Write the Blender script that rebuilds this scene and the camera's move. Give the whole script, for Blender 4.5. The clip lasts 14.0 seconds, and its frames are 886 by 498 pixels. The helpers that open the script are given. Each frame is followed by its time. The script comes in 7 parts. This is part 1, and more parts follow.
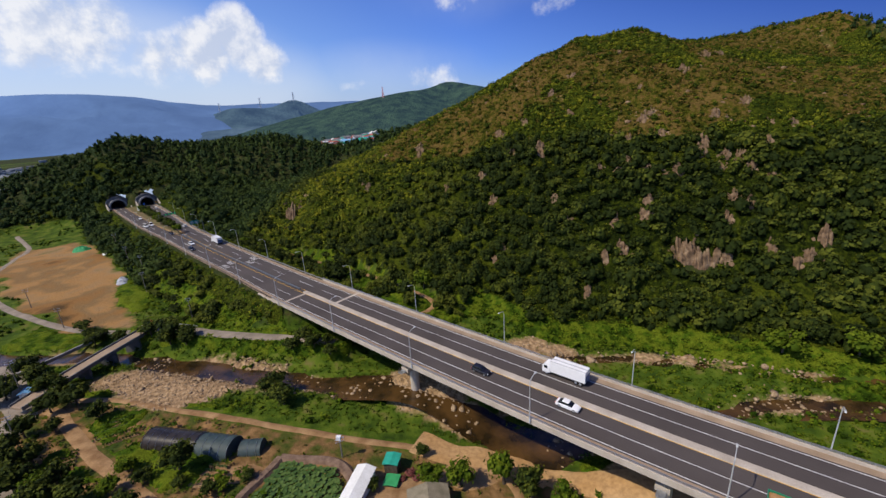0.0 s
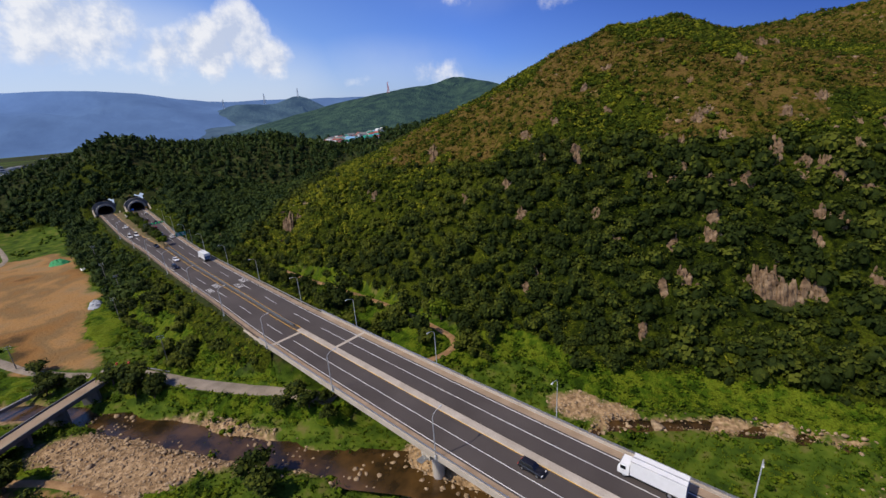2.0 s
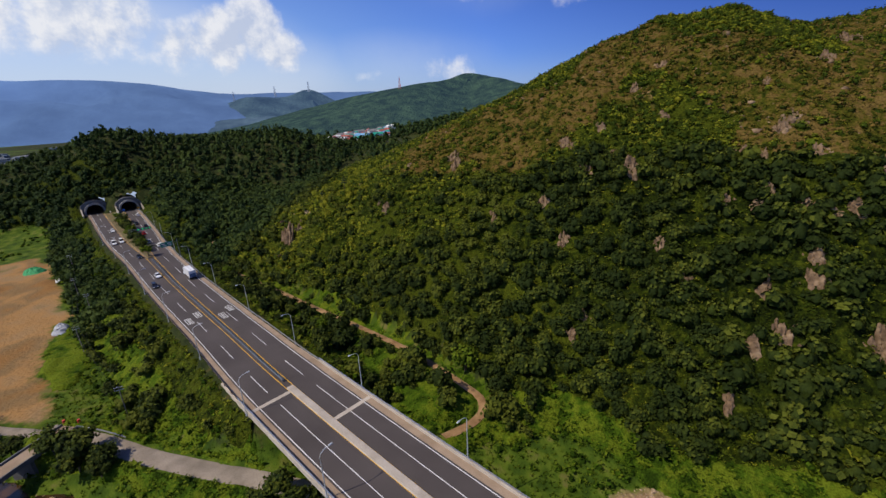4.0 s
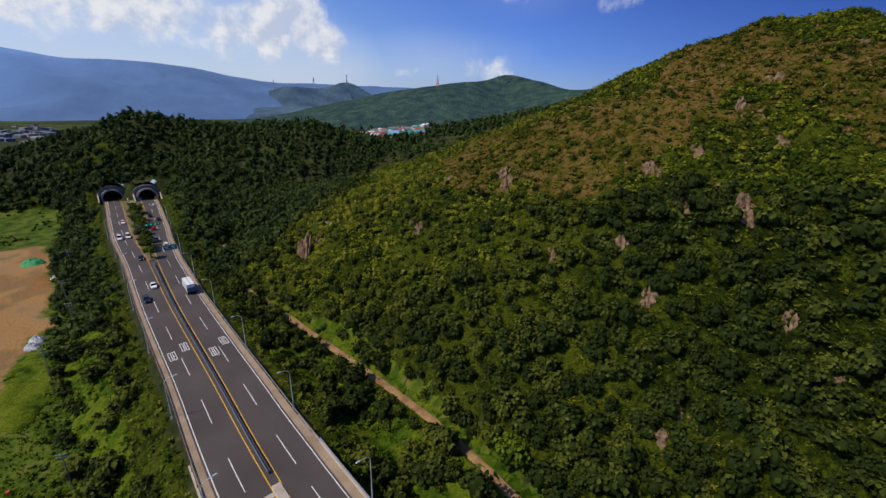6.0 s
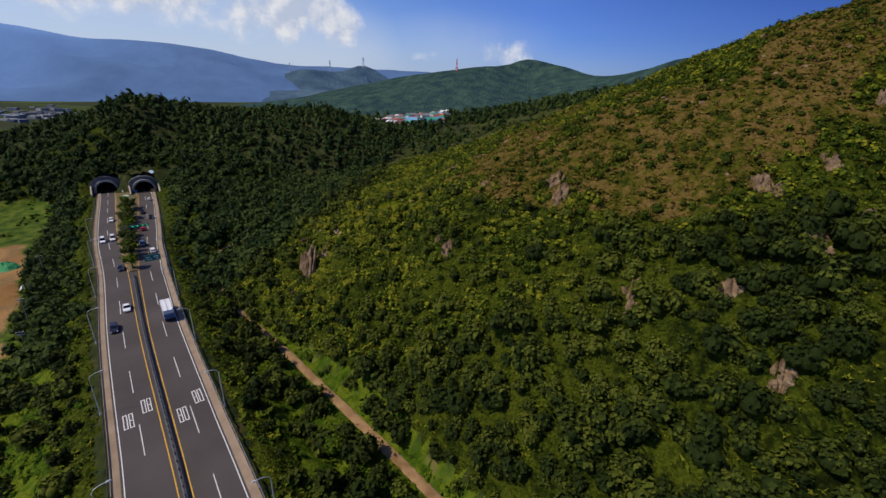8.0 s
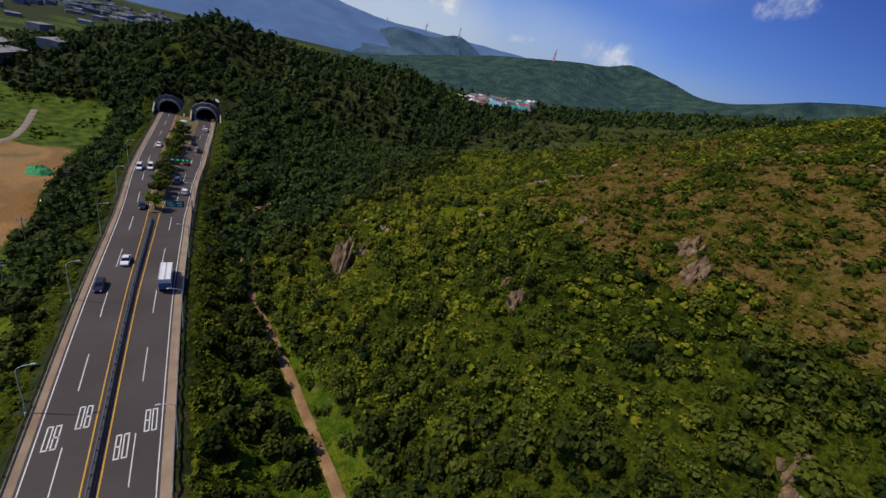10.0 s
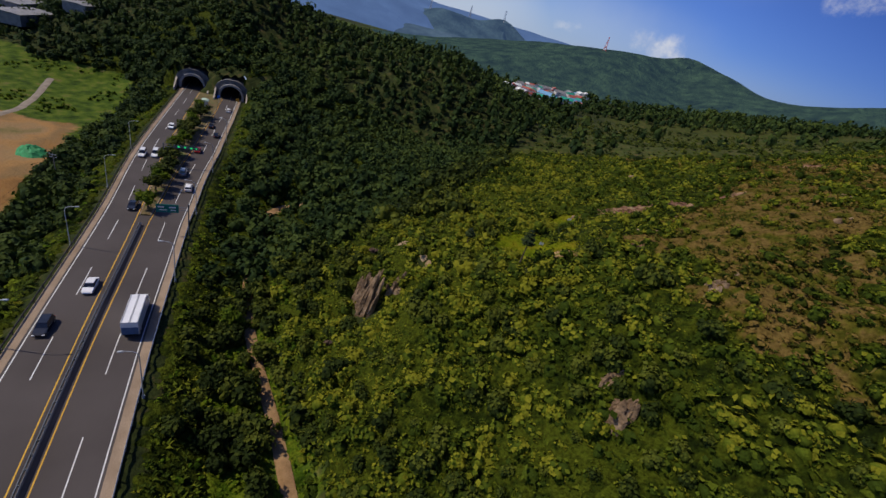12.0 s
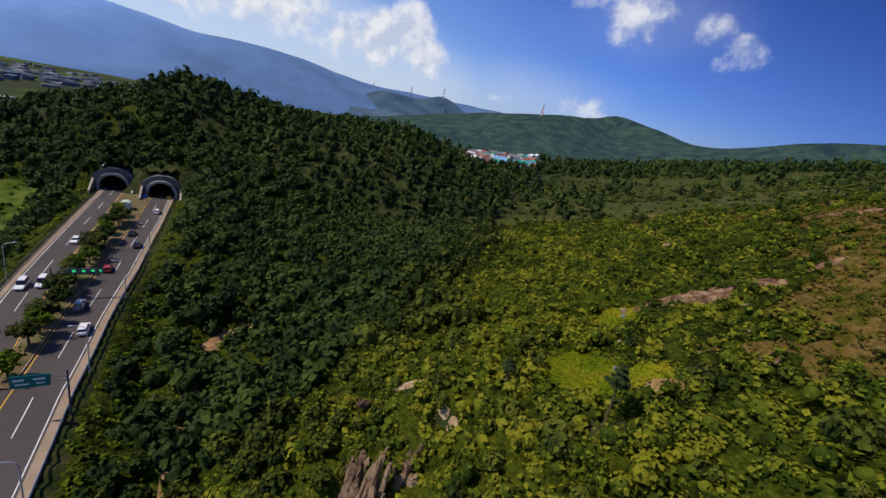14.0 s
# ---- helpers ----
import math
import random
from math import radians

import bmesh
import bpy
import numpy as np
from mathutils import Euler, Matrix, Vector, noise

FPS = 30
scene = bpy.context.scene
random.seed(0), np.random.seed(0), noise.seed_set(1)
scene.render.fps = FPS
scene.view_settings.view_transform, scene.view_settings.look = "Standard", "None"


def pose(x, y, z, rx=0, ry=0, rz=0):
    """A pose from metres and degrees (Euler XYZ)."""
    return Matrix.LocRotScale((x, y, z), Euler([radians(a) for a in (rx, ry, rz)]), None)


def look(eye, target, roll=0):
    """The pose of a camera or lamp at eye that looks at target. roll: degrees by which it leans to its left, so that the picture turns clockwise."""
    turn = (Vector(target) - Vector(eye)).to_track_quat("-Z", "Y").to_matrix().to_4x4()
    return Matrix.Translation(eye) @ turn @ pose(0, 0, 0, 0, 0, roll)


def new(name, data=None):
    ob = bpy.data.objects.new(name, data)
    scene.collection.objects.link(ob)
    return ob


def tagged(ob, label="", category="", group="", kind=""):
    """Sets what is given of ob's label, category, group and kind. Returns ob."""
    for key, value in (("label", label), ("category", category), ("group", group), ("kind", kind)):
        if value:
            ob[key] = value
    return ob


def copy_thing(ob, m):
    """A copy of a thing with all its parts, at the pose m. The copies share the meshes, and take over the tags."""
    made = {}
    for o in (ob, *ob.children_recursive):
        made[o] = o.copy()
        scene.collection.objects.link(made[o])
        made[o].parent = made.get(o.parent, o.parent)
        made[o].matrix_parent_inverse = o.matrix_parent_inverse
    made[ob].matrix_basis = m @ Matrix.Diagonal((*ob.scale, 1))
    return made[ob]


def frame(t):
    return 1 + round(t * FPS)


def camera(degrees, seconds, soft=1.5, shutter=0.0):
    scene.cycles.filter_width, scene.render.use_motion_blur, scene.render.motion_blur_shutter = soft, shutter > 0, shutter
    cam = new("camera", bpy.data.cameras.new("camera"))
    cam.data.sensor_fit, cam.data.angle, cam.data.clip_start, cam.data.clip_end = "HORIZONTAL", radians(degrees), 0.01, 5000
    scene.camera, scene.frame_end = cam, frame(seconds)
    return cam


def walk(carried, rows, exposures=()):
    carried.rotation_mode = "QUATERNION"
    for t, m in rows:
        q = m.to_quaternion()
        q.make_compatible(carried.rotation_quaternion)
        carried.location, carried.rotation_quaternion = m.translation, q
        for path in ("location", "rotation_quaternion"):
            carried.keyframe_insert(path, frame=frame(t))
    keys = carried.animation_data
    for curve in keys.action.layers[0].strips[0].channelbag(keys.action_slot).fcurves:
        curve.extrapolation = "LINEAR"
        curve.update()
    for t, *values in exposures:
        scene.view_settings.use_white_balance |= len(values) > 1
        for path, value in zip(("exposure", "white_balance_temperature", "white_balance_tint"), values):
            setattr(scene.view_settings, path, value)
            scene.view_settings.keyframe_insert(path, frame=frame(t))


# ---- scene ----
cam = camera(93.2, 14.0)
PATH = [
    (0, (2.513, 3.771, 55.012), (2.406, 5.669, 54.392), -3.6),
    (0.5, (1.067, 10.345, 55.193), (0.950, 12.244, 54.575), -3.7),
    (1, (-0.441, 16.926, 55.447), (-0.563, 18.825, 54.829), -3.8),
    (1.5, (-1.975, 23.512, 55.813), (-2.102, 25.408, 55.192), -3.9),
    (2, (-3.529, 30.158, 56.309), (-3.660, 32.050, 55.672), -3.8),
    (2.5, (-5.079, 36.745, 56.815), (-5.213, 38.630, 56.160), -3.9),
    (3, (-6.671, 43.357, 57.232), (-6.805, 45.240, 56.573), -4.3),
    (3.2, (-7.354, 46.023, 57.313), (-7.486, 47.908, 56.656), -4.4),
    (5.3, (-15.208, 74.428, 59.072), (-15.452, 76.303, 58.421), 1.4),
    (5.5, (-16.020, 77.241, 59.134), (-16.277, 79.115, 58.484), 1.2),
    (6, (-18.196, 84.402, 59.358), (-18.472, 86.273, 58.707), 0.8),
    (6.5, (-20.477, 91.418, 59.588), (-20.766, 93.286, 58.934), 0.6),
    (7, (-22.834, 98.249, 59.818), (-23.136, 100.112, 59.154), 0.5),
    (7.2, (-23.824, 100.963, 59.857), (-24.130, 102.822, 59.187), 0.5),
    (9.3, (-35.293, 129.883, 60.145), (-35.736, 131.664, 59.348), 8.4),
    (9.5, (-36.547, 132.574, 60.160), (-37.013, 134.346, 59.358), 10.3),
    (10, (-40.116, 139.086, 60.185), (-40.632, 140.836, 59.367), 13.8),
    (10.5, (-44.008, 145.372, 60.046), (-44.548, 147.097, 59.189), 15.1),
    (11, (-48.168, 151.683, 59.535), (-48.726, 153.381, 58.637), 15.8),
    (11.5, (-52.540, 158.048, 58.582), (-53.128, 159.731, 57.676), 16.5),
    (12, (-57.197, 164.279, 57.345), (-57.804, 165.956, 56.440), 16.4),
    (12.5, (-61.878, 170.333, 56.019), (-62.504, 172.011, 55.128), 15.7),
    (13, (-66.644, 176.235, 54.709), (-67.289, 177.920, 53.846), 15.0),
    (13.5, (-71.629, 182.133, 53.535), (-72.279, 183.862, 52.766), 13.5),
    (14, (-76.706, 187.732, 52.731), (-77.258, 189.564, 52.149), 10.8),
]
walk(cam, [(t, look(eye, target, roll)) for t, eye, target, roll in PATH], [(0, 0.18), (3, 0.12), (6.5, 0.0), (9.5, -0.12), (12, -0.18), (13.2, -0.08), (14, 0.08)])


# ---- light and sky ----
SUN_AZ, SUN_EL = -120.0, 52.0
sun_dir = Vector((math.sin(radians(SUN_AZ)) * math.cos(radians(SUN_EL)), math.cos(radians(SUN_AZ)) * math.cos(radians(SUN_EL)), math.sin(radians(SUN_EL))))
sun = new("sun", bpy.data.lights.new("sun", "SUN"))
sun.data.energy, sun.data.angle, sun.data.color = 3.7, radians(0.6), (1.0, 0.89, 0.72)
sun.matrix_world = look(sun_dir * 400, (0, 0, 0))

world = bpy.data.worlds.new("sky")
scene.world = world
world.use_nodes = True
wt = world.node_tree
wt.nodes.clear()


def wmath(op, a, b=0.0, c=0.0):
    n = wt.nodes.new("ShaderNodeMath")
    n.operation = op
    for i, v in enumerate((a, b, c)):
        if isinstance(v, (int, float)):
            n.inputs[i].default_value = v
        else:
            wt.links.new(v, n.inputs[i])
    return n.outputs[0]


sky = wt.nodes.new("ShaderNodeTexSky")
sky.sky_type, sky.sun_disc = "NISHITA", False
sky.sun_elevation, sky.sun_rotation = radians(SUN_EL), radians(SUN_AZ)
sky.air_density, sky.dust_density, sky.ozone_density = 1.0, 0.7, 4.0
coord = wt.nodes.new("ShaderNodeTexCoord")


def wnoise(scale, detail, rough, shift=None):
    n = wt.nodes.new("ShaderNodeTexNoise")
    n.inputs["Scale"].default_value, n.inputs["Detail"].default_value, n.inputs["Roughness"].default_value = scale, detail, rough
    if shift:
        v = wt.nodes.new("ShaderNodeVectorMath")
        v.inputs[1].default_value = shift
        wt.links.new(coord.outputs["Generated"], v.inputs[0])
        wt.links.new(v.outputs["Vector"], n.inputs["Vector"])
    else:
        wt.links.new(coord.outputs["Generated"], n.inputs["Vector"])
    return n.outputs["Fac"]


def wdot(axis):
    d = wt.nodes.new("ShaderNodeVectorMath")
    d.operation = "DOT_PRODUCT"
    wt.links.new(coord.outputs["Generated"], d.inputs[0])
    d.inputs[1].default_value = axis
    return d.outputs["Value"]


def wrange(v, a, b, lo=0.0, hi=1.0):
    n = wt.nodes.new("ShaderNodeMapRange")
    n.interpolation_type = "SMOOTHSTEP"
    n.inputs["From Min"].default_value, n.inputs["From Max"].default_value = a, b
    n.inputs["To Min"].default_value, n.inputs["To Max"].default_value = lo, hi
    wt.links.new(v, n.inputs["Value"])
    return n.outputs["Result"]


def wmix(fac, a, b, blend="MIX"):
    n = wt.nodes.new("ShaderNodeMix")
    n.data_type, n.blend_type = "RGBA", blend
    for v, slot in ((fac, "Factor"), (a, "A"), (b, "B")):
        if isinstance(v, (int, float, tuple)):
            n.inputs[slot].default_value = v
        else:
            wt.links.new(v, n.inputs[slot])
    return n.outputs["Result"]


def wramp(v, stops):
    n = wt.nodes.new("ShaderNodeValToRGB")
    for k, (p, c) in enumerate(stops):
        e = n.color_ramp.elements[k] if k < 2 else n.color_ramp.elements.new(p)
        e.position, e.color = p, (*c, 1)
    wt.links.new(v, n.inputs["Fac"])
    return n.outputs["Color"]


def cloud_mask(banks):
    """The strongest of several soft ellipses on the sky: heading, height, half width, half height in degrees, strength."""
    total = None
    for az, el, wide, tall, strength in banks:
        a, e = radians(az), radians(el)
        mid = Vector((math.sin(a) * math.cos(e), math.cos(a) * math.cos(e), math.sin(e)))
        side = Vector((math.cos(a), -math.sin(a), 0))
        u = wdot(side / math.sin(radians(wide)))
        v = wdot(side.cross(mid) / math.sin(radians(tall)))
        r2 = wmath("MULTIPLY_ADD", v, v, wmath("MULTIPLY", u, u))
        m = wmath("MULTIPLY", wmath("MAXIMUM", wmath("SUBTRACT", 1.0, r2), 0.0), wmath("GREATER_THAN", wdot(mid), 0.0))
        m = wmath("MULTIPLY", m, strength)
        total = m if total is None else wmath("MAXIMUM", total, m)
    return total


puff = wnoise(11.0, 10.0, 0.62)
puff_up = wnoise(11.0, 10.0, 0.62, (-0.012, -0.006, 0.022))
wide_noise = wnoise(3.4, 5.0, 0.55)
HEAPS = [(-25.5, 9.0, 3.6, 5.0, 1.1), (-23.5, 6.8, 3.6, 3.4, 0.95), (-29, 7.6, 4.5, 4.2, 1.0), (-33.5, 7.2, 4.5, 3.6, 0.9), (-41, 9.5, 8.5, 5.5, 0.95), (-50, 10.5, 8, 6, 0.9), (-60, 11, 9, 7, 0.9),
         (-3, 4.4, 4.6, 2.2, 0.62), (-13, 3.6, 4.2, 1.3, 0.4), (0.8, 14.6, 6.2, 4.4, 0.72), (7.5, 13.9, 3.6, 2.6, 0.5), (11.5, 11.8, 3.6, 2.4, 0.48), (-5, 17, 7, 3, 0.6), (-104, 22, 18, 9, 0.9), (150, 24, 30, 8, 0.7)]
VEILS = [(-42, 6.0, 26, 9.0, 1.0), (-28, 4.5, 16, 6.0, 0.8), (-62, 8, 30, 12, 1.0), (-9, 5.5, 14, 4.0, 0.45), (2, 14.5, 13, 5.5, 0.35), (-120, 15, 40, 12, 0.8)]
heap_mask, veil_mask = cloud_mask(HEAPS), cloud_mask(VEILS)
heap_cover = wmath("MULTIPLY_ADD", puff, 2.6, wmath("MULTIPLY_ADD", heap_mask, 1.3, -1.72))
heap_cover = wmath("MULTIPLY", wrange(heap_cover, -0.05, 0.75), wmath("MINIMUM", wmath("MULTIPLY", heap_mask, 5.0), 1.0))
veil_cover = wmath("MULTIPLY", wrange(wmath("MULTIPLY_ADD", wide_noise, 1.3, wmath("ADD", veil_mask, -0.75)), -0.3, 0.8), wmath("MINIMUM", wmath("MULTIPLY", veil_mask, 1.6), 1.0))
# paler over the open valley, deeper blue away from it
deep = wramp(wdot((0.72, 0.35, 0.6)), [(0.0, (0.92, 1.04, 1.42)), (0.45, (0.43, 0.61, 1.24)), (0.9, (0.05, 0.11, 0.45))])
colour_sky = wmix(1.0, sky.outputs["Color"], deep, "MULTIPLY")
low_haze = wmath("MULTIPLY", wrange(wdot((0, 0, 1)), 0.0, 0.11, 0.75, 0.0), wrange(wdot((-0.75, 0.66, 0)), 0.25, 0.95))
colour_sky = wmix(low_haze, colour_sky, (4.3, 5.3, 7.4, 1))
colour_sky = wmix(wmath("MULTIPLY", veil_cover, 0.5), colour_sky, (6.0, 6.6, 7.7, 1))
relief = wmath("MULTIPLY_ADD", wmath("SUBTRACT", puff, puff_up), 2.6, 0.5)
lit = wramp(relief, [(0.25, (5.0, 5.6, 7.0)), (0.7, (8.1, 8.1, 8.3))])
mixed = wmix(wmath("MULTIPLY", heap_cover, 0.86), colour_sky, lit)
back = wt.nodes.new("ShaderNodeBackground")
back.inputs["Strength"].default_value = 0.1
wt.links.new(mixed, back.inputs["Color"])
wout = wt.nodes.new("ShaderNodeOutputWorld")
wt.links.new(back.outputs["Background"], wout.inputs["Surface"])


# ---- materials ----
def mat(name, stops, scale=1.0, detail=6.0, rough=0.8, bump=0.0, bump_scale=None, metal=0.0, wear=None, space="Object", attr=None, spec=0.3, translucent=0.0):
    """A procedural surface: a ramp of colours over noise, a second finer noise for wear, and a bump."""
    m = bpy.data.materials.new(name)
    m.use_nodes = True
    t = m.node_tree
    bsdf = t.nodes["Principled BSDF"]
    bsdf.inputs["Roughness"].default_value, bsdf.inputs["Metallic"].default_value = rough, metal
    bsdf.inputs["Specular IOR Level"].default_value = spec
    tc = t.nodes.new("ShaderNodeTexCoord")
    n1 = t.nodes.new("ShaderNodeTexNoise")
    n1.inputs["Scale"].default_value, n1.inputs["Detail"].default_value = scale, detail
    t.links.new(tc.outputs[space], n1.inputs["Vector"])
    cr = t.nodes.new("ShaderNodeValToRGB")
    els = cr.color_ramp.elements
    lo, hi = 0.32, 0.68
    for i, c in enumerate(stops):
        pos = lo + (hi - lo) * i / max(1, len(stops) - 1)
        e = els[i] if i < 2 else els.new(pos)
        e.position, e.color = pos, (*c, 1)
    fac = n1.outputs["Fac"]
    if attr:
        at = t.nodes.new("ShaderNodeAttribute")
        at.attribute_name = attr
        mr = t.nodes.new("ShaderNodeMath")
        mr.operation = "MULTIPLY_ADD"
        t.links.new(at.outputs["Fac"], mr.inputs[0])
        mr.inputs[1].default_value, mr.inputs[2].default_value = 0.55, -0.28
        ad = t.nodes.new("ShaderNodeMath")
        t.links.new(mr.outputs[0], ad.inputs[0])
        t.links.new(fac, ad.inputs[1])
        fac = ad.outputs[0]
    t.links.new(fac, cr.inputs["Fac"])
    colour = cr.outputs["Color"]
    n2 = t.nodes.new("ShaderNodeTexNoise")
    n2.inputs["Scale"].default_value, n2.inputs["Detail"].default_value = bump_scale or scale * 9, 4
    t.links.new(tc.outputs[space], n2.inputs["Vector"])
    w = t.nodes.new("ShaderNodeMix")
    w.data_type, w.blend_type = "RGBA", "MULTIPLY"
    amount = t.nodes.new("ShaderNodeMapRange")
    amount.inputs["From Min"].default_value, amount.inputs["From Max"].default_value = 0.35, 0.7
    amount.inputs["To Max"].default_value = 0.25 if wear is None else wear
    t.links.new(n2.outputs["Fac"], amount.inputs["Value"])
    t.links.new(amount.outputs["Result"], w.inputs["Factor"])
    t.links.new(colour, w.inputs["A"])
    w.inputs["B"].default_value = (0.35, 0.33, 0.3, 1)
    t.links.new(w.outputs["Result"], bsdf.inputs["Base Color"])
    if bump:
        b = t.nodes.new("ShaderNodeBump")
        b.inputs["Strength"].default_value, b.inputs["Distance"].default_value = 0.9, bump
        t.links.new(n2.outputs["Fac"], b.inputs["Height"])
        t.links.new(b.outputs["Normal"], bsdf.inputs["Normal"])
    if translucent:
        tr = t.nodes.new("ShaderNodeBsdfTranslucent")
        t.links.new(w.outputs["Result"], tr.inputs["Color"])
        mx = t.nodes.new("ShaderNodeMixShader")
        mx.inputs["Fac"].default_value = translucent
        t.links.new(bsdf.outputs["BSDF"], mx.inputs[1])
        t.links.new(tr.outputs["BSDF"], mx.inputs[2])
        t.links.new(mx.outputs["Shader"], t.nodes["Material Output"].inputs["Surface"])
    return m


ASPHALT = mat("asphalt", [(0.062, 0.051, 0.047), (0.086, 0.072, 0.067)], 0.08, 8, 0.85, 0.004, 25, wear=0.3)
CONCRETE = mat("concrete", [(0.42, 0.36, 0.29), (0.52, 0.46, 0.38)], 0.3, 8, 0.85, 0.004, 6, wear=0.35)
SHOULDER = mat("shoulder_concrete", [(0.26, 0.185, 0.12), (0.37, 0.275, 0.19)], 0.25, 8, 0.9, 0.004, 6, wear=0.35)
GREY = mat("grey_concrete", [(0.2, 0.2, 0.2), (0.3, 0.29, 0.28)], 0.4, 8, 0.85, 0.005, 6, wear=0.4)
STONE_DARK = mat("portal_stone", [(0.1, 0.1, 0.105), (0.17, 0.17, 0.17)], 0.5, 8, 0.85, 0.01, 4, wear=0.4)
DARK = mat("tunnel_lining", [(0.05, 0.05, 0.05), (0.08, 0.08, 0.08)], 0.4, 4, 0.8)
WHITE_LINE = mat("white_road_paint", [(0.62, 0.62, 0.6), (0.78, 0.78, 0.76)], 2, 6, 0.7, wear=0.3)
YELLOW_LINE = mat("yellow_road_paint", [(0.6, 0.33, 0.03), (0.72, 0.42, 0.05)], 2, 6, 0.7, wear=0.25)
STEEL = mat("galvanised_steel", [(0.42, 0.44, 0.47), (0.55, 0.57, 0.6)], 3, 5, 0.4, metal=0.75, wear=0.25)
STEEL_DARK = mat("weathered_rail_steel", [(0.1, 0.12, 0.14), (0.17, 0.19, 0.22)], 3, 5, 0.5, metal=0.4, wear=0.3)
BROWN_RAIL = mat("brown_rail_steel", [(0.05, 0.04, 0.045), (0.08, 0.065, 0.06)], 3, 5, 0.6, metal=0.2)
POLE = mat("pole_paint", [(0.5, 0.52, 0.53), (0.62, 0.64, 0.65)], 2, 5, 0.5, metal=0.3)
POLE_DARK = mat("utility_pole_concrete", [(0.16, 0.14, 0.12), (0.24, 0.22, 0.19)], 1, 5, 0.85)
WOOD = mat("bark", [(0.06, 0.045, 0.03), (0.13, 0.1, 0.07)], 2, 6, 0.95, 0.02, 8)
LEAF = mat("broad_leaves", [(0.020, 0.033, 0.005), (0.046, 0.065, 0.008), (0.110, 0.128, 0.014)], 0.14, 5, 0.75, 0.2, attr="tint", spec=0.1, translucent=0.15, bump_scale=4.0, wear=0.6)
# bluer copy of LEAF; the farther hill's hazy tone is in the colour
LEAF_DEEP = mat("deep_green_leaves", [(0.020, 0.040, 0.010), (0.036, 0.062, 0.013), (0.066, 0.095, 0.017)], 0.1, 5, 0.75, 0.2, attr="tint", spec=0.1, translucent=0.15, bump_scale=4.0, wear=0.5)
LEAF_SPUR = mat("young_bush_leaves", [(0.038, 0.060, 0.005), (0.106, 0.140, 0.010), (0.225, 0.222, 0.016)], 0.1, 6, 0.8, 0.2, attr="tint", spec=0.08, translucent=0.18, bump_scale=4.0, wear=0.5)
# undergrowth colour darkened so the gaps between trees read as shade
SHADED_UNDERGROWTH = mat("shade_dark_undergrowth", [(0.010, 0.017, 0.002), (0.027, 0.041, 0.003), (0.068, 0.086, 0.006)], 0.7, 11, 0.85, 0.7, attr="tint", spec=0.05, translucent=0.1, bump_scale=2.0, wear=0.95)
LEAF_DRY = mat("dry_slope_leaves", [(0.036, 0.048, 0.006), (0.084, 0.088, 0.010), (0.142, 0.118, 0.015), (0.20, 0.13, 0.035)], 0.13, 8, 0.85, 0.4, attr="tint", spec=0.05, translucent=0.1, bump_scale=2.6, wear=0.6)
DRY_TURF = mat("dry_hill_turf", [(0.026, 0.036, 0.004), (0.058, 0.064, 0.007), (0.092, 0.080, 0.011), (0.15, 0.10, 0.028)], 0.35, 11, 0.9, 0.6, attr="tint", spec=0.03, bump_scale=1.7, wear=0.8)
LEAF_LIGHT = mat("light_leaves", [(0.05, 0.085, 0.006), (0.14, 0.18, 0.012)], 0.3, 5, 0.8, 0.1, attr="tint", spec=0.06, translucent=0.15, bump_scale=2.5)
LEAF_RED = mat("reddish_shrub_leaves", [(0.09, 0.03, 0.025), (0.2, 0.06, 0.05)], 0.5, 3, 0.7, attr="tint", spec=0.2)
DEAD = mat("dry_twigs", [(0.10, 0.06, 0.045), (0.17, 0.11, 0.08)], 0.6, 3, 0.9, attr="tint", spec=0.1)
HERB = mat("lush_herbs", [(0.024, 0.050, 0.003), (0.062, 0.114, 0.006), (0.13, 0.172, 0.011)], 0.3, 8, 0.85, 0.35, attr="tint", spec=0.05, translucent=0.12, bump_scale=2.6, wear=0.75)
PINE = mat("pine_needles", [(0.018, 0.030, 0.009), (0.04, 0.058, 0.014)], 0.5, 3, 0.7, attr="tint", spec=0.1)
ROCK = mat("cliff_rock", [(0.11, 0.068, 0.038), (0.24, 0.155, 0.088), (0.38, 0.27, 0.165)], 0.5, 10, 0.9, 0.4, 2.0, wear=0.7)
STONES = mat("river_stones", [(0.19, 0.125, 0.07), (0.47, 0.345, 0.21)], 1.3, 5, 0.85, 0.02, 6, wear=0.4)
DIRT = mat("packed_dirt", [(0.22, 0.12, 0.05), (0.40, 0.25, 0.12)], 0.35, 9, 0.95, 0.05, 5, wear=0.4)
EARTH = mat("bare_orange_earth", [(0.26, 0.13, 0.045), (0.42, 0.245, 0.10), (0.50, 0.33, 0.17)], 0.045, 9, 0.95, 0.08, 1.2, wear=0.5)
LANE = mat("grey_farm_road", [(0.20, 0.165, 0.125), (0.32, 0.265, 0.205)], 0.3, 8, 0.9, 0.01, 5, wear=0.35)
CROP = mat("lotus_leaves", [(0.04, 0.085, 0.012), (0.10, 0.16, 0.03)], 0.8, 4, 0.6, attr="tint", spec=0.3, translucent=0.1)
BLACK_FILM = mat("black_plastic_film", [(0.016, 0.013, 0.012), (0.038, 0.031, 0.028)], 0.5, 5, 0.34, 0.02, 3, spec=0.2)
GREEN_FILM = mat("dark_green_shade_cloth", [(0.03, 0.05, 0.052), (0.055, 0.08, 0.08)], 0.5, 5, 0.6, 0.015, 3)
TEAL = mat("teal_roof_sheet", [(0.02, 0.25, 0.17), (0.03, 0.36, 0.26)], 0.8, 5, 0.5)
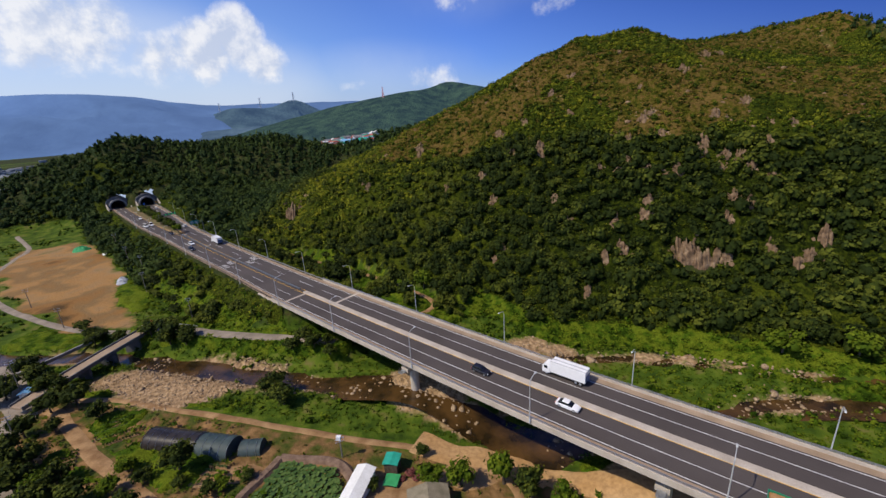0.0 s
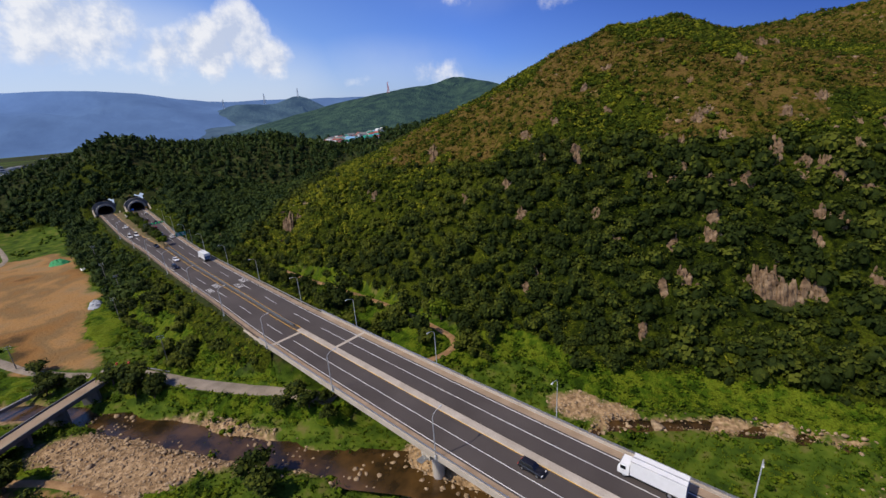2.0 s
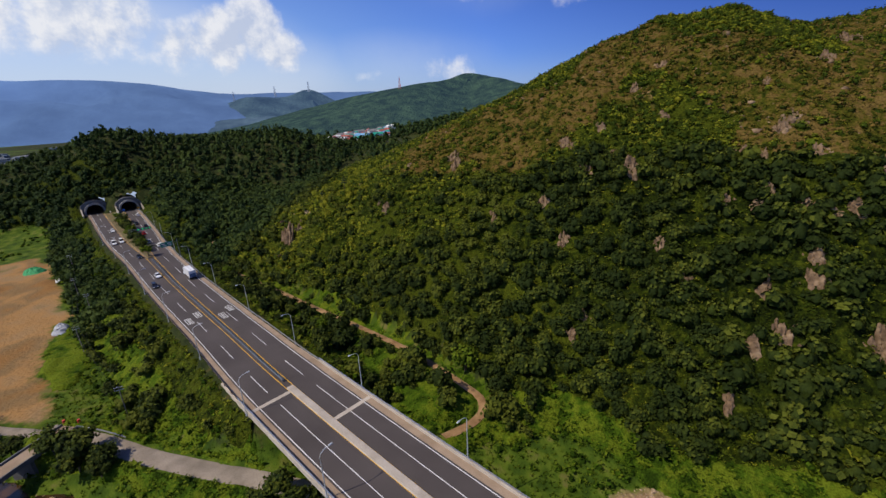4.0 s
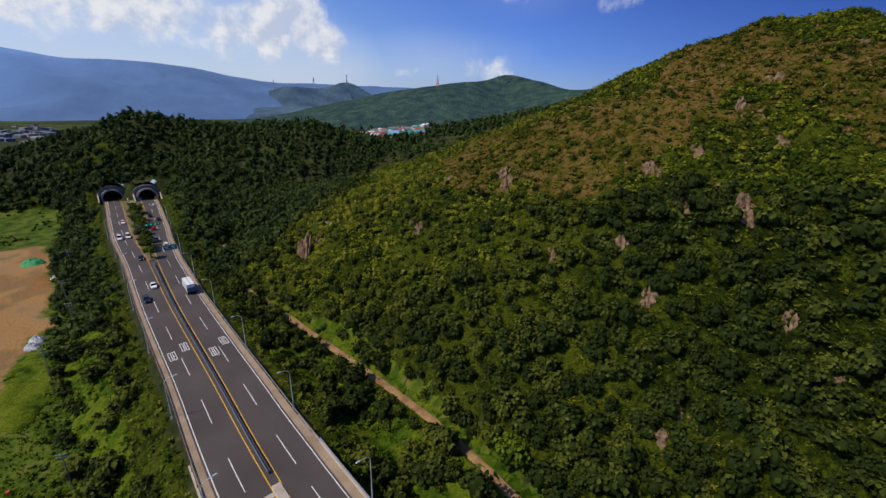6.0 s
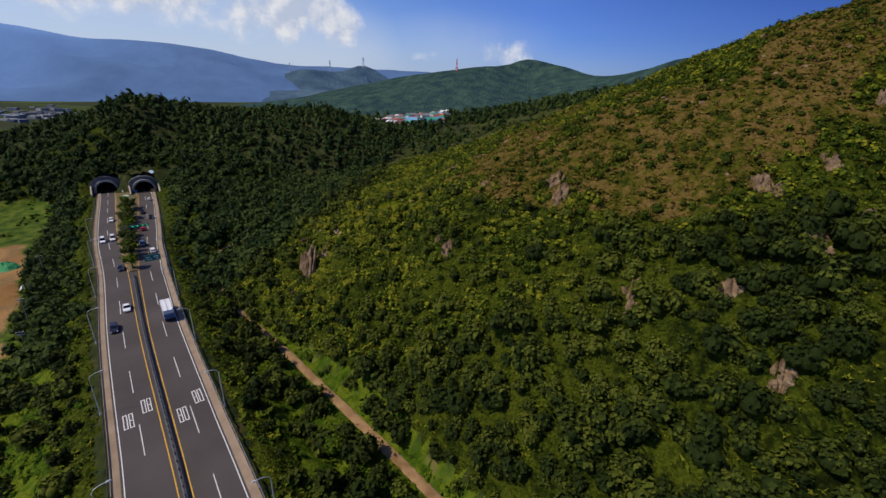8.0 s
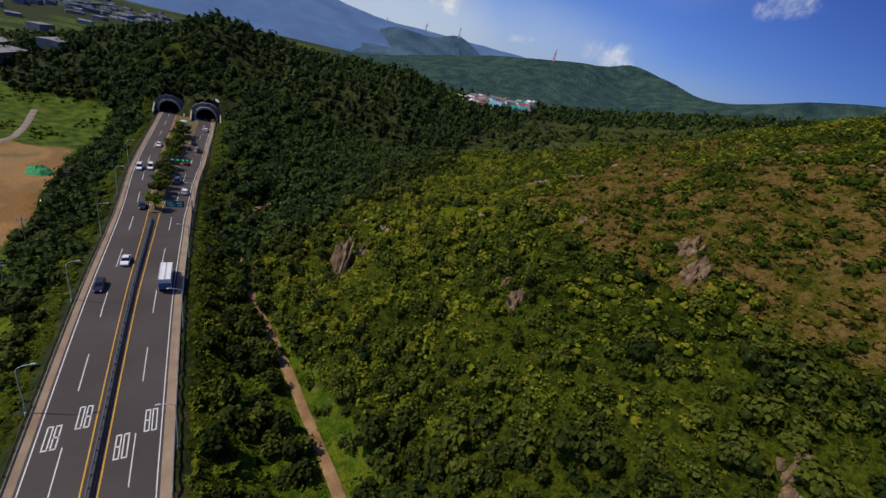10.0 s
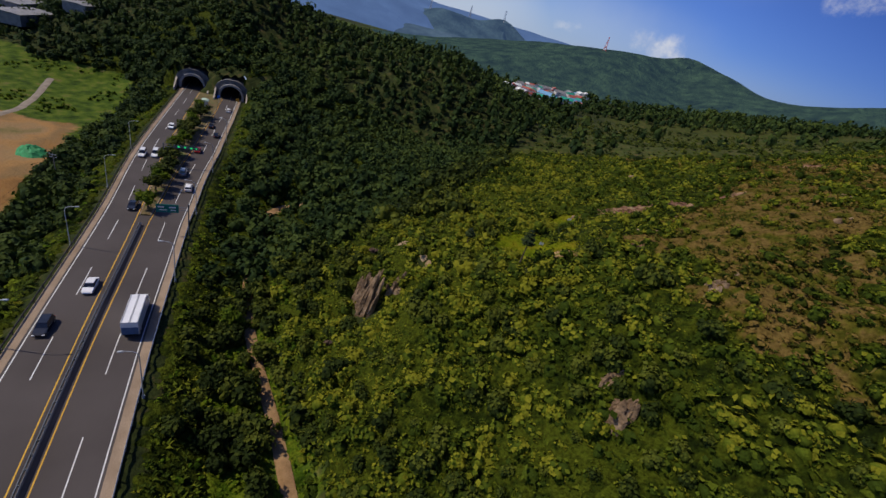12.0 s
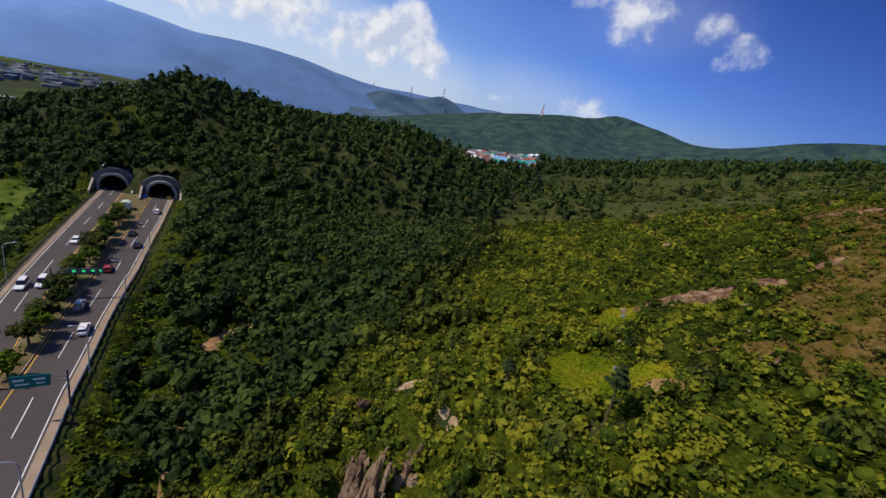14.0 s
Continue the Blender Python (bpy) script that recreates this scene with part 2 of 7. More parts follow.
NET_GREEN = mat("green_net_cover", [(0.02, 0.22, 0.07), (0.05, 0.34, 0.12)], 0.8, 6, 0.7, 0.1, 1.5)
WHITE_ROOF = mat("white_roof_sheet", [(0.68, 0.68, 0.64), (0.8, 0.8, 0.77)], 0.6, 5, 0.5)
WALL_WHITE = mat("house_wall", [(0.55, 0.53, 0.5), (0.72, 0.7, 0.67)], 0.5, 5, 0.8)
ROOF_RED = mat("red_roof", [(0.34, 0.08, 0.06), (0.46, 0.14, 0.1)], 0.5, 5, 0.7)
ROOF_BLUE = mat("blue_roof", [(0.12, 0.28, 0.45), (0.2, 0.4, 0.6)], 0.5, 5, 0.5)
ROOF_GREY = mat("grey_roof", [(0.16, 0.16, 0.17), (0.3, 0.29, 0.28)], 0.5, 5, 0.7)
TARP_GREY = mat("grey_silver_tarp", [(0.28, 0.29, 0.31), (0.5, 0.51, 0.53)], 0.9, 6, 0.45, 0.05, 2)
SIGN_GREEN = mat("green_sign_face", [(0.0, 0.16, 0.13), (0.0, 0.2, 0.16)], 1, 3, 0.4)
SIGN_BLUE = mat("blue_sign_face", [(0.01, 0.12, 0.5), (0.02, 0.15, 0.6)], 1, 3, 0.4)
SIGN_YELLOW = mat("amber_sign_face", [(0.6, 0.28, 0.02), (0.7, 0.34, 0.03)], 1, 3, 0.4)
SIGN_WHITE = mat("sign_legend", [(0.75, 0.75, 0.75), (0.82, 0.82, 0.82)], 1, 3, 0.4)
CAR_WHITE = mat("white_car_paint", [(0.74, 0.74, 0.74), (0.8, 0.8, 0.8)], 1, 3, 0.25, spec=0.5, wear=0.08)
CAR_BLACK = mat("black_car_paint", [(0.012, 0.012, 0.015), (0.02, 0.02, 0.024)], 1, 3, 0.2, spec=0.6, wear=0.1)
CAR_SILVER = mat("silver_car_paint", [(0.36, 0.37, 0.39), (0.44, 0.45, 0.47)], 1, 3, 0.3, metal=0.5, wear=0.1)
CAR_RED = mat("red_car_paint", [(0.34, 0.02, 0.02), (0.42, 0.03, 0.03)], 1, 3, 0.25, spec=0.5, wear=0.1)
CAR_BLUE = mat("blue_truck_paint", [(0.05, 0.1, 0.2), (0.08, 0.14, 0.26)], 1, 3, 0.35, wear=0.15)
CAR_GREEN = mat("green_truck_paint", [(0.02, 0.2, 0.1), (0.03, 0.27, 0.14)], 1, 3, 0.4, wear=0.2)
GLASS = mat("dark_car_glass", [(0.01, 0.012, 0.015), (0.015, 0.018, 0.02)], 1, 2, 0.08, spec=0.7, wear=0.0)
TYRE = mat("tyre_rubber", [(0.015, 0.015, 0.015), (0.025, 0.025, 0.025)], 4, 3, 0.9)
CARGO_SOIL = mat("orange_soil_load", [(0.32, 0.16, 0.06), (0.45, 0.26, 0.12)], 1.5, 6, 0.95, 0.05, 5)
RED_PLASTIC = mat("red_plastic", [(0.5, 0.04, 0.03), (0.62, 0.07, 0.05)], 2, 3, 0.5)


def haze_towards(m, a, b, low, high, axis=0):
    """Stronger glow, standing in for thicker haze, along one axis of the backdrop, from strength low at a to high at b.
    """
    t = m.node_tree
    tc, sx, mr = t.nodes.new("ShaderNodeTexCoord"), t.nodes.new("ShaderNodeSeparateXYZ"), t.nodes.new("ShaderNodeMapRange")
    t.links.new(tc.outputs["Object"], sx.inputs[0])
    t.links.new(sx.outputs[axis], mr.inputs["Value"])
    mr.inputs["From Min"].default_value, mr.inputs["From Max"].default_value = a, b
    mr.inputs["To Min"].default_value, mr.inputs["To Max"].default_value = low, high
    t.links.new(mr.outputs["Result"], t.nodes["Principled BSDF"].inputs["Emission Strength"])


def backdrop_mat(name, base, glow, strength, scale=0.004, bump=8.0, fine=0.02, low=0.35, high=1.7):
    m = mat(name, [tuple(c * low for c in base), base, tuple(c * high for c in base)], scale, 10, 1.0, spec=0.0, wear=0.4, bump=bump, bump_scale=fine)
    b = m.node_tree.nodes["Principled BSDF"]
    # emission painted in as haze; the slopes themselves give off no light
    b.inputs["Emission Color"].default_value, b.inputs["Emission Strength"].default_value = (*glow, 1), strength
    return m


# distance haze is put into these bluish base colours and glows
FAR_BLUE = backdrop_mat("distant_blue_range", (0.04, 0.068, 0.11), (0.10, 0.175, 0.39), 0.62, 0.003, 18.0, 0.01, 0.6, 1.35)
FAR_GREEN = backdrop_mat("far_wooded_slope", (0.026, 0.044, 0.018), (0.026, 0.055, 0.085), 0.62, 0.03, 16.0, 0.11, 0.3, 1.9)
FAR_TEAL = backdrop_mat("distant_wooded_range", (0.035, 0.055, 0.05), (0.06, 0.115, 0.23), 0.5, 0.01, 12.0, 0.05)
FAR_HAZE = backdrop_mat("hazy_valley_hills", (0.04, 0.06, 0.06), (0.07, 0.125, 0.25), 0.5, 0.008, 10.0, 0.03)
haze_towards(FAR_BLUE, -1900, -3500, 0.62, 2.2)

water = bpy.data.materials.new("stream_water")
water.use_nodes = True
wb = water.node_tree.nodes["Principled BSDF"]
wb.inputs["Base Color"].default_value, wb.inputs["Roughness"].default_value = (0.05, 0.032, 0.014, 1), 0.22
wcn = water.node_tree.nodes.new("ShaderNodeTexNoise")
wcn.inputs["Scale"].default_value, wcn.inputs["Detail"].default_value = 0.22, 8
wcr = water.node_tree.nodes.new("ShaderNodeValToRGB")
wcr.color_ramp.elements[0].position, wcr.color_ramp.elements[0].color = 0.38, (0.020, 0.013, 0.005, 1)
wcr.color_ramp.elements[1].position, wcr.color_ramp.elements[1].color = 0.64, (0.085, 0.045, 0.014, 1)
water.node_tree.links.new(wcn.outputs["Fac"], wcr.inputs["Fac"])
water.node_tree.links.new(wcr.outputs["Color"], wb.inputs["Base Color"])
wnz = water.node_tree.nodes.new("ShaderNodeTexNoise")
wnz.inputs["Scale"].default_value, wnz.inputs["Detail"].default_value = 1.6, 5
wbp = water.node_tree.nodes.new("ShaderNodeBump")
wbp.inputs["Strength"].default_value, wbp.inputs["Distance"].default_value = 0.5, 0.05
wtc = water.node_tree.nodes.new("ShaderNodeTexCoord")
water.node_tree.links.new(wtc.outputs["Object"], wnz.inputs["Vector"])
water.node_tree.links.new(wtc.outputs["Object"], wcn.inputs["Vector"])
water.node_tree.links.new(wnz.outputs["Fac"], wbp.inputs["Height"])
water.node_tree.links.new(wbp.outputs["Normal"], wb.inputs["Normal"])


# ---- mesh helpers ----
class Build:
    """Collects vertices and faces, then becomes one mesh object."""

    def __init__(self):
        self.v, self.f = [], []

    def add(self, verts, faces):
        o = len(self.v)
        self.v += [tuple(p) for p in verts]
        self.f += [tuple(o + i for i in q) for q in faces]
        return self

    def box(self, c, s, rz=0.0, top=1.0):
        m = Matrix.Rotation(rz, 3, "Z")
        vs = []
        for k in (-1, 1):
            g = top if k > 0 else 1.0
            for i, j in ((-1, -1), (1, -1), (1, 1), (-1, 1)):
                p = m @ Vector((i * s[0] / 2 * g, j * s[1] / 2 * g, k * s[2] / 2))
                vs.append((c[0] + p.x, c[1] + p.y, c[2] + p.z))
        return self.add(vs, [(3, 2, 1, 0), (4, 5, 6, 7), (0, 1, 5, 4), (1, 2, 6, 5), (2, 3, 7, 6), (3, 0, 4, 7)])

    def tube(self, a, b, ra, rb=None, n=8):
        rb = ra if rb is None else rb
        a, b = Vector(a), Vector(b)
        q = (b - a).to_track_quat("Z", "Y")
        vs = []
        for p, r in ((a, ra), (b, rb)):
            for i in range(n):
                w = 2 * math.pi * i / n
                vs.append(p + q @ Vector((r * math.cos(w), r * math.sin(w), 0)))
        fs = [(i, (i + 1) % n, n + (i + 1) % n, n + i) for i in range(n)]
        return self.add(vs, fs + [tuple(range(n))[::-1], tuple(range(n, 2 * n))])

    def sweep(self, line, profile, close=True, caps=True):
        """Carries a profile of (across, up) along a line of (point, normal) rows."""
        k = len(profile)
        vs = []
        for p, nrm in line:
            vs += [(p[0] + nrm[0] * a, p[1] + nrm[1] * a, p[2] + u) for a, u in profile]
        fs = []
        for i in range(len(line) - 1):
            for j in range(k if close else k - 1):
                j2 = (j + 1) % k
                fs.append((i * k + j, (i + 1) * k + j, (i + 1) * k + j2, i * k + j2))
        if close and caps:
            fs += [tuple(range(k)), tuple(range((len(line) - 1) * k, len(line) * k))[::-1]]
        return self.add(vs, fs)

    def make(self, name, material, parent=None, label="", smooth=False):
        me = bpy.data.meshes.new(name)
        me.from_pydata(self.v, [], self.f)
        me.materials.append(material)
        bm = bmesh.new()
        bm.from_mesh(me)
        bmesh.ops.recalc_face_normals(bm, faces=bm.faces)
        bm.to_mesh(me)
        bm.free()
        if smooth:
            me.polygons.foreach_set("use_smooth", [True] * len(me.polygons))
        ob = new(name, me)
        if parent:
            ob.parent = parent
        if label:
            ob["label"] = label
        return ob


def thing(name, m, label, category, group=""):
    ob = new(name)
    ob.matrix_basis = m
    return tagged(ob, label, category, group)


def arrays(name, V, F, material, attr=None, smooth=False):
    """One mesh from numpy arrays of triangles or quads, with a value per vertex."""
    me = bpy.data.meshes.new(name)
    n, k = F.shape
    me.vertices.add(len(V))
    me.vertices.foreach_set("co", np.ascontiguousarray(V, np.float32).ravel())
    me.loops.add(n * k)
    me.loops.foreach_set("vertex_index", np.ascontiguousarray(F, np.int32).ravel())
    me.polygons.add(n)
    me.polygons.foreach_set("loop_start", np.arange(0, n * k, k, dtype=np.int32))
    if smooth:
        me.polygons.foreach_set("use_smooth", np.ones(n, bool))
    me.update(calc_edges=True)
    me.materials.append(material)
    for key, vals in (attr or {}).items():
        a = me.attributes.new(key, "FLOAT", "POINT")
        a.data.foreach_set("value", np.ascontiguousarray(vals, np.float32))
    return me


def vnoise(x, y, size, seed=0):
    """Smooth lattice noise, 0 to 1."""
    x, y = np.asarray(x, float) / size + seed * 17.3, np.asarray(y, float) / size + seed * 5.7
    xi, yi = np.floor(x), np.floor(y)
    fx, fy = x - xi, y - yi
    fx, fy = fx * fx * (3 - 2 * fx), fy * fy * (3 - 2 * fy)

    def h(a, b):
        q = np.sin(a * 127.1 + b * 311.7 + seed * 74.7) * 43758.5453
        return q - np.floor(q)

    return (h(xi, yi) * (1 - fx) + h(xi + 1, yi) * fx) * (1 - fy) + (h(xi, yi + 1) * (1 - fx) + h(xi + 1, yi + 1) * fx) * fy


def fbm(x, y, size, seed=0, octaves=4):
    out, amp, tot = 0, 1.0, 0
    for i in range(octaves):
        out, tot = out + amp * vnoise(x, y, size / 2**i, seed + i), tot + amp
        amp *= 0.5
    return out / tot


def smooth01(v):
    v = np.clip(v, 0, 1)
    return v * v * (3 - 2 * v)


def spline(points, step=1.0):
    """A smooth line through points, in equal steps."""
    p = np.array(points, float)
    p = np.vstack([2 * p[0] - p[1], p, 2 * p[-1] - p[-2]])
    out = []
    for i in range(1, len(p) - 2):
        for u in np.linspace(0, 1, 24, endpoint=False):
            a, b, c, d = p[i - 1:i + 3]
            out.append(0.5 * (2 * b + (c - a) * u + (2 * a - 5 * b + 4 * c - d) * u * u + (3 * b - a - 3 * c + d) * u**3))
    out.append(p[-2])
    out = np.array(out)
    s = np.r_[0, np.cumsum(np.hypot(*np.diff(out[:, :2], axis=0).T))]
    at = np.linspace(0, s[-1], max(2, int(s[-1] / step) + 1))
    return np.stack([np.interp(at, s, out[:, k]) for k in range(p.shape[1])], 1)


def normals(line):
    d = np.gradient(line[:, :2], axis=0)
    d /= np.hypot(d[:, 0], d[:, 1])[:, None]
    return np.stack([d[:, 1], -d[:, 0]], 1)


def line_distance(x, y, line):
    """Nearest distance to a line, the index of the nearest place and the signed offset to its right."""
    shape = np.shape(x)
    q = np.stack([np.ravel(x), np.ravel(y)], 1)
    best, who = np.full(len(q), 1e9), np.zeros(len(q), int)
    for k in range(0, len(line), 400):
        part_line = line[k:k + 400, :2]
        for c in range(0, len(q), 20000):
            d = ((q[c:c + 20000, None, :] - part_line[None]) ** 2).sum(2)
            j = d.argmin(1)
            v = d[np.arange(len(j)), j]
            m = v < best[c:c + 20000]
            best[c:c + 20000][m], who[c:c + 20000][m] = v[m], j[m] + k
    n = normals(line)[who]
    off = ((q - line[who, :2]) * n).sum(1)
    return np.sqrt(best).reshape(shape), who.reshape(shape), off.reshape(shape)


# ---- the road's line, the stream, the tracks ----
LY = spline([(225, -68), (140, -10), (92, 22.5), (50.5, 51.5), (9.4, 82), (-51.2, 130.2), (-82.0, 156.2), (-119.2, 187.6), (-155.5, 219.5), (-192.5, 250.5), (-257, 310), (-330, 377)], 1.0)
LN = normals(LY)


def station(x, y):
    return int(((LY - (x, y)) ** 2).sum(1).argmin())


JOINT, PORTAL, MEDIAN_END = station(-51.2, 130.2), station(-259, 312), station(-155, 219)
MEDIAN = np.interp(np.arange(len(LY)), [0, JOINT, station(-119.5, 187), station(-152, 217), station(-170, 232), station(-192.5, 250.5), station(-225, 280), PORTAL, len(LY)], [1.6, 1.6, 2.2, 2.8, 4.6, 7.6, 9.6, 10.8, 11.0])
HALF = 8.7
# the section is narrowed a little on the embankment to fit the camera's view
SECTION = np.interp(np.arange(len(LY)), [0, JOINT + 6, JOINT + 45, len(LY)], [1.0, 1.0, 0.93, 0.93])


def road_row(i, across, z=0.0):
    beyond = min(across, 0.0) + max(across - MEDIAN[i], 0.0)
    a = across + beyond * (SECTION[i] - 1.0)
    return (LY[i, 0] + LN[i, 0] * a, LY[i, 1] + LN[i, 1] * a, z)


def road_line(a, b, across=0.0, z=0.0, right=False, step=1):
    """Rows of (point, normal) along the road; right: measured from the right roadway's yellow line."""
    idx = list(range(a, b + 1, step))
    return [(road_row(i, across + (MEDIAN[i] if right else 0.0), z), LN[i] * SECTION[i]) for i in idx]


STREAM = spline([(-177.3, 115), (-140, 113.1), (-119.4, 114), (-98, 111.2), (-78.4, 106.6), (-57.8, 101.9), (-35.5, 97.2), (-13.5, 91.8), (-2, 86.2), (6, 81.5), (14, 77.5), (23, 74.5), (35, 76), (48, 82.5), (58, 86.5), (74, 89.5), (98, 85.5), (135.1, 75.9), (193, 58.5)], 1.5)
STREAM2 = spline([(9.4, 87.2), (17.1, 99.6), (26, 109.5), (52.1, 108.7), (71.4, 102.9), (88.8, 96.1), (115.8, 87.4)], 1.5)
PATH_HILL = spline([(-18, 127.5, -9), (-11.5, 133, -9.5), (-9.5, 138.5, -9.5), (-13.5, 144.3, -9), (-31, 159.6, -8), (-54, 176.5, -8), (-72, 189, -8), (-91, 201.5, -7), (-112, 214.5, -6), (-128, 229, -5), (-141, 247, -4), (-146, 254, -4), (-143, 262, -3)], 1.0)
FARM_TRACK = spline([(-109.2, 88.8), (-99.8, 86), (-93.3, 81.4), (-84, 75.3), (-76.5, 70.6), (-60.6, 61.8), (-44.8, 51.5), (-28, 38.5)], 1.0)
BANK_TRACK = spline([(-100.8, 90.7), (-88.6, 90.7), (-72.8, 87), (-55, 83.4), (-26.1, 77.6), (3.7, 73), (9.4, 66.6), (13.2, 57.5), (29, 46.9)], 1.0)
FIELD_TRACK = spline([(-105.4, 125.2), (-111, 128), (-126, 129), (-141.8, 131.8), (-167.9, 142), (-191.3, 154.2), (-216.5, 172.8), (-232.3, 189.6), (-251.9, 217.6), (-270.6, 243.7), (-307.9, 271.7)], 1.5)
BANK_ROAD = spline([(-105.4, 125.2), (-93.3, 123.4), (-79.3, 119.6), (-65.3, 116.8), (-48.5, 114), (-37.3, 111.2)], 1.0)
VIADUCT_TRACK = spline([(-10.0, 77.3), (-2.1, 74.1), (6.9, 72.2), (15.3, 68.7), (24.0, 64.7), (32.0, 61.2), (38.9, 56.9)], 1.0)
LANE_ROAD = spline([(-140, 111.2), (-121.3, 94.4), (-110.1, 87), (-104.5, 75.8), (-96.1, 65.5), (-85.8, 58.1), (-70, 38.5), (-56, 15.1)], 1.5)


# ---- the lie of the land: spot heights along its ridges, spurs and valleys ----
VALLEY = [(-300, 200, -8.4), (-230, 195, -8.4), (-160, 150, -8.9), (-200, 90, -9.4), (-120, 60, -9.4), (-60, 60, -9.4), (0, 30, -9.4), (60, -20, -11.8), (25, 120, -12.2), (56, 118, -12.8), (90, 98, -13.3), (130, 62, -13.3), (190, 40, -12.8), (-12, 142, -6.4), (-60, 110, -10.4), (-300, 60, -9.4), (0, -120, -9.4), (250, -20, -11.8), (-380, 260, -8.4), (-450, 120, -10.4), (-140, 180, -8.4), (-190, 225, -7.4), (-245, 285, -10), (-300, 300, -8), (-460, 300, -10.4)]
NOSE = [(-60, 168, -9), (-92, 200, -6.5), (-112, 217, -4), (-140, 245, -4), (-152, 262, -1), (-184, 281, 3), (-50, 196, -2), (-66, 208, 7), (-78, 219, 11), (-90, 224, 3), (-104, 232, 6), (-92, 238, 15.5), (-70, 230, 22.5), (-62, 226, 20), (-50, 225, 26), (-38, 231, 33), (-64, 267, 25), (-25, 257, 44), (-19, 222, 36), (-28, 205, 20), (-48, 212, 18)]
FACE = [(-3, 217, 40), (-9, 171, 4), (-20, 178, 9), (0, 165, 4), (10, 140, -9), (22, 160, 10), (11, 187, 25), (33, 184, 35), (40, 140, -3), (50, 131, -9), (68, 145, 15), (80, 137, 3), (92, 168, 35), (110, 137, 14), (59, 210, 50), (60, 227, 66), (103, 205, 60), (15, 240, 58), (140, 120, 8), (170, 130, 22), (150, 180, 46), (190, 90, -8)]
HEIGHTS = [(10, 290, 59), (30, 284, 70), (50, 258, 79), (75, 275, 89), (112, 286, 95), (95, 254, 84), (168, 312, 87), (165, 280, 72), (250, 322, 104), (232, 300, 76), (300, 330, 88), (230, 200, 50), (300, 230, 55), (360, 150, 20), (420, 320, 90), (-27, 301, 46), (-64, 314, 31), (-71, 326, 28), (-22, 332, 45), (-15, 432, 40), (0, 536, 34), (100, 480, 70), (180, 560, 90)]
TUNNEL_HILL = [(-134, 466, 10), (-115, 298, 11), (-160, 310, 4), (-150, 350, 3), (-182, 303, 5), (-205, 300, 4), (-245, 353, 21), (-294, 334, 30), (-285, 362, 47), (-310, 380, 47), (-322, 348, 23), (-222, 322, 12), (-179, 381, 28), (-174, 418, 38), (-193, 464, 37), (-212, 510, 35), (-146, 428, 28), (-268, 419, 36), (-340, 345, 28), (-395, 334, 11), (-485, 376, 1), (-350, 420, 36), (-290, 600, 12), (-160, 560, 10), (-185, 660, 15), (-140, 700, 17), (-230, 720, 15), (-190, 800, 24), (-225, 880, 20), (-420, 560, -6)]
SPOTS = np.array(VALLEY + NOSE + FACE + HEIGHTS + TUNNEL_HILL, float)


def rbf_weights(p, soft):
    d = np.hypot(p[:, None, 0] - p[None, :, 0], p[:, None, 1] - p[None, :, 1])
    n = len(p)
    A = np.zeros((n + 3, n + 3))
    A[:n, :n] = -d + np.eye(n) * soft
    A[:n, n], A[:n, n + 1:], A[n, :n], A[n + 1:, :n] = 1, p[:, :2] / 100, 1, p[:, :2].T / 100
    return np.linalg.solve(A, np.r_[p[:, 2], 0, 0, 0])


WEIGHTS = rbf_weights(SPOTS, 4.0)


def floor_level(x):
    """The valley floor, which falls away past the viaduct."""
    return -9.4 - 3.4 * smooth01((np.asarray(x, float) - 5) / 30)


def land(x, y):
    """The natural ground before road, stream and tracks."""
    x, y = np.asarray(x, float), np.asarray(y, float)
    q = np.zeros(x.shape)
    for (a, b, _), w in zip(SPOTS, WEIGHTS):
        q -= w * np.hypot(x - a, y - b)
    n = len(SPOTS)
    q = q + WEIGHTS[n] + WEIGHTS[n + 1] * x / 100 + WEIGHTS[n + 2] * y / 100
    far = smooth01((np.hypot(x + 50, y - 240) - 480) / 420)
    plain = -16 + 10 * (fbm(x, y, 400, 9) - 0.5) * smooth01((np.hypot(x, y) - 700) / 500) + 30 * smooth01((x + 250) / 500) * smooth01((y - 300) / 500)
    q = np.clip(q, -16, 112) * (1 - far) + plain * far
    steep = smooth01((q + 7) / 12)
    return q + steep * (5.0 * (fbm(x, y, 42, 3) - 0.5) + 2.2 * (vnoise(x, y, 9, 5) - 0.5)) + 0.5 * (vnoise(x, y, 6, 8) - 0.5)


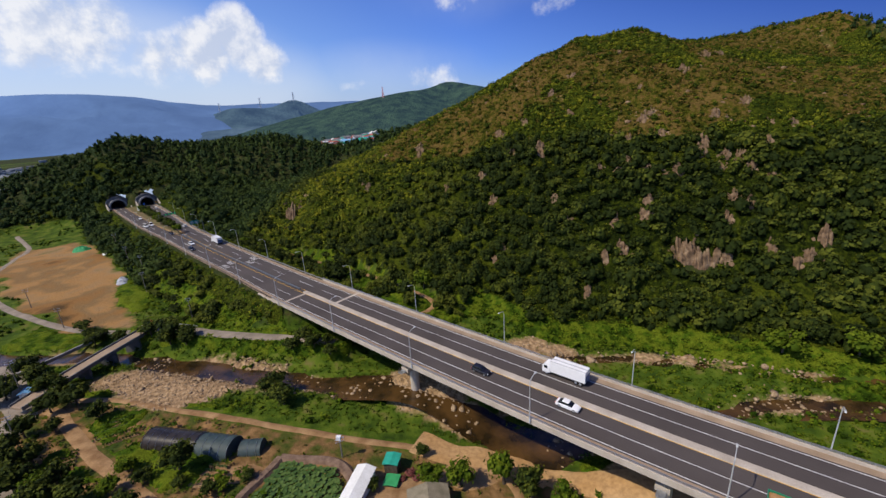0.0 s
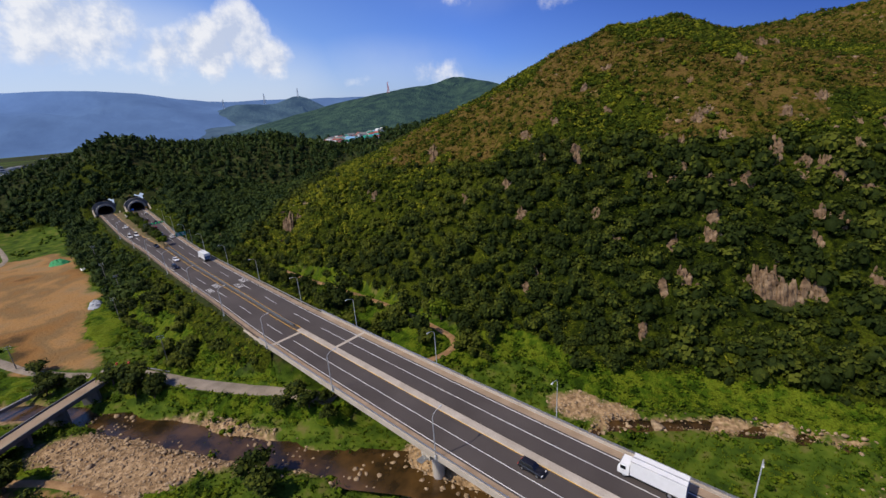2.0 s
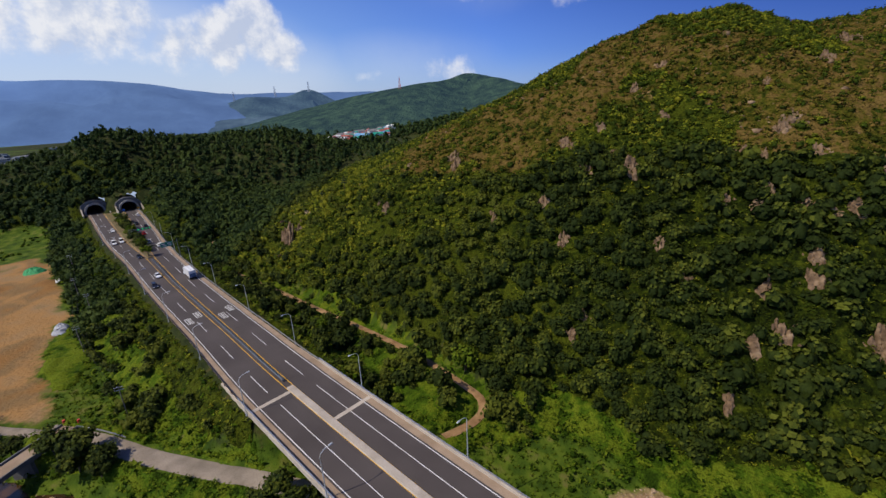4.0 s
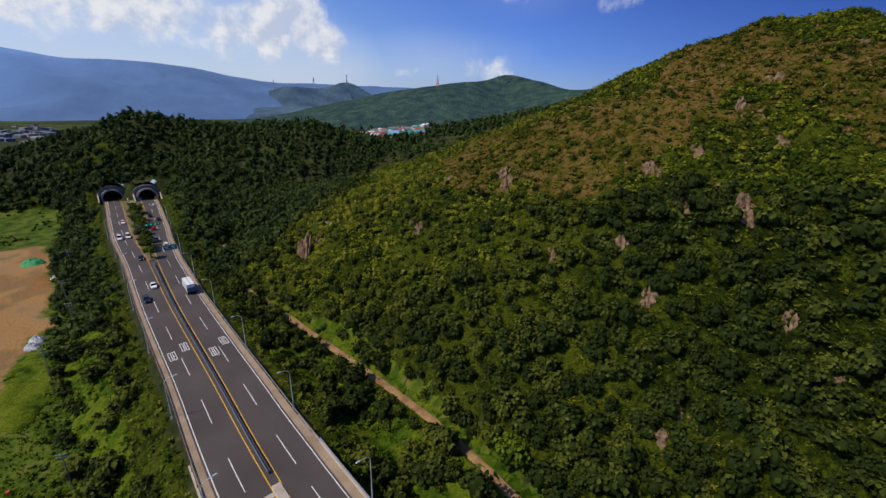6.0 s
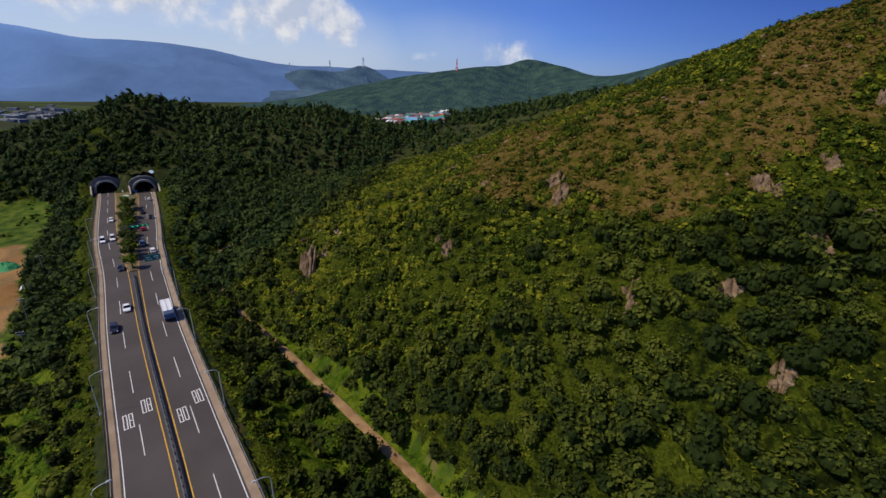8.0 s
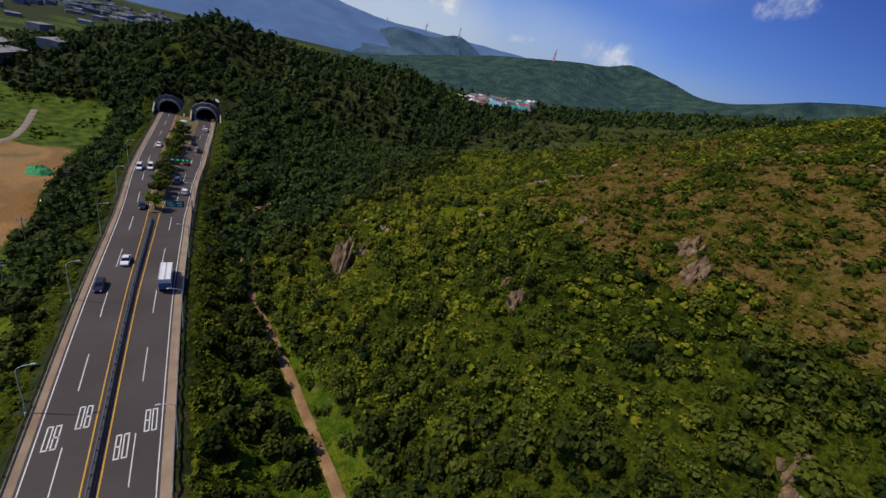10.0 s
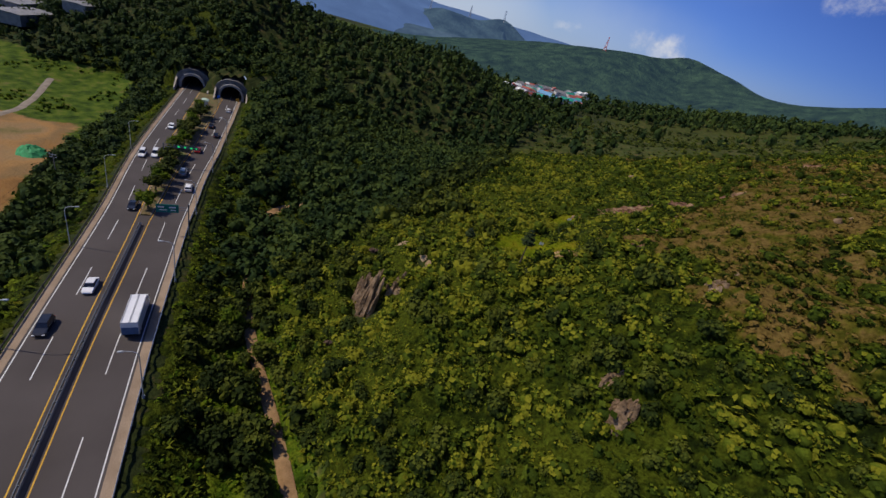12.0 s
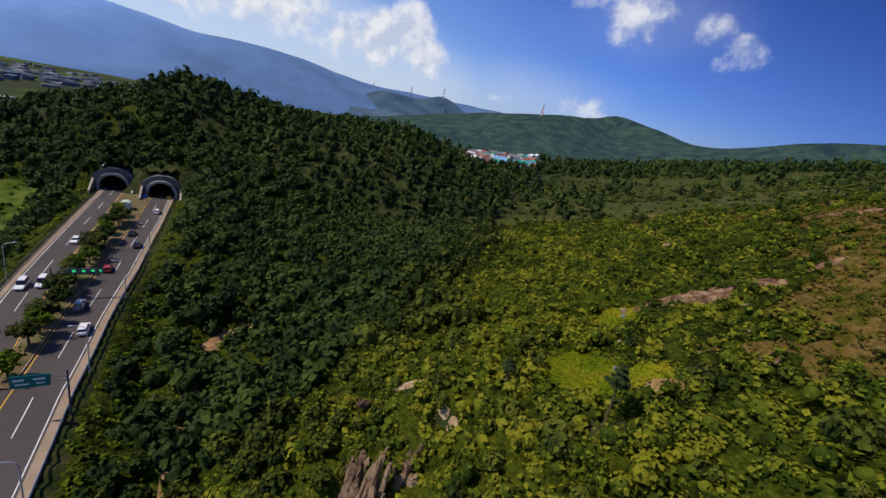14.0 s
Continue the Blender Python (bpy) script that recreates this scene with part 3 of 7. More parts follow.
def ground(x, y):
    """The finished ground: embankment, cutting, stream beds and levelled tracks."""
    x, y = np.asarray(x, float), np.asarray(y, float)
    z = land(x, y)
    d, i, off = line_distance(x, y, LY)
    right = MEDIAN[i] + HALF + 0.6
    out = np.maximum(np.maximum(-off - 9.3, off - right), 0)
    on = (i > JOINT - 4) & (i < np.where(off < MEDIAN[i] / 2 + 2, PORTAL + 1, PORTAL - 7))
    z = np.where(on, np.maximum(z, -0.35 - out / 1.6), z)
    z = np.where(on, np.minimum(z, -0.35 + np.maximum(out - 1.0, 0) * 0.95), z)
    # made ground over the tunnel mouths
    for start, centre in ((PORTAL, -3.6), (PORTAL - 8, None)):
        mid = MEDIAN[i] + 3.6 if centre is None else centre
        behind, beside = i - start, np.abs(off - mid)
        cap = 9.2 + np.clip(0.4 * behind, 0, 3) - np.maximum(beside - 5.5, 0) * 1.1
        z = np.where((behind >= 1) & (behind < 20) & (d < 25), np.maximum(z, np.where(beside < 12, cap, -99)), z)
    head = (i <= JOINT - 4) & (i > JOINT - 16)
    z = np.where(head, np.maximum(z, -3 - (JOINT - 4 - i) * 1.0 - out / 1.4), z)
    under = (i <= JOINT - 16) & (out < 3)
    z = np.where(under, np.minimum(z, -6.5), z)
    for line, w, deep in ((STREAM, 3.1, 2.6), (STREAM2, 1.9, 2.4)):
        ds, k, _ = line_distance(x, y, line)
        wid = w * (0.75 + 0.6 * vnoise(x, y, 25, 4)) * (1 - 0.66 * smooth01((x - 8) / 15))
        z = z - deep * (0.55 + 0.75 * vnoise(x, y, 6, 6)) * smooth01((wid * 1.6 - ds) / (wid * 1.1)) * smooth01((floor_level(x) + 6 - z) / 4)
    # gravel bars round the feet of the piers
    for k in (285, 229):
        p = LY[k] + LN[k] * 1.0
        z = np.where(np.hypot(x - p[0], y - p[1]) < 22, np.maximum(z, -9.4 - 0.5 * np.maximum(np.hypot((x - p[0]) * 0.7, y - p[1]) - 5, 0)), z)
    for line, w in ((PATH_HILL, 1.6), (BANK_ROAD, 2.0)):
        dp, k, _ = line_distance(x, y, line)
        flat = smooth01((w + 4.6 - dp) / 3.0)
        lev = line[k, 2] if line.shape[1] > 2 else -7.6
        z = z * (1 - flat) + lev * flat
    return z


def height(x, y):
    return float(ground(np.array([x]), np.array([y]))[0])


def axis(lo, hi, a, b, step, grow):
    mid = list(np.arange(lo, hi + 0.1, step))
    left, right, s = [], [], step
    p = lo
    while p > a:
        s *= grow
        p -= s
        left.append(p)
    p, s = hi, step
    while p < b:
        s *= grow
        p += s
        right.append(p)
    return np.array(left[::-1] + mid + right)


gx, gy = axis(-320, 170, -4800, 4800, 2.5, 1.075), axis(45, 345, -2500, 4800, 2.5, 1.075)
GX, GY = np.meshgrid(gx, gy, indexing="ij")
GZ = ground(GX.ravel(), GY.ravel()).reshape(GX.shape)
nx, ny = GX.shape
ids = np.arange(nx * ny).reshape(nx, ny)
quads = np.stack([ids[:-1, :-1], ids[1:, :-1], ids[1:, 1:], ids[:-1, 1:]], -1).reshape(-1, 4)
cx, cy = (GX[:-1, :-1] + 1.25).ravel(), (GY[:-1, :-1] + 1.25).ravel()
nearp = (np.abs(cx + 250) < 40) & (np.abs(cy - 312) < 40)
keep = np.ones(len(quads), bool)
sub = np.where(nearp)[0]
dd, ii, oo = line_distance(cx[sub], cy[sub], LY)
mid_off = np.where(oo < MEDIAN[ii] / 2, np.abs(oo + 3.6), np.abs(oo - MEDIAN[ii] - 3.6))
along = ii - np.where(oo < MEDIAN[ii] / 2, PORTAL, PORTAL - 8)
rise = np.ptp(GZ.ravel()[quads[sub]], axis=1)
keep[sub[(mid_off < 5.2) & (np.abs(along) < 6) & (rise > 3)]] = False


FIELD = [(-112, 129.9), (-126.9, 143), (-153, 170.9), (-167.9, 190.5), (-183.8, 205.5), (-216.5, 234.4), (-248.2, 252.1), (-267.8, 237.2), (-244.4, 204.5), (-226.7, 184.9), (-186.6, 155.1), (-140, 131.8)]


def inside(x, y, ring):
    """Metres inside a ring of corners; outside: minus."""
    x, y = np.asarray(x, float), np.asarray(y, float)
    odd, near = np.zeros(x.shape, bool), np.full(x.shape, 1e9)
    for (ax, ay), (bx, by) in zip(ring, ring[1:] + ring[:1]):
        odd ^= ((ay > y) != (by > y)) & (x < (bx - ax) * (y - ay) / (by - ay + 1e-9) + ax)
        u = np.clip(((x - ax) * (bx - ax) + (y - ay) * (by - ay)) / ((bx - ax) ** 2 + (by - ay) ** 2), 0, 1)
        near = np.minimum(near, np.hypot(x - ax - u * (bx - ax), y - ay - u * (by - ay)))
    return np.where(odd, near, -near)


def cover(x, y, z):
    """What grows where: wood, dry slope, bare earth, gravel, meadow; each 0 to 1."""
    d, i, off = line_distance(x, y, LY)
    ds, _, _ = line_distance(x, y, STREAM)
    ds2, _, _ = line_distance(x, y, STREAM2)
    n = fbm(x, y, 45, 21)
    hill = smooth01((x + 125) / 30) * smooth01((y - 95 + x * 0.35) / 30)
    low = np.where(x < 0, 34 + 0.06 * x, 34 + 0.03 * np.minimum(x, 90))
    back_slope = smooth01((y - 238) / 25)
    low = low * (1 - back_slope) + 14 * back_slope
    dry = hill * smooth01((z - low - 20 * (n - 0.5)) / 7) * (1 - 0.65 * smooth01((y - 325) / 40))
    field = smooth01(0.5 + inside(x, y, FIELD) / 4 + 2.2 * (vnoise(x, y, 9, 31) - 0.5))
    gravel = smooth01((13 + 12 * (fbm(x, y, 16, 33) - 0.5) - np.hypot((x + 79) * 0.42, y - 99.5)) / 3) * (ds > 0)
    gravel = np.maximum(gravel, smooth01(((8 - 2.2 * smooth01((x - 5) / 15)) * vnoise(x, y, 20, 37) - ds) / 2.5))
    gravel = np.maximum(gravel, smooth01((3.0 * vnoise(x, y, 14, 39) - ds2) / 1.5))
    gravel = np.maximum(gravel, 0.85 * smooth01((1.0 - np.hypot((x - 21) / 13, (y - 114 + 0.2 * (x - 24)) / 4) + 0.7 * (vnoise(x, y, 6, 41) - 0.5)) / 0.25))
    gravel = gravel * smooth01((floor_level(x) + 2.4 - z) / 1.5)
    for k in (285, 229):
        gravel = np.maximum(gravel, smooth01((11 + 5 * (vnoise(x, y, 5, 43) - 0.5) - np.hypot(x - LY[k, 0], y - LY[k, 1])) / 3))
    farm = smooth01((73.5 - y - 0.19 * x) / 3) * smooth01((37 - x) / 10) * smooth01((x + 119) / 5) * smooth01((-4.5 - z) / 3)
    wood = smooth01((z - floor_level(x) - np.where(x > -20, 1.4, 3.0) + 4 * (n - 0.5)) / 2.5) * (1 - dry) * (1 - field)
    wood = np.maximum(wood, smooth01((np.hypot(x, y - 200) - 420) / 80) * smooth01((fbm(x, y, 90, 23) - 0.4) / 0.1))
    return dict(wood=wood, dry=dry, field=field, gravel=gravel, farm=farm, road=np.abs(off), near=d, index=i, off=off)


C = cover(GX.ravel(), GY.ravel(), GZ.ravel())
GROUND = bpy.data.materials.new("ground_cover")
GROUND.use_nodes = True
gt = GROUND.node_tree
gb = gt.nodes["Principled BSDF"]
gb.inputs["Roughness"].default_value, gb.inputs["Specular IOR Level"].default_value = 0.95, 0.1
gtc = gt.nodes.new("ShaderNodeTexCoord")


def gnoise(scale, detail=6):
    n = gt.nodes.new("ShaderNodeTexNoise")
    n.inputs["Scale"].default_value, n.inputs["Detail"].default_value = scale, detail
    gt.links.new(gtc.outputs["Object"], n.inputs["Vector"])
    return n.outputs["Fac"]


def gramp(fac, stops):
    r = gt.nodes.new("ShaderNodeValToRGB")
    for k, (p, c) in enumerate(stops):
        e = r.color_ramp.elements[k] if k < 2 else r.color_ramp.elements.new(p)
        e.position, e.color = p, (*c, 1)
    gt.links.new(fac, r.inputs["Fac"])
    return r.outputs["Color"]


def gmix(a, b, attr, sharp=2.0):
    at = gt.nodes.new("ShaderNodeAttribute")
    at.attribute_name = attr
    br = gt.nodes.new("ShaderNodeMath")
    br.operation = "MULTIPLY_ADD"
    gt.links.new(gnoise(0.6, 5), br.inputs[0])
    br.inputs[1].default_value, br.inputs[2].default_value = 1.2, -0.6
    ad = gt.nodes.new("ShaderNodeMath")
    gt.links.new(at.outputs["Fac"], ad.inputs[0])
    gt.links.new(br.outputs[0], ad.inputs[1])
    mr = gt.nodes.new("ShaderNodeMapRange")
    mr.inputs["From Min"].default_value, mr.inputs["From Max"].default_value = 0.5 - 0.5 / sharp, 0.5 + 0.5 / sharp
    gt.links.new(ad.outputs[0], mr.inputs["Value"])
    m = gt.nodes.new("ShaderNodeMix")
    m.data_type = "RGBA"
    gt.links.new(mr.outputs["Result"], m.inputs["Factor"])
    gt.links.new(a, m.inputs["A"])
    gt.links.new(b, m.inputs["B"])
    return m.outputs["Result"]


meadow = gramp(gnoise(0.25, 9), [(0.3, (0.020, 0.040, 0.004)), (0.46, (0.045, 0.078, 0.006)), (0.58, (0.08, 0.115, 0.010)), (0.7, (0.12, 0.11, 0.03))])
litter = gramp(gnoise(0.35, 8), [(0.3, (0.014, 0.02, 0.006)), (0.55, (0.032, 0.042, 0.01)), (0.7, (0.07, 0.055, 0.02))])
drys = gramp(gnoise(0.2, 10), [(0.36, (0.040, 0.045, 0.006)), (0.5, (0.075, 0.070, 0.012)), (0.6, (0.12, 0.092, 0.024)), (0.68, (0.24, 0.155, 0.07))])
earth = gramp(gnoise(0.04, 9), [(0.32, (0.075, 0.045, 0.018)), (0.40, (0.235, 0.12, 0.038)), (0.48, (0.19, 0.12, 0.052)), (0.55, (0.30, 0.165, 0.06)), (0.63, (0.25, 0.16, 0.075)), (0.72, (0.09, 0.10, 0.022))])
shingle = gramp(gnoise(0.9, 9), [(0.3, (0.13, 0.08, 0.04)), (0.5, (0.29, 0.19, 0.10)), (0.68, (0.46, 0.32, 0.18))])
farms = gramp(gnoise(0.22, 9), [(0.32, (0.035, 0.055, 0.008)), (0.44, (0.075, 0.075, 0.015)), (0.53, (0.15, 0.088, 0.034)), (0.64, (0.27, 0.155, 0.065))])
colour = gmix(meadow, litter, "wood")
colour = gmix(colour, drys, "dry")
colour = gmix(colour, farms, "farm")
colour = gmix(colour, earth, "field")
colour = gmix(colour, shingle, "gravel")
gt.links.new(colour, gb.inputs["Base Color"])
gbp = gt.nodes.new("ShaderNodeBump")
gbp.inputs["Strength"].default_value, gbp.inputs["Distance"].default_value = 1.0, 0.35
gt.links.new(gnoise(1.1, 8), gbp.inputs["Height"])
gt.links.new(gbp.outputs["Normal"], gb.inputs["Normal"])
terrain = new("ground", arrays("ground", np.stack([GX.ravel(), GY.ravel(), GZ.ravel()], 1), quads[keep], GROUND, {k: C[k] for k in ("wood", "dry", "field", "gravel", "farm")}, smooth=True))
tagged(terrain, "hilly ground with wooded slopes, dry grass, meadow and bare earth", "ground", kind="structure")


def strip(name, line, half, material, label, lift=0.06, cols=5, ragged=0.3):
    """A track draped over the ground, with a ragged edge."""
    nrm = normals(line)
    vs, fs = [], []
    for k, p in enumerate(line):
        for c in range(cols):
            u = (c / (cols - 1) * 2 - 1)
            e = half * (1 + ragged * (fbm(p[0], p[1], 7.0, 50 + 7 * (c > cols // 2), 2) - 0.5)) if abs(u) == 1 else half
            vs.append((p[0] + nrm[k, 0] * u * e, p[1] + nrm[k, 1] * u * e))
    vs = np.array(vs)
    z = ground(vs[:, 0], vs[:, 1]) + lift + np.tile(np.where(np.abs(np.linspace(-1, 1, cols)) == 1, -0.1, 0.05), len(line))
    b = Build()
    b.add(np.c_[vs, z], [(k * cols + c, (k + 1) * cols + c, (k + 1) * cols + c + 1, k * cols + c + 1) for k in range(len(line) - 1) for c in range(cols - 1)])
    ob = b.make(name, material, smooth=True)
    return tagged(ob, label, "track", kind="structure")


strip("dirt_path", PATH_HILL, 1.05, DIRT, "pale dirt path along the foot of the wooded hill", 0.3)
strip("farm_track", FARM_TRACK, 1.5, DIRT, "rutted earth farm track between vegetable plots", 0.1)
strip("bank_track", BANK_TRACK, 0.9, DIRT, "orange dirt track along the stream bank", 0.1)
strip("earth_track", VIADUCT_TRACK, 3.0, EARTH, "bare orange earth track beside the viaduct", 0.15, ragged=0.8)
strip("field_track", FIELD_TRACK, 1.3, LANE, "pale gravel track round the bare field", 0.1)
strip("bank_road", BANK_ROAD, 2.0, LANE, "grey concrete lane leading under the viaduct", 0.12, ragged=0.1)
strip("lane", LANE_ROAD, 3.4, LANE, "grey village lane with a worn surface", 0.14, ragged=0.05)

# water in the stream beds
for line, w, deep in ((STREAM, 5.2, 1.15), (STREAM2, 2.6, 1.15)):
    b = Build()
    bed_z = ground(line[:, 0], line[:, 1])
    level = np.convolve(np.pad(bed_z, 8, mode="edge"), np.ones(17) / 17, mode="valid") + deep + 0.45 * smooth01((line[:, 0] - 5) / 15)
    b.sweep([((p[0], p[1], zz), n) for p, n, zz in zip(line, normals(line), level)], [(-w, 0), (w, 0)], close=False)
    tagged(b.make("stream_water", water), "shallow brown stream water over stones", "water", kind="structure")

# ---- far ranges ----
def mountain(name, crest, width, material, label, rough, seed, foot=-30, step=45):
    line = spline(crest, step)
    nrm = normals(line)
    cols = 41
    u = np.linspace(-1, 1, cols)
    X = line[:, 0, None] + nrm[:, 0, None] * u * width
    Y = line[:, 1, None] + nrm[:, 1, None] * u * width
    fall = (1 - np.abs(u)) ** 1.35
    ridged = 1 - np.abs(2 * fbm(X, Y, width * 0.55, seed, 4) - 1)
    Z = foot + (line[:, 2, None] - foot) * fall * (1 + rough * (ridged - 0.75) * (1 - fall) * 2.2) + rough * 26 * (fbm(X, Y, width * 0.25, seed + 7, 4) - 0.5) * fall
    ids = np.arange(X.size).reshape(X.shape)
    q = np.stack([ids[:-1, :-1], ids[1:, :-1], ids[1:, 1:], ids[:-1, 1:]], -1).reshape(-1, 4)
    ob = new(name, arrays(name, np.stack([X.ravel(), Y.ravel(), Z.ravel()], 1), q, material, smooth=True))
    return tagged(ob, label, "mountain", kind="structure")


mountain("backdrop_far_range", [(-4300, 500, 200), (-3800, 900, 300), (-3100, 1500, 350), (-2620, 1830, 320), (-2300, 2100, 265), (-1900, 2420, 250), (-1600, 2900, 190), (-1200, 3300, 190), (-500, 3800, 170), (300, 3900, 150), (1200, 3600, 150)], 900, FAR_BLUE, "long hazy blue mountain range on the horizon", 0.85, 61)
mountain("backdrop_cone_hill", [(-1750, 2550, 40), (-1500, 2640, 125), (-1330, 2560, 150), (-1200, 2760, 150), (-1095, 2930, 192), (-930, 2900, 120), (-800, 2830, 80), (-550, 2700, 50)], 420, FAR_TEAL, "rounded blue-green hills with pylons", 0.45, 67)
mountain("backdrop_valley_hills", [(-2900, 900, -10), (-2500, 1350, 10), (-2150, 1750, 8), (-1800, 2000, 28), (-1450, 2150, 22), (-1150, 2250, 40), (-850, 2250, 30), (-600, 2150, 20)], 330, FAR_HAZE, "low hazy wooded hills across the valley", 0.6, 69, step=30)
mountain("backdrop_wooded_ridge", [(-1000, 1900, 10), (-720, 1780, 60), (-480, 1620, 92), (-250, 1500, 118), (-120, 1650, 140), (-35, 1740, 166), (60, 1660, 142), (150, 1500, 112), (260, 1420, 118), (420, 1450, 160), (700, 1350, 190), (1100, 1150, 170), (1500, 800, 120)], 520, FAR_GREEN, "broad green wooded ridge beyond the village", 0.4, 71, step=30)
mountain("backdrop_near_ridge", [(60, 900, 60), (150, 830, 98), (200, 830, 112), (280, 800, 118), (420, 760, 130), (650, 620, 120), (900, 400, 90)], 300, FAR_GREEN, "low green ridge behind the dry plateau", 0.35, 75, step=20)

# ---- the dual carriageway ----
B0 = 8  # first station of the viaduct
road = thing("road", pose(0, 0, 0), "dark grey asphalt dual carriageway with painted lines", "road")
road["kind"] = "structure"


def ribbon(name, a, b, lo, hi, z, material, right=False, parent=None, label="", step=2):
    line = road_line(a, b, 0, z, right, step)
    bld = Build()
    bld.sweep(line, [(lo, 0), (hi, 0)], close=False)
    return bld.make(name, material, parent, label)


END = PORTAL + 50
for right in (False, True):
    lo, hi = (-7.3, 0.35) if not right else (-0.35, 7.3)
    line = road_line(0, END, 0, 0, right, 2)
    bld = Build()
    bld.sweep(line, [(lo, 0), (hi, 0), (hi, -0.3), (lo, -0.3)])
    bld.make("carriageway", ASPHALT, road)
    s0, s1 = (-8.75, -7.3) if not right else (7.3, 8.75)
    bld = Build()
    bld.sweep(road_line(0, PORTAL - (8 if right else 0), 0, 0.012, right, 2), [(s0, 0), (s1, 0), (s1, -0.35), (s0, -0.35)])
    bld.make("shoulder", SHOULDER, road, "pale concrete shoulder")
    edge = (-6.95, -6.79) if not right else (6.79, 6.95)
    ribbon("edge_line", 0, END, *edge, 0.008, WHITE_LINE, right, road)
    ribbon("yellow_line", 0, END, -0.09, 0.09, 0.008, YELLOW_LINE, right, road)
    lane = -3.44 if not right else 3.44
    ribbon("lane_line", 0, JOINT - 2, lane - 0.07, lane + 0.07, 0.008, WHITE_LINE, right, road)
    k = JOINT + 4
    while k < END - 20:
        ribbon("lane_dash", k, k + 9, lane - 0.075, lane + 0.075, 0.008, WHITE_LINE, right, road, step=1)
        k += 20
# median filling between the yellow lines
bld = Build()
rows_m = [(i, road_row(i, 0.35, 0.0), road_row(i, MEDIAN[i] - 0.35, 0.0)) for i in range(0, MEDIAN_END + 1, 2)]
bld.add([p for r in rows_m for p in r[1:]], [(2 * k, 2 * k + 2, 2 * k + 3, 2 * k + 1) for k in range(len(rows_m) - 1)])
bld.make("median_paving", ASPHALT, road)
# earth island with kerbs where the roadways part
bld = Build()
rows_m = [(i, road_row(i, 0.55, 0.16), road_row(i, MEDIAN[i] / 2, 0.35), road_row(i, MEDIAN[i] - 0.55, 0.16)) for i in range(MEDIAN_END, PORTAL + 1, 2)]
bld.add([p for r in rows_m for p in r[1:]], [q for k in range(len(rows_m) - 1) for q in ((3 * k, 3 * k + 3, 3 * k + 4, 3 * k + 1), (3 * k + 1, 3 * k + 4, 3 * k + 5, 3 * k + 2))])
tagged(bld.make("median_island", mat("median_soil", [(0.06, 0.07, 0.015), (0.16, 0.11, 0.05), (0.1, 0.13, 0.03)], 0.3, 8, 0.95, 0.05, 3)), "planted earth median island between the roadways", "median", kind="structure")
for right in (False, True):
    bld = Build()
    side = 0.45 if not right else -0.45
    bld.sweep(road_line(MEDIAN_END, PORTAL, side, 0, right, 2), [(-0.1, -0.1), (-0.1, 0.22), (0.1, 0.22), (0.1, -0.1)])
    tagged(bld.make("kerb", SHOULDER), "pale concrete kerb along the median island", "kerb", kind="structure")
# expansion joint across both roadways
for k in (0,):
    for right in (False, True):
        lo, hi = (-8.7, 0) if not right else (0, 8.7)
        k0 = JOINT - (15 if right else 0) + k
        ribbon("expansion_joint", k0, k0 + 1, lo, hi, 0.013, CONCRETE, right, road, "pale concrete strip of the bridge joint", step=1)

# painted speed figures, drawn as long strokes
def figure(char, i, across, right, flip):
    """One tall figure painted on the lane, 4 m long and 0.6 m wide."""
    segs = {"8": [(0, 0, 1, 0), (0, 0.5, 1, 0.5), (0, 1, 1, 1), (0, 0, 0, 1), (1, 0, 1, 1)], "0": [(0, 0, 1, 0), (0, 1, 1, 1), (0, 0, 0, 1), (1, 0, 1, 1)]}[char]
    bld = Build()
    for x0, y0, x1, y1 in segs:
        if flip:
            x0, y0, x1, y1 = 1 - x0, 1 - y0, 1 - x1, 1 - y1
        w = 0.09
        if y0 == y1:
            ya, yb = y0 * 4.2 - 0.14, y0 * 4.2 + 0.14
            xa, xb = 0.0 - w, 0.6 + w
        else:
            ya, yb = 0.0, 4.2
            xa, xb = x0 * 0.6 - w, x0 * 0.6 + w
        pts = []
        for xx, yy in ((xa, ya), (xb, ya), (xb, yb), (xa, yb)):
            base = road_row(i, across + xx + (MEDIAN[i] if right else 0), 0.016)
            t = LY[i + 1] - LY[i]
            pts.append((base[0] + t[0] * yy, base[1] + t[1] * yy, 0.016))
        bld.add(pts, [(0, 1, 2, 3)])
    return bld.make("speed_figure", WHITE_LINE, road, "white painted speed figure")


for right, offs in ((False, (-2.6, -6.0)), (True, (0.9, 4.4))):
    for n_off, o in enumerate(offs):
        i0 = [station(-97.7, 166), station(-96.9, 161.8), station(-89.2, 165), station(-90, 169.4)][n_off + 2 * right] - 2
        for c, ch in enumerate("80" if right else "08"):
            figure(ch, i0, o + 0.15 + c * 1.0, right, not right)

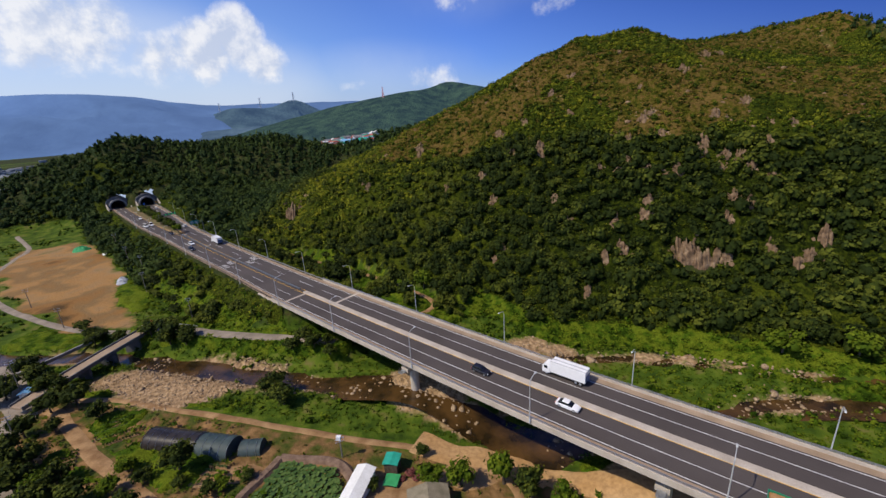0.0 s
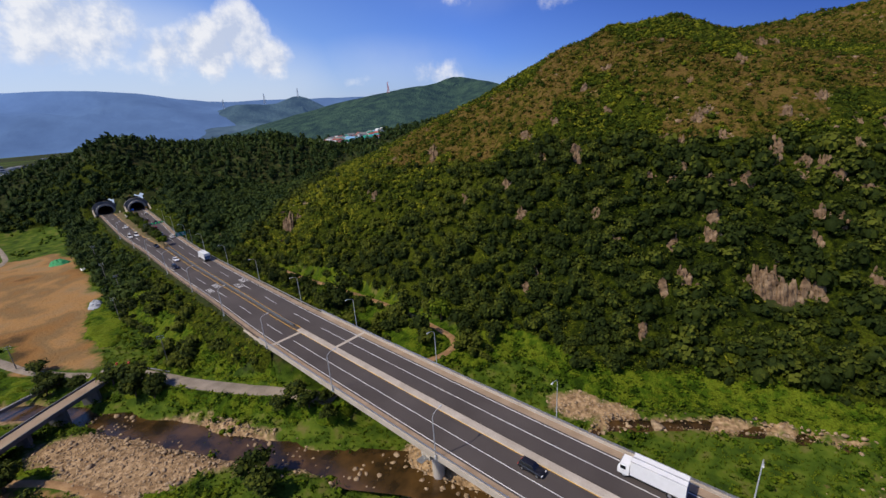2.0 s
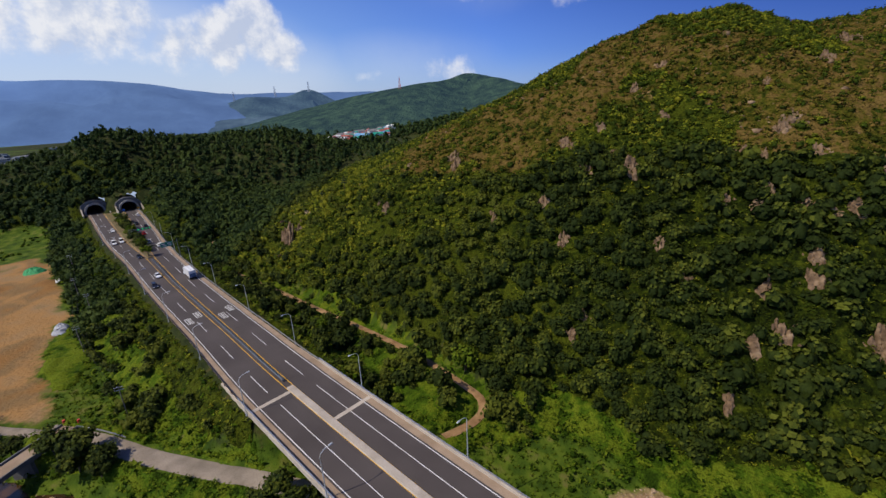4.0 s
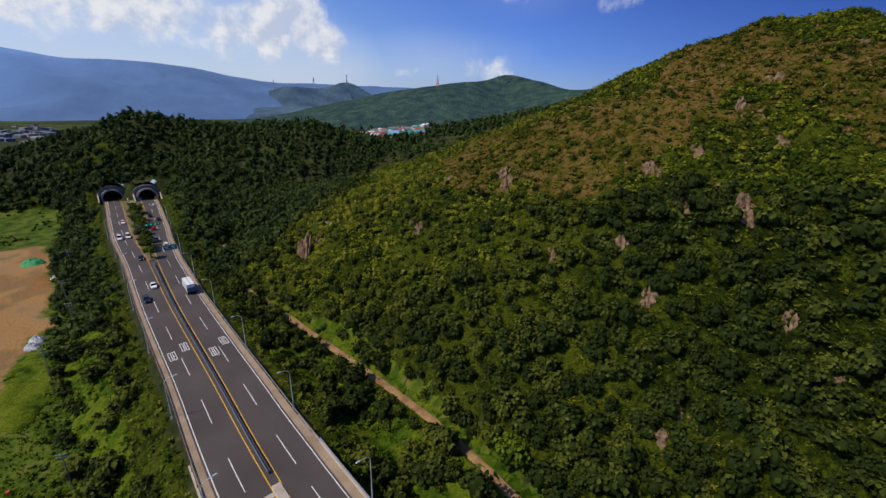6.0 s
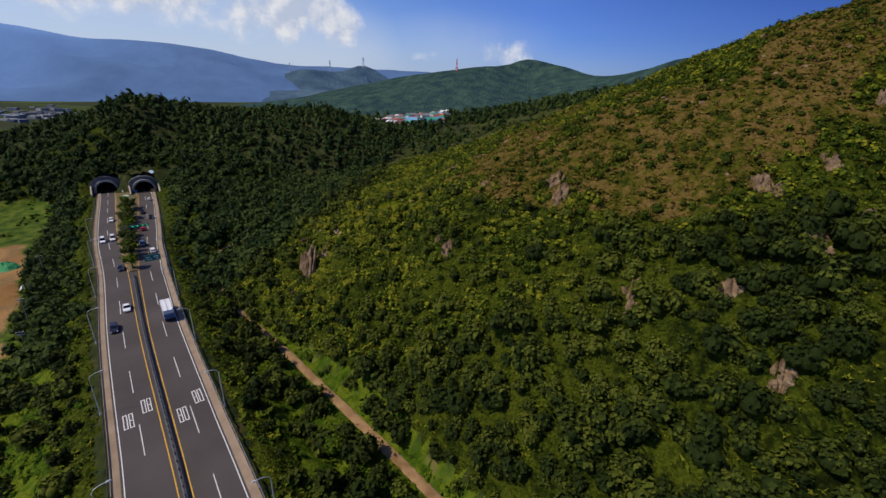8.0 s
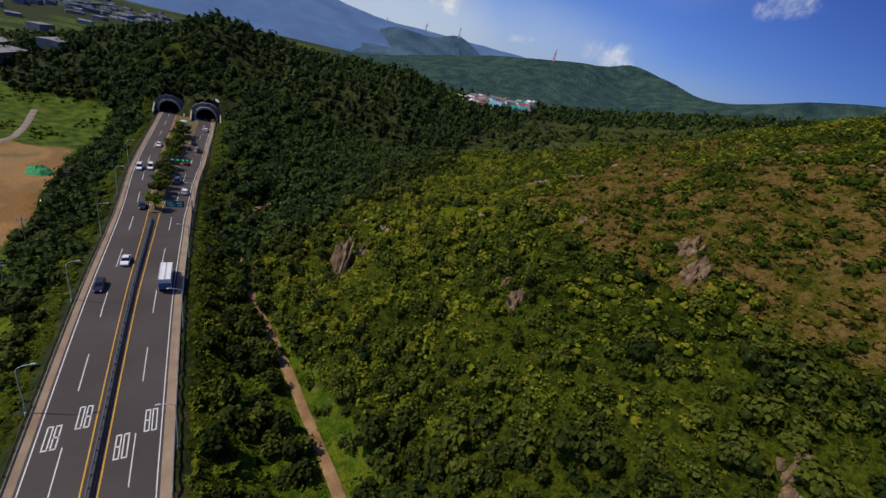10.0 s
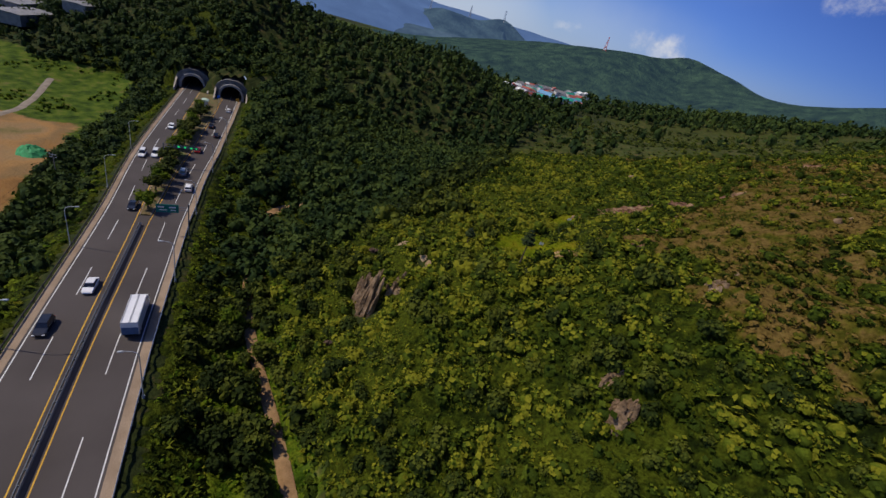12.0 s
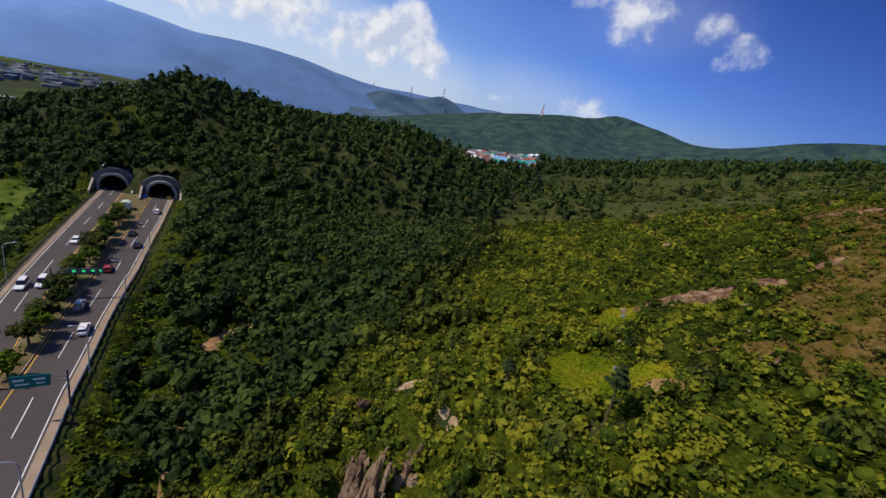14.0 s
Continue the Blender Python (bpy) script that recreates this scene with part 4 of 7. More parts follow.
# ---- barriers ----
def guardrail(name, a, b, across, right, material, label, two_sided=False, h=0.75, every=2):
    t = thing(name, pose(*road_row(a, across + (MEDIAN[a] if right else 0))), label, "guardrail", "guardrails along the road")
    ox, oy, _ = t.matrix_basis.translation
    line = [((p[0] - ox, p[1] - oy, 0), n) for p, n in road_line(a, b, across, 0, right, 2)]
    prof = [(-0.03, h - 0.33), (0.05, h - 0.27), (-0.03, h - 0.17), (0.05, h - 0.07), (-0.03, h), (-0.07, h - 0.0), (-0.07, h - 0.33)]
    sides = (1, -1) if two_sided else (1,)
    for sgn in sides:
        bld = Build()
        bld.sweep(line, [(sgn * (x + (0.22 if two_sided else 0.0)), z) for x, z in prof])
        bld.make("beam", material, t)
    bld = Build()
    for k in range(0, len(line), every // 2 if every > 1 else 1):
        p = line[k][0]
        bld.box((p[0] - line[k][1][0] * 0.05, p[1] - line[k][1][1] * 0.05, h / 2 - 0.1), (0.14, 0.14, h + 0.1))
    posts = bld.make("posts", material, t)
    posts["kind"] = "stuff"
    return t


guardrail("guardrail", JOINT + 6, PORTAL - 4, -8.9, False, BROWN_RAIL, "dark brown steel roadside guardrail on the embankment", every=4)
guardrail("guardrail", JOINT + 6, PORTAL - 4, 8.9, True, STEEL, "galvanised steel roadside guardrail on the embankment", every=4)
mrail = guardrail("median_guardrail", JOINT + 5, MEDIAN_END - 4, 0, False, STEEL_DARK, "double-sided dark steel median guardrail", two_sided=True, every=2)
# it stands in the middle of the median
for ch in mrail.children:
    me = ch.data
    co = np.zeros(len(me.vertices) * 3, np.float32)
    me.vertices.foreach_get("co", co)
    co = co.reshape(-1, 3)
    ox, oy, _ = mrail.matrix_basis.translation
    _, ii2, _ = line_distance(co[:, 0] + ox, co[:, 1] + oy, LY)
    co[:, :2] += LN[ii2] * (MEDIAN[ii2] / 2)[:, None]
    me.vertices.foreach_set("co", co.ravel())

# low concrete median barrier on the viaduct
bld = Build()
bld.sweep([(road_row(i, MEDIAN[i] / 2, 0.0), LN[i]) for i in range(0, JOINT + 4, 2)], [(-0.78, 0.0), (-0.75, 0.12), (-0.68, 0.28), (0.68, 0.28), (0.75, 0.12), (0.78, 0.0)])
tagged(bld.make("median_barrier", mat("pale_barrier_concrete", [(0.37, 0.32, 0.26), (0.5, 0.44, 0.37)], 0.3, 8, 0.85, 0.004, 6, wear=0.3)), "low pale concrete median barrier on the viaduct", "barrier", kind="structure")

# ---- the viaduct ----
viaduct = thing("viaduct", pose(*road_row(JOINT, 0)), "long concrete highway viaduct on round piers", "bridge")
vx, vy, _ = viaduct.matrix_basis.translation


def vline(a, b, across, z=0.0, right=False, step=2):
    return [((p[0] - vx, p[1] - vy, p[2]), n) for p, n in road_line(a, b, across, z, right, step)]


bld = Build()
bld.sweep(vline(0, JOINT, 0), [(-9.15, -0.36), (11.2, -0.36), (11.2, -0.6), (9.2, -0.85), (-7.2, -0.85), (-9.15, -0.6)])
bld.make("deck_slab", GREY, viaduct)
for o in (-5.6, -1.0, 3.2, 7.6):
    bld = Build()
    bld.sweep(vline(0, JOINT, o), [(-0.9, -0.85), (0.9, -0.85), (0.55, -2.5), (-0.55, -2.5)])
    bld.make("girder", GREY, viaduct)
for right, o, sgn in ((False, -8.95, -1), (True, 8.95, 1)):
    bld = Build()
    bld.sweep(vline(0, JOINT + 6, o, 0, right), [(-0.22, -0.62), (-0.2, 0.55), (0.16, 0.55), (0.2, 0.1), (0.22, -0.62)])
    bld.make("parapet", CONCRETE, viaduct, "pale concrete parapet")
    bld = Build()
    for zz in (0.78, 1.0):
        bld.sweep(vline(0, JOINT + 6, o, zz, right), [(-0.05, -0.04), (0.05, -0.04), (0.05, 0.05), (-0.05, 0.05)])
    bld.make("handrail", STEEL, viaduct, "two galvanised rail tubes")
    bld = Build()
    for i in range(0, JOINT + 6, 2):
        p = road_row(i, o + (MEDIAN[i] if right else 0))
        bld.box((p[0] - vx, p[1] - vy, 0.75), (0.09, 0.09, 0.5))
    bld.make("rail_posts", STEEL, viaduct)["kind"] = "stuff"
for i in (285, 229, 173, 117, 61):
    for o in (-5.0, 7.2):
        p = road_row(i, o)
        g = height(p[0], p[1])
        bld = Build()
        bld.tube((p[0] - vx, p[1] - vy, g - 1.0), (p[0] - vx, p[1] - vy, -3.6), 1.15, 1.15, 20)
        bld.make("pier_column", CONCRETE, viaduct, smooth=False)
    a, b = road_row(i, -8.0), road_row(i, 9.8)
    ang = math.atan2(b[1] - a[1], b[0] - a[0])
    bld = Build()
    bld.box(((a[0] + b[0]) / 2 - vx, (a[1] + b[1]) / 2 - vy, -3.05), (17.8, 2.2, 1.1), ang)
    bld.make("pier_cap", CONCRETE, viaduct)
    p = road_row(i, -8.9)
    bld = Build()
    bld.box((p[0] - vx, p[1] - vy, -3.1), (1.6, 1.3, 0.08), ang)
    for s in (-1, 1):
        bld.tube((p[0] - vx - 0.75, p[1] - vy + s * 0.6, -3.1), (p[0] - vx - 0.75, p[1] - vy + s * 0.6, -2.0), 0.03)
        bld.tube((p[0] - vx + 0.75, p[1] - vy + s * 0.6, -3.1), (p[0] - vx + 0.75, p[1] - vy + s * 0.6, -0.7), 0.03)
    bld.make("inspection_platform", STEEL, viaduct)
# abutment with sloping wing walls
a, b = road_row(JOINT, -8.9), road_row(JOINT, 10.4)
ang = math.atan2(b[1] - a[1], b[0] - a[0])
bld = Build()
bld.box(((a[0] + b[0]) / 2 - vx, (a[1] + b[1]) / 2 - vy, -6.2), (19.2, 2.0, 10.6), ang)
bld.make("abutment", CONCRETE, viaduct)
for o, s in ((-9.0, -1), (10.6, 1)):
    rows = []
    for k, (dz0) in ((0, -9.5), (4, -8), (8, -6), (12, -4), (16, -2)):
        p = road_row(JOINT + k, o)
        rows.append((p, dz0))
    bld = Build()
    vs = []
    for p, dz in rows:
        n = LN[JOINT]
        for w in (-0.25, 0.25):
            vs += [(p[0] - vx + n[0] * w, p[1] - vy + n[1] * w, -0.3), (p[0] - vx + n[0] * w, p[1] - vy + n[1] * w, dz)]
    fs = []
    for k in range(len(rows) - 1):
        q = 4 * k
        fs += [(q, q + 4, q + 5, q + 1), (q + 2, q + 3, q + 7, q + 6), (q, q + 2, q + 6, q + 4), (q + 1, q + 5, q + 7, q + 3)]
    bld.add(vs, fs + [(0, 1, 3, 2), (len(vs) - 4, len(vs) - 2, len(vs) - 1, len(vs) - 3)])
    bld.make("wing_wall", CONCRETE, viaduct)

# ---- tunnel portals ----
def portal(across, i, label):
    p = road_row(i, across)
    t = LY[i + 1] - LY[i]
    m = pose(p[0], p[1], 0, 0, 0, math.degrees(math.atan2(t[1], t[0])) - 90)
    ob = thing("tunnel_portal", m, label, "tunnel", "tunnel portals")
    n = 24
    arch = [(4.7 * math.cos(w), 1.5 + 4.7 * math.sin(w)) for w in np.linspace(0, math.pi, n)]
    inner = [(4.7, -0.2)] + arch + [(-4.7, -0.2)]
    outer = [(5.7, -0.2)] + [(5.7 * math.cos(w), 1.5 + 5.6 * math.sin(w)) for w in np.linspace(0, math.pi, n)] + [(-5.7, -0.2)]
    k = len(inner)
    bld = Build()
    vs = [(x, y, z) for y in (-3.0, 3.5) for loop in (inner, outer) for x, z in loop]
    fs = []
    for j in range(k - 1):
        fs += [(j, j + 1, k + j + 1, k + j), (2 * k + j, 3 * k + j, 3 * k + j + 1, 2 * k + j + 1), (j, 2 * k + j, 2 * k + j + 1, j + 1), (k + j, k + j + 1, 3 * k + j + 1, 3 * k + j)]
    bld.add(vs, fs)
    bld.make("portal_arch", GREY, ob, "projecting grey concrete arch ring")
    # headwall with a stepped crown behind the ring
    top = [(7.3, -0.5), (7.3, 4.6), (6.4, 6.4), (4.4, 7.9), (2.2, 8.8), (-2.2, 8.8), (-4.4, 7.9), (-6.4, 6.4), (-7.3, 4.6), (-7.3, -0.5)]
    s = np.linspace(0, 1, k)
    cum = np.r_[0, np.cumsum([math.dist(top[q], top[q + 1]) for q in range(len(top) - 1)])]
    loop2 = [(float(np.interp(v * cum[-1], cum, [q[0] for q in top])), float(np.interp(v * cum[-1], cum, [q[1] for q in top]))) for v in s]
    bld = Build()
    vs = [(x, y, z) for y in (-0.6, 17.0) for loop in (outer, loop2) for x, z in loop]
    bld.add(vs, fs)
    bld.make("headwall", STONE_DARK, ob, "dark stone-faced headwall")
    for x in (-7.0, 7.0):
        bld = Build()
        bld.add([(x - 0.3, -9, -0.4), (x + 0.3, -9, -0.4), (x + 0.3, 0, -0.4), (x - 0.3, 0, -0.4), (x - 0.3, -9, 0.9), (x + 0.3, -9, 0.9), (x + 0.3, 0, 4.4), (x - 0.3, 0, 4.4)], [(3, 2, 1, 0), (4, 5, 6, 7), (0, 1, 5, 4), (1, 2, 6, 5), (2, 3, 7, 6), (3, 0, 4, 7)])
        bld.make("wing_wall", CONCRETE, ob)
    bld = Build()
    vs = [(x, y, z) for y in (3.4, 40.0) for x, z in inner]
    bld.add(vs, [(j, j + 1, k + j + 1, k + j) for j in range(k - 1)] + [tuple(range(k, 2 * k))])
    bld.make("tunnel_lining", DARK, ob)
    bld = Build()
    bld.box((0, 19, -0.28), (10.6, 43, 0.2))
    bld.make("tunnel_floor", DARK, ob)
    return ob


portal(-3.6, PORTAL, "grey arched tunnel portal with stone headwall in the wooded hill")
portal(MEDIAN[PORTAL] + 3.6, PORTAL - 8, "grey arched tunnel portal with stepped stone headwall")

# ---- vegetation ----
rng = np.random.default_rng(7)


ICO = np.array([(0, 0, 1), (0, 0, -1)] + [(math.cos(w) * 0.9, math.sin(w) * 0.9, h) for h, off in ((0.45, 0), (-0.45, 0.6)) for w in (np.arange(5) * 2 * math.pi / 5 + off)])
ICO_F = []
for j in range(5):
    q = (j + 1) % 5
    ICO_F += [(0, 2 + j, 2 + q), (2 + j, 7 + j, 2 + q), (2 + q, 7 + j, 7 + q), (1, 7 + q, 7 + j)]
LOBE_F = [f for f in ICO_F if 1 not in f]


def crown(seed, leaves=60, lobes=5, leaf=0.15, flat=0.8, spread=0.42, lobe=0.4, core=0.82):
    """A ragged crown of unit radius: inner clusters, thickly covered with leaf sprays that stand off them. Shade inside
    and lighter tops are put into the tint.
    """
    r = np.random.default_rng(seed)
    cen = r.normal(0, 1, (lobes, 3))
    cen = cen / np.linalg.norm(cen, axis=1)[:, None] * spread * r.uniform(0.45, 1.3, (lobes, 1)) * (1, 1, 0.85)
    cen[:, 2] = np.abs(cen[:, 2]) * 1.1
    cen[0] = (0, 0, 0.12)
    rad = r.uniform(0.65, 1.2, lobes) * lobe
    rad[0] = lobe * 1.2
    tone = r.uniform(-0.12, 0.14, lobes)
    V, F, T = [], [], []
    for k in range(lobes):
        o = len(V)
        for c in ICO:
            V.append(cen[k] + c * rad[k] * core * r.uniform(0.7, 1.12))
            # clusters tinted dark like inner shade, lighter towards their tops
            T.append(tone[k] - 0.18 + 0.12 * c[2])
        F += [(o + a, o + b, o + c) for a, b, c in LOBE_F]
    pick = r.choice(lobes, leaves, p=rad**2 / (rad**2).sum())
    for k in pick:
        d = r.normal(0, 1, 3)
        d[2] = abs(d[2]) if r.random() < 0.85 else d[2]
        d /= np.linalg.norm(d)
        p = cen[k] + d * rad[k] * r.uniform(0.82, 1.22)
        n = d + (0, 0, 0.35) + r.normal(0, 0.42, 3)
        n /= np.linalg.norm(n)
        a = np.cross(n, r.normal(0, 1, 3))
        a /= np.linalg.norm(a)
        b = np.cross(n, a)
        w = leaf * r.uniform(0.55, 1.35)
        o = len(V)
        V += [p + a * w, p + b * w * 0.75 + n * w * 0.3, p - a * w * 0.9, p - b * w * 0.7 + n * w * 0.1]
        F += [(o, o + 1, o + 2), (o, o + 2, o + 3)]
        # sprays that face up are tinted lighter, as if lit from above
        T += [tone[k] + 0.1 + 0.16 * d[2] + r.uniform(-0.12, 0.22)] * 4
    V = np.array(V)
    V[:, 2] *= flat
    V[:, 2] -= V[:, 2].min()
    return V, np.array(F), np.array(T)


def scatter(name, spots, radius, tall, shapes, material, label, category, tint, sink=0.0):
    """Many plants in one mesh. spots: x, y, z; radius and tall per plant."""
    n = len(spots)
    if not n:
        return None
    pick = rng.integers(0, len(shapes), n)
    turn = rng.uniform(0, 2 * math.pi, n)
    Vs, Fs, Ts, o = [], [], [], 0
    for k, (V, F, T) in enumerate(shapes):
        w = np.where(pick == k)[0]
        if not len(w):
            continue
        c, s = np.cos(turn[w])[:, None], np.sin(turn[w])[:, None]
        x = (V[None, :, 0] * c - V[None, :, 1] * s) * radius[w, None] + spots[w, 0, None]
        y = (V[None, :, 0] * s + V[None, :, 1] * c) * radius[w, None] + spots[w, 1, None]
        z = V[None, :, 2] * tall[w, None] + spots[w, 2, None] - sink * tall[w, None]
        Vs.append(np.stack([x, y, z], -1).reshape(-1, 3))
        Fs.append((F[None] + (np.arange(len(w)) * len(V))[:, None, None] + o).reshape(-1, 3))
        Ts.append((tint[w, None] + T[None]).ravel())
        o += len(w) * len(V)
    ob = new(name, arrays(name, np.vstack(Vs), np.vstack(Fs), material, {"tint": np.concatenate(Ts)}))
    return tagged(ob, label, category, kind="stuff")


def jittered(x0, x1, y0, y1, step):
    X, Y = np.meshgrid(np.arange(x0, x1, step), np.arange(y0, y1, step), indexing="ij")
    X = X + rng.uniform(-0.45, 0.45, X.shape) * step
    Y = Y + rng.uniform(-0.45, 0.45, X.shape) * step
    return X.ravel(), Y.ravel()


def clear_of(x, y, gaps):
    ok = np.ones(len(x), bool)
    for line, w in gaps:
        d, _, _ = line_distance(x, y, line)
        ok &= d > w
    return ok


TRACKS = [(VIADUCT_TRACK, 4.0), (PATH_HILL[:112], 2.8), (PATH_HILL[112:-16], 0.5), (PATH_HILL[-16:], 2.9), (BANK_ROAD, 3.4), (FIELD_TRACK, 3.2), (LANE_ROAD, 5.5), (FARM_TRACK, 3.2), (BANK_TRACK, 2.6)]
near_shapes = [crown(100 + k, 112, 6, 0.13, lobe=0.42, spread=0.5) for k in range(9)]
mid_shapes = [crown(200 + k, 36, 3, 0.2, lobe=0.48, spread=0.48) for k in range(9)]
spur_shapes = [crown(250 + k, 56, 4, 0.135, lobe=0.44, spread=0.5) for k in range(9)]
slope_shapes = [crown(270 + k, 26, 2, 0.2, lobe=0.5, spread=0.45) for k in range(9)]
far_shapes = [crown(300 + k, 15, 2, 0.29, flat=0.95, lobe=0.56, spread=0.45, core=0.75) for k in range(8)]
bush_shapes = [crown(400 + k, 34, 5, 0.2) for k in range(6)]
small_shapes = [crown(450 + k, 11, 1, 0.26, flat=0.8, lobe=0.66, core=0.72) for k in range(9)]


def sprig(seed, blades=7):
    """A loose tuft of pointed leaves, unit height."""
    r = np.random.default_rng(seed)
    V, F, T = [], [], []
    for _ in range(blades):
        a, d, w = r.uniform(0, 6.28), r.uniform(0.1, 0.8), r.uniform(0.16, 0.3)
        tip = np.array((math.cos(a) * (d + 0.45), math.sin(a) * (d + 0.45), r.uniform(0.35, 1.0)))
        mid = np.array((math.cos(a) * d * 0.5, math.sin(a) * d * 0.5, r.uniform(0.15, 0.7)))
        side = np.array((-math.sin(a), math.cos(a), r.normal(0, 0.3))) * w
        o = len(V)
        V += [mid + side, mid - side, tip]
        F.append((o, o + 1, o + 2))
        T += [r.uniform(-0.1, 0.25)] * 3
    return np.array(V), np.array(F), np.array(T)


sprigs = [sprig(470 + k) for k in range(10)]


def in_clearing(x, y):
    return (np.hypot((x + 54.5) / 7.5, (y - 266) / 3.2) < 0.55 + 0.6 * vnoise(x, y, 3.0, 131)) | (np.hypot((x + 45) / 4.2, (y - 268.5) / 1.9) < 0.5 + 0.6 * vnoise(x, y, 3.0, 131)) | (np.hypot((x + 36) / 3.4, (y - 272.5) / 1.1) < 1) | (np.hypot((x + 16) / 8, (y - 315.5) / 2) < 1) | (np.hypot(x + 67.5, y - 233.5) < 2.6) | (np.hypot((x + 70.5) / 5.6, (y - 245) / 6.2) < 0.82 + 0.4 * vnoise(x, y, 3.0, 133)) | (np.hypot((x + 63.5) / 5, (y - 243) / 3) < 0.75 + 0.4 * vnoise(x, y, 3.0, 133)) | (np.hypot((x + 93.2) / 2.6, (y - 239.4) / 1.3) < 1) | (np.hypot((x + 86) / 1.9, (y - 235) / 1.5) < 1) | (np.hypot((x + 65.2) / 3.6, (y - 265) / 4) < 1)


ROCKS = [(76, 137, 8, 8), (79.5, 135.5, 7, 8), (73.5, 138.5, 6, 6), (84, 136, 3, 4.5), (87, 135, 2.5, 4), (95.2, 172, 4, 5), (93, 169, 5, 4.5), (101, 167, 5, 3.5), (105, 164.4, 4, 5), (106.3, 159.6, 3, 6), (111, 154.3, 4, 4), (96.5, 151, 4, 4.5), (100, 148, 3, 3.5), (98.8, 132.9, 3.5, 4), (102.9, 127.2, 4, 4), (107, 128.5, 5, 4), (113.3, 131.4, 4, 6), (68.2, 154.3, 4, 3.5), (56.5, 150.6, 3, 5), (50.2, 141.6, 3, 4), (42.8, 134.4, 3, 3), (-91.5, 225, 6, 10), (-95, 227, 4, 5), (-88.5, 229, 3, 4), (16.9, 157.1, 4, 4), (13, 151.5, 3, 3), (35.6, 188.1, 4.5, 5), (23.6, 192.5, 4, 4.5), (20.4, 207.3, 4, 3.5), (10.7, 188.5, 3.5, 4), (33, 196, 4, 3), (-3.8, 193.6, 4, 3), (-5, 190, 3.5, 3.5), (-45.6, 211.7, 2.6, 4.5), (-48.1, 215.8, 2, 3), (-19.3, 224.1, 4, 3), (-17.9, 218, 4, 3.5), (-38.7, 234, 2.5, 1.5), (66, 150, 4, 4), (120, 190, 5, 3), (128, 240, 7, 3), (142, 253, 7, 3)]


rock_rng = np.random.default_rng(41)
for k in range(34):
    rx, ry = rock_rng.normal(78, 34), rock_rng.normal(178, 28)
    if height(rx, ry) > 4:
        ROCKS.append((round(rx, 1), round(ry, 1), round(rock_rng.uniform(2.5, 5), 1), round(rock_rng.uniform(1.5, 4), 1)))


def near_rock(x, y, pad=0.0):
    hit = np.zeros(np.shape(x), bool)
    for rx, ry, w, h in ROCKS:
        hit |= np.hypot(x - rx, y - ry + 0.8) < w * 0.26 + pad + (1.5 if h > 7 else 0)
    return hit


def cushions(x, y, size, seed):
    """Rounded tussocks, 0 to 1, and a number for each."""
    u, v = x / size + 31.7 * seed, y / size + 11.3 * seed
    iu, iv = np.floor(u), np.floor(v)
    best, who = np.full(u.shape, 9.0), np.zeros(u.shape)
    for di in (-1, 0, 1):
        for dj in (-1, 0, 1):
            a, b = iu + di, iv + dj
            h1 = np.sin(a * 127.1 + b * 311.7 + seed) * 43758.5453
            h2 = np.sin(a * 269.5 + b * 183.3 + seed) * 28001.8384
            h1, h2 = h1 - np.floor(h1), h2 - np.floor(h2)
            d = (u - a - h1) ** 2 + (v - b - h2) ** 2
            m = d < best
            best, who = np.where(m, d, best), np.where(m, (h1 + h2) % 1.0, who)
    return np.sqrt(np.clip(1 - best * 0.95, 0.02, 1)), who


def thicket(name, x0, x1, y0, y1, step, wanted, size, low, high, material, label, seed, category="shrubs", edge=True):
    """A closed, lumpy layer of low growth over the ground."""
    X, Y = np.meshgrid(np.arange(x0, x1, step), np.arange(y0, y1, step), indexing="ij")
    X = X + rng.uniform(-0.3, 0.3, X.shape) * step
    Y = Y + rng.uniform(-0.3, 0.3, X.shape) * step
    x, y = X.ravel(), Y.ravel()
    z = ground(x, y)
    w = wanted(x, y, z).reshape(X.shape)
    a, ca = cushions(x, y, size, seed)
    b, cb = cushions(x, y, size * 0.42, seed + 3)
    tall = low + (high - low) * np.clip(0.65 * ca + 0.7 * vnoise(x, y, size * 4, seed) - 0.2, 0, 1)
    top = z + tall * (0.62 * a + 0.38 * b) + rng.uniform(-0.1, 0.1, len(x)) * step
    top = top - 1.2 * (~w.ravel())
    ids = np.arange(X.size).reshape(X.shape)
    q = np.stack([ids[:-1, :-1], ids[1:, :-1], ids[1:, 1:], ids[:-1, 1:]], -1).reshape(-1, 4)
    q = q[w.ravel()[q].any(1)]
    used, inv = np.unique(q, return_inverse=True)
    q = inv.reshape(-1, 4)
    # tussock tops tinted lighter, hollows darker: shade put into the colour
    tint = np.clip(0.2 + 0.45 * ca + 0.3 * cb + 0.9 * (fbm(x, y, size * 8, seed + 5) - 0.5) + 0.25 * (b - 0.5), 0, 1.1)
    # lower east slope tinted darker still, for the dark gaps between trees
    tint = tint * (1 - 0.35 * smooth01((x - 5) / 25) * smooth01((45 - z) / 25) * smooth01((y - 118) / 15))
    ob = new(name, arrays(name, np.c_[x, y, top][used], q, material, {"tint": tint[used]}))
    return tagged(ob, label, category, kind="stuff")


def green_top(x, y, z):
    return fbm(x, y, 28, 97) + 0.16 * smooth01((-20 - x) / 40) + 0.12 * smooth01((38 - z) / 16) + 0.16 * (vnoise(x, y, 6, 98) - 0.5) + 0.16 * (vnoise(x, y, 2.2, 99) - 0.5) > 0.53


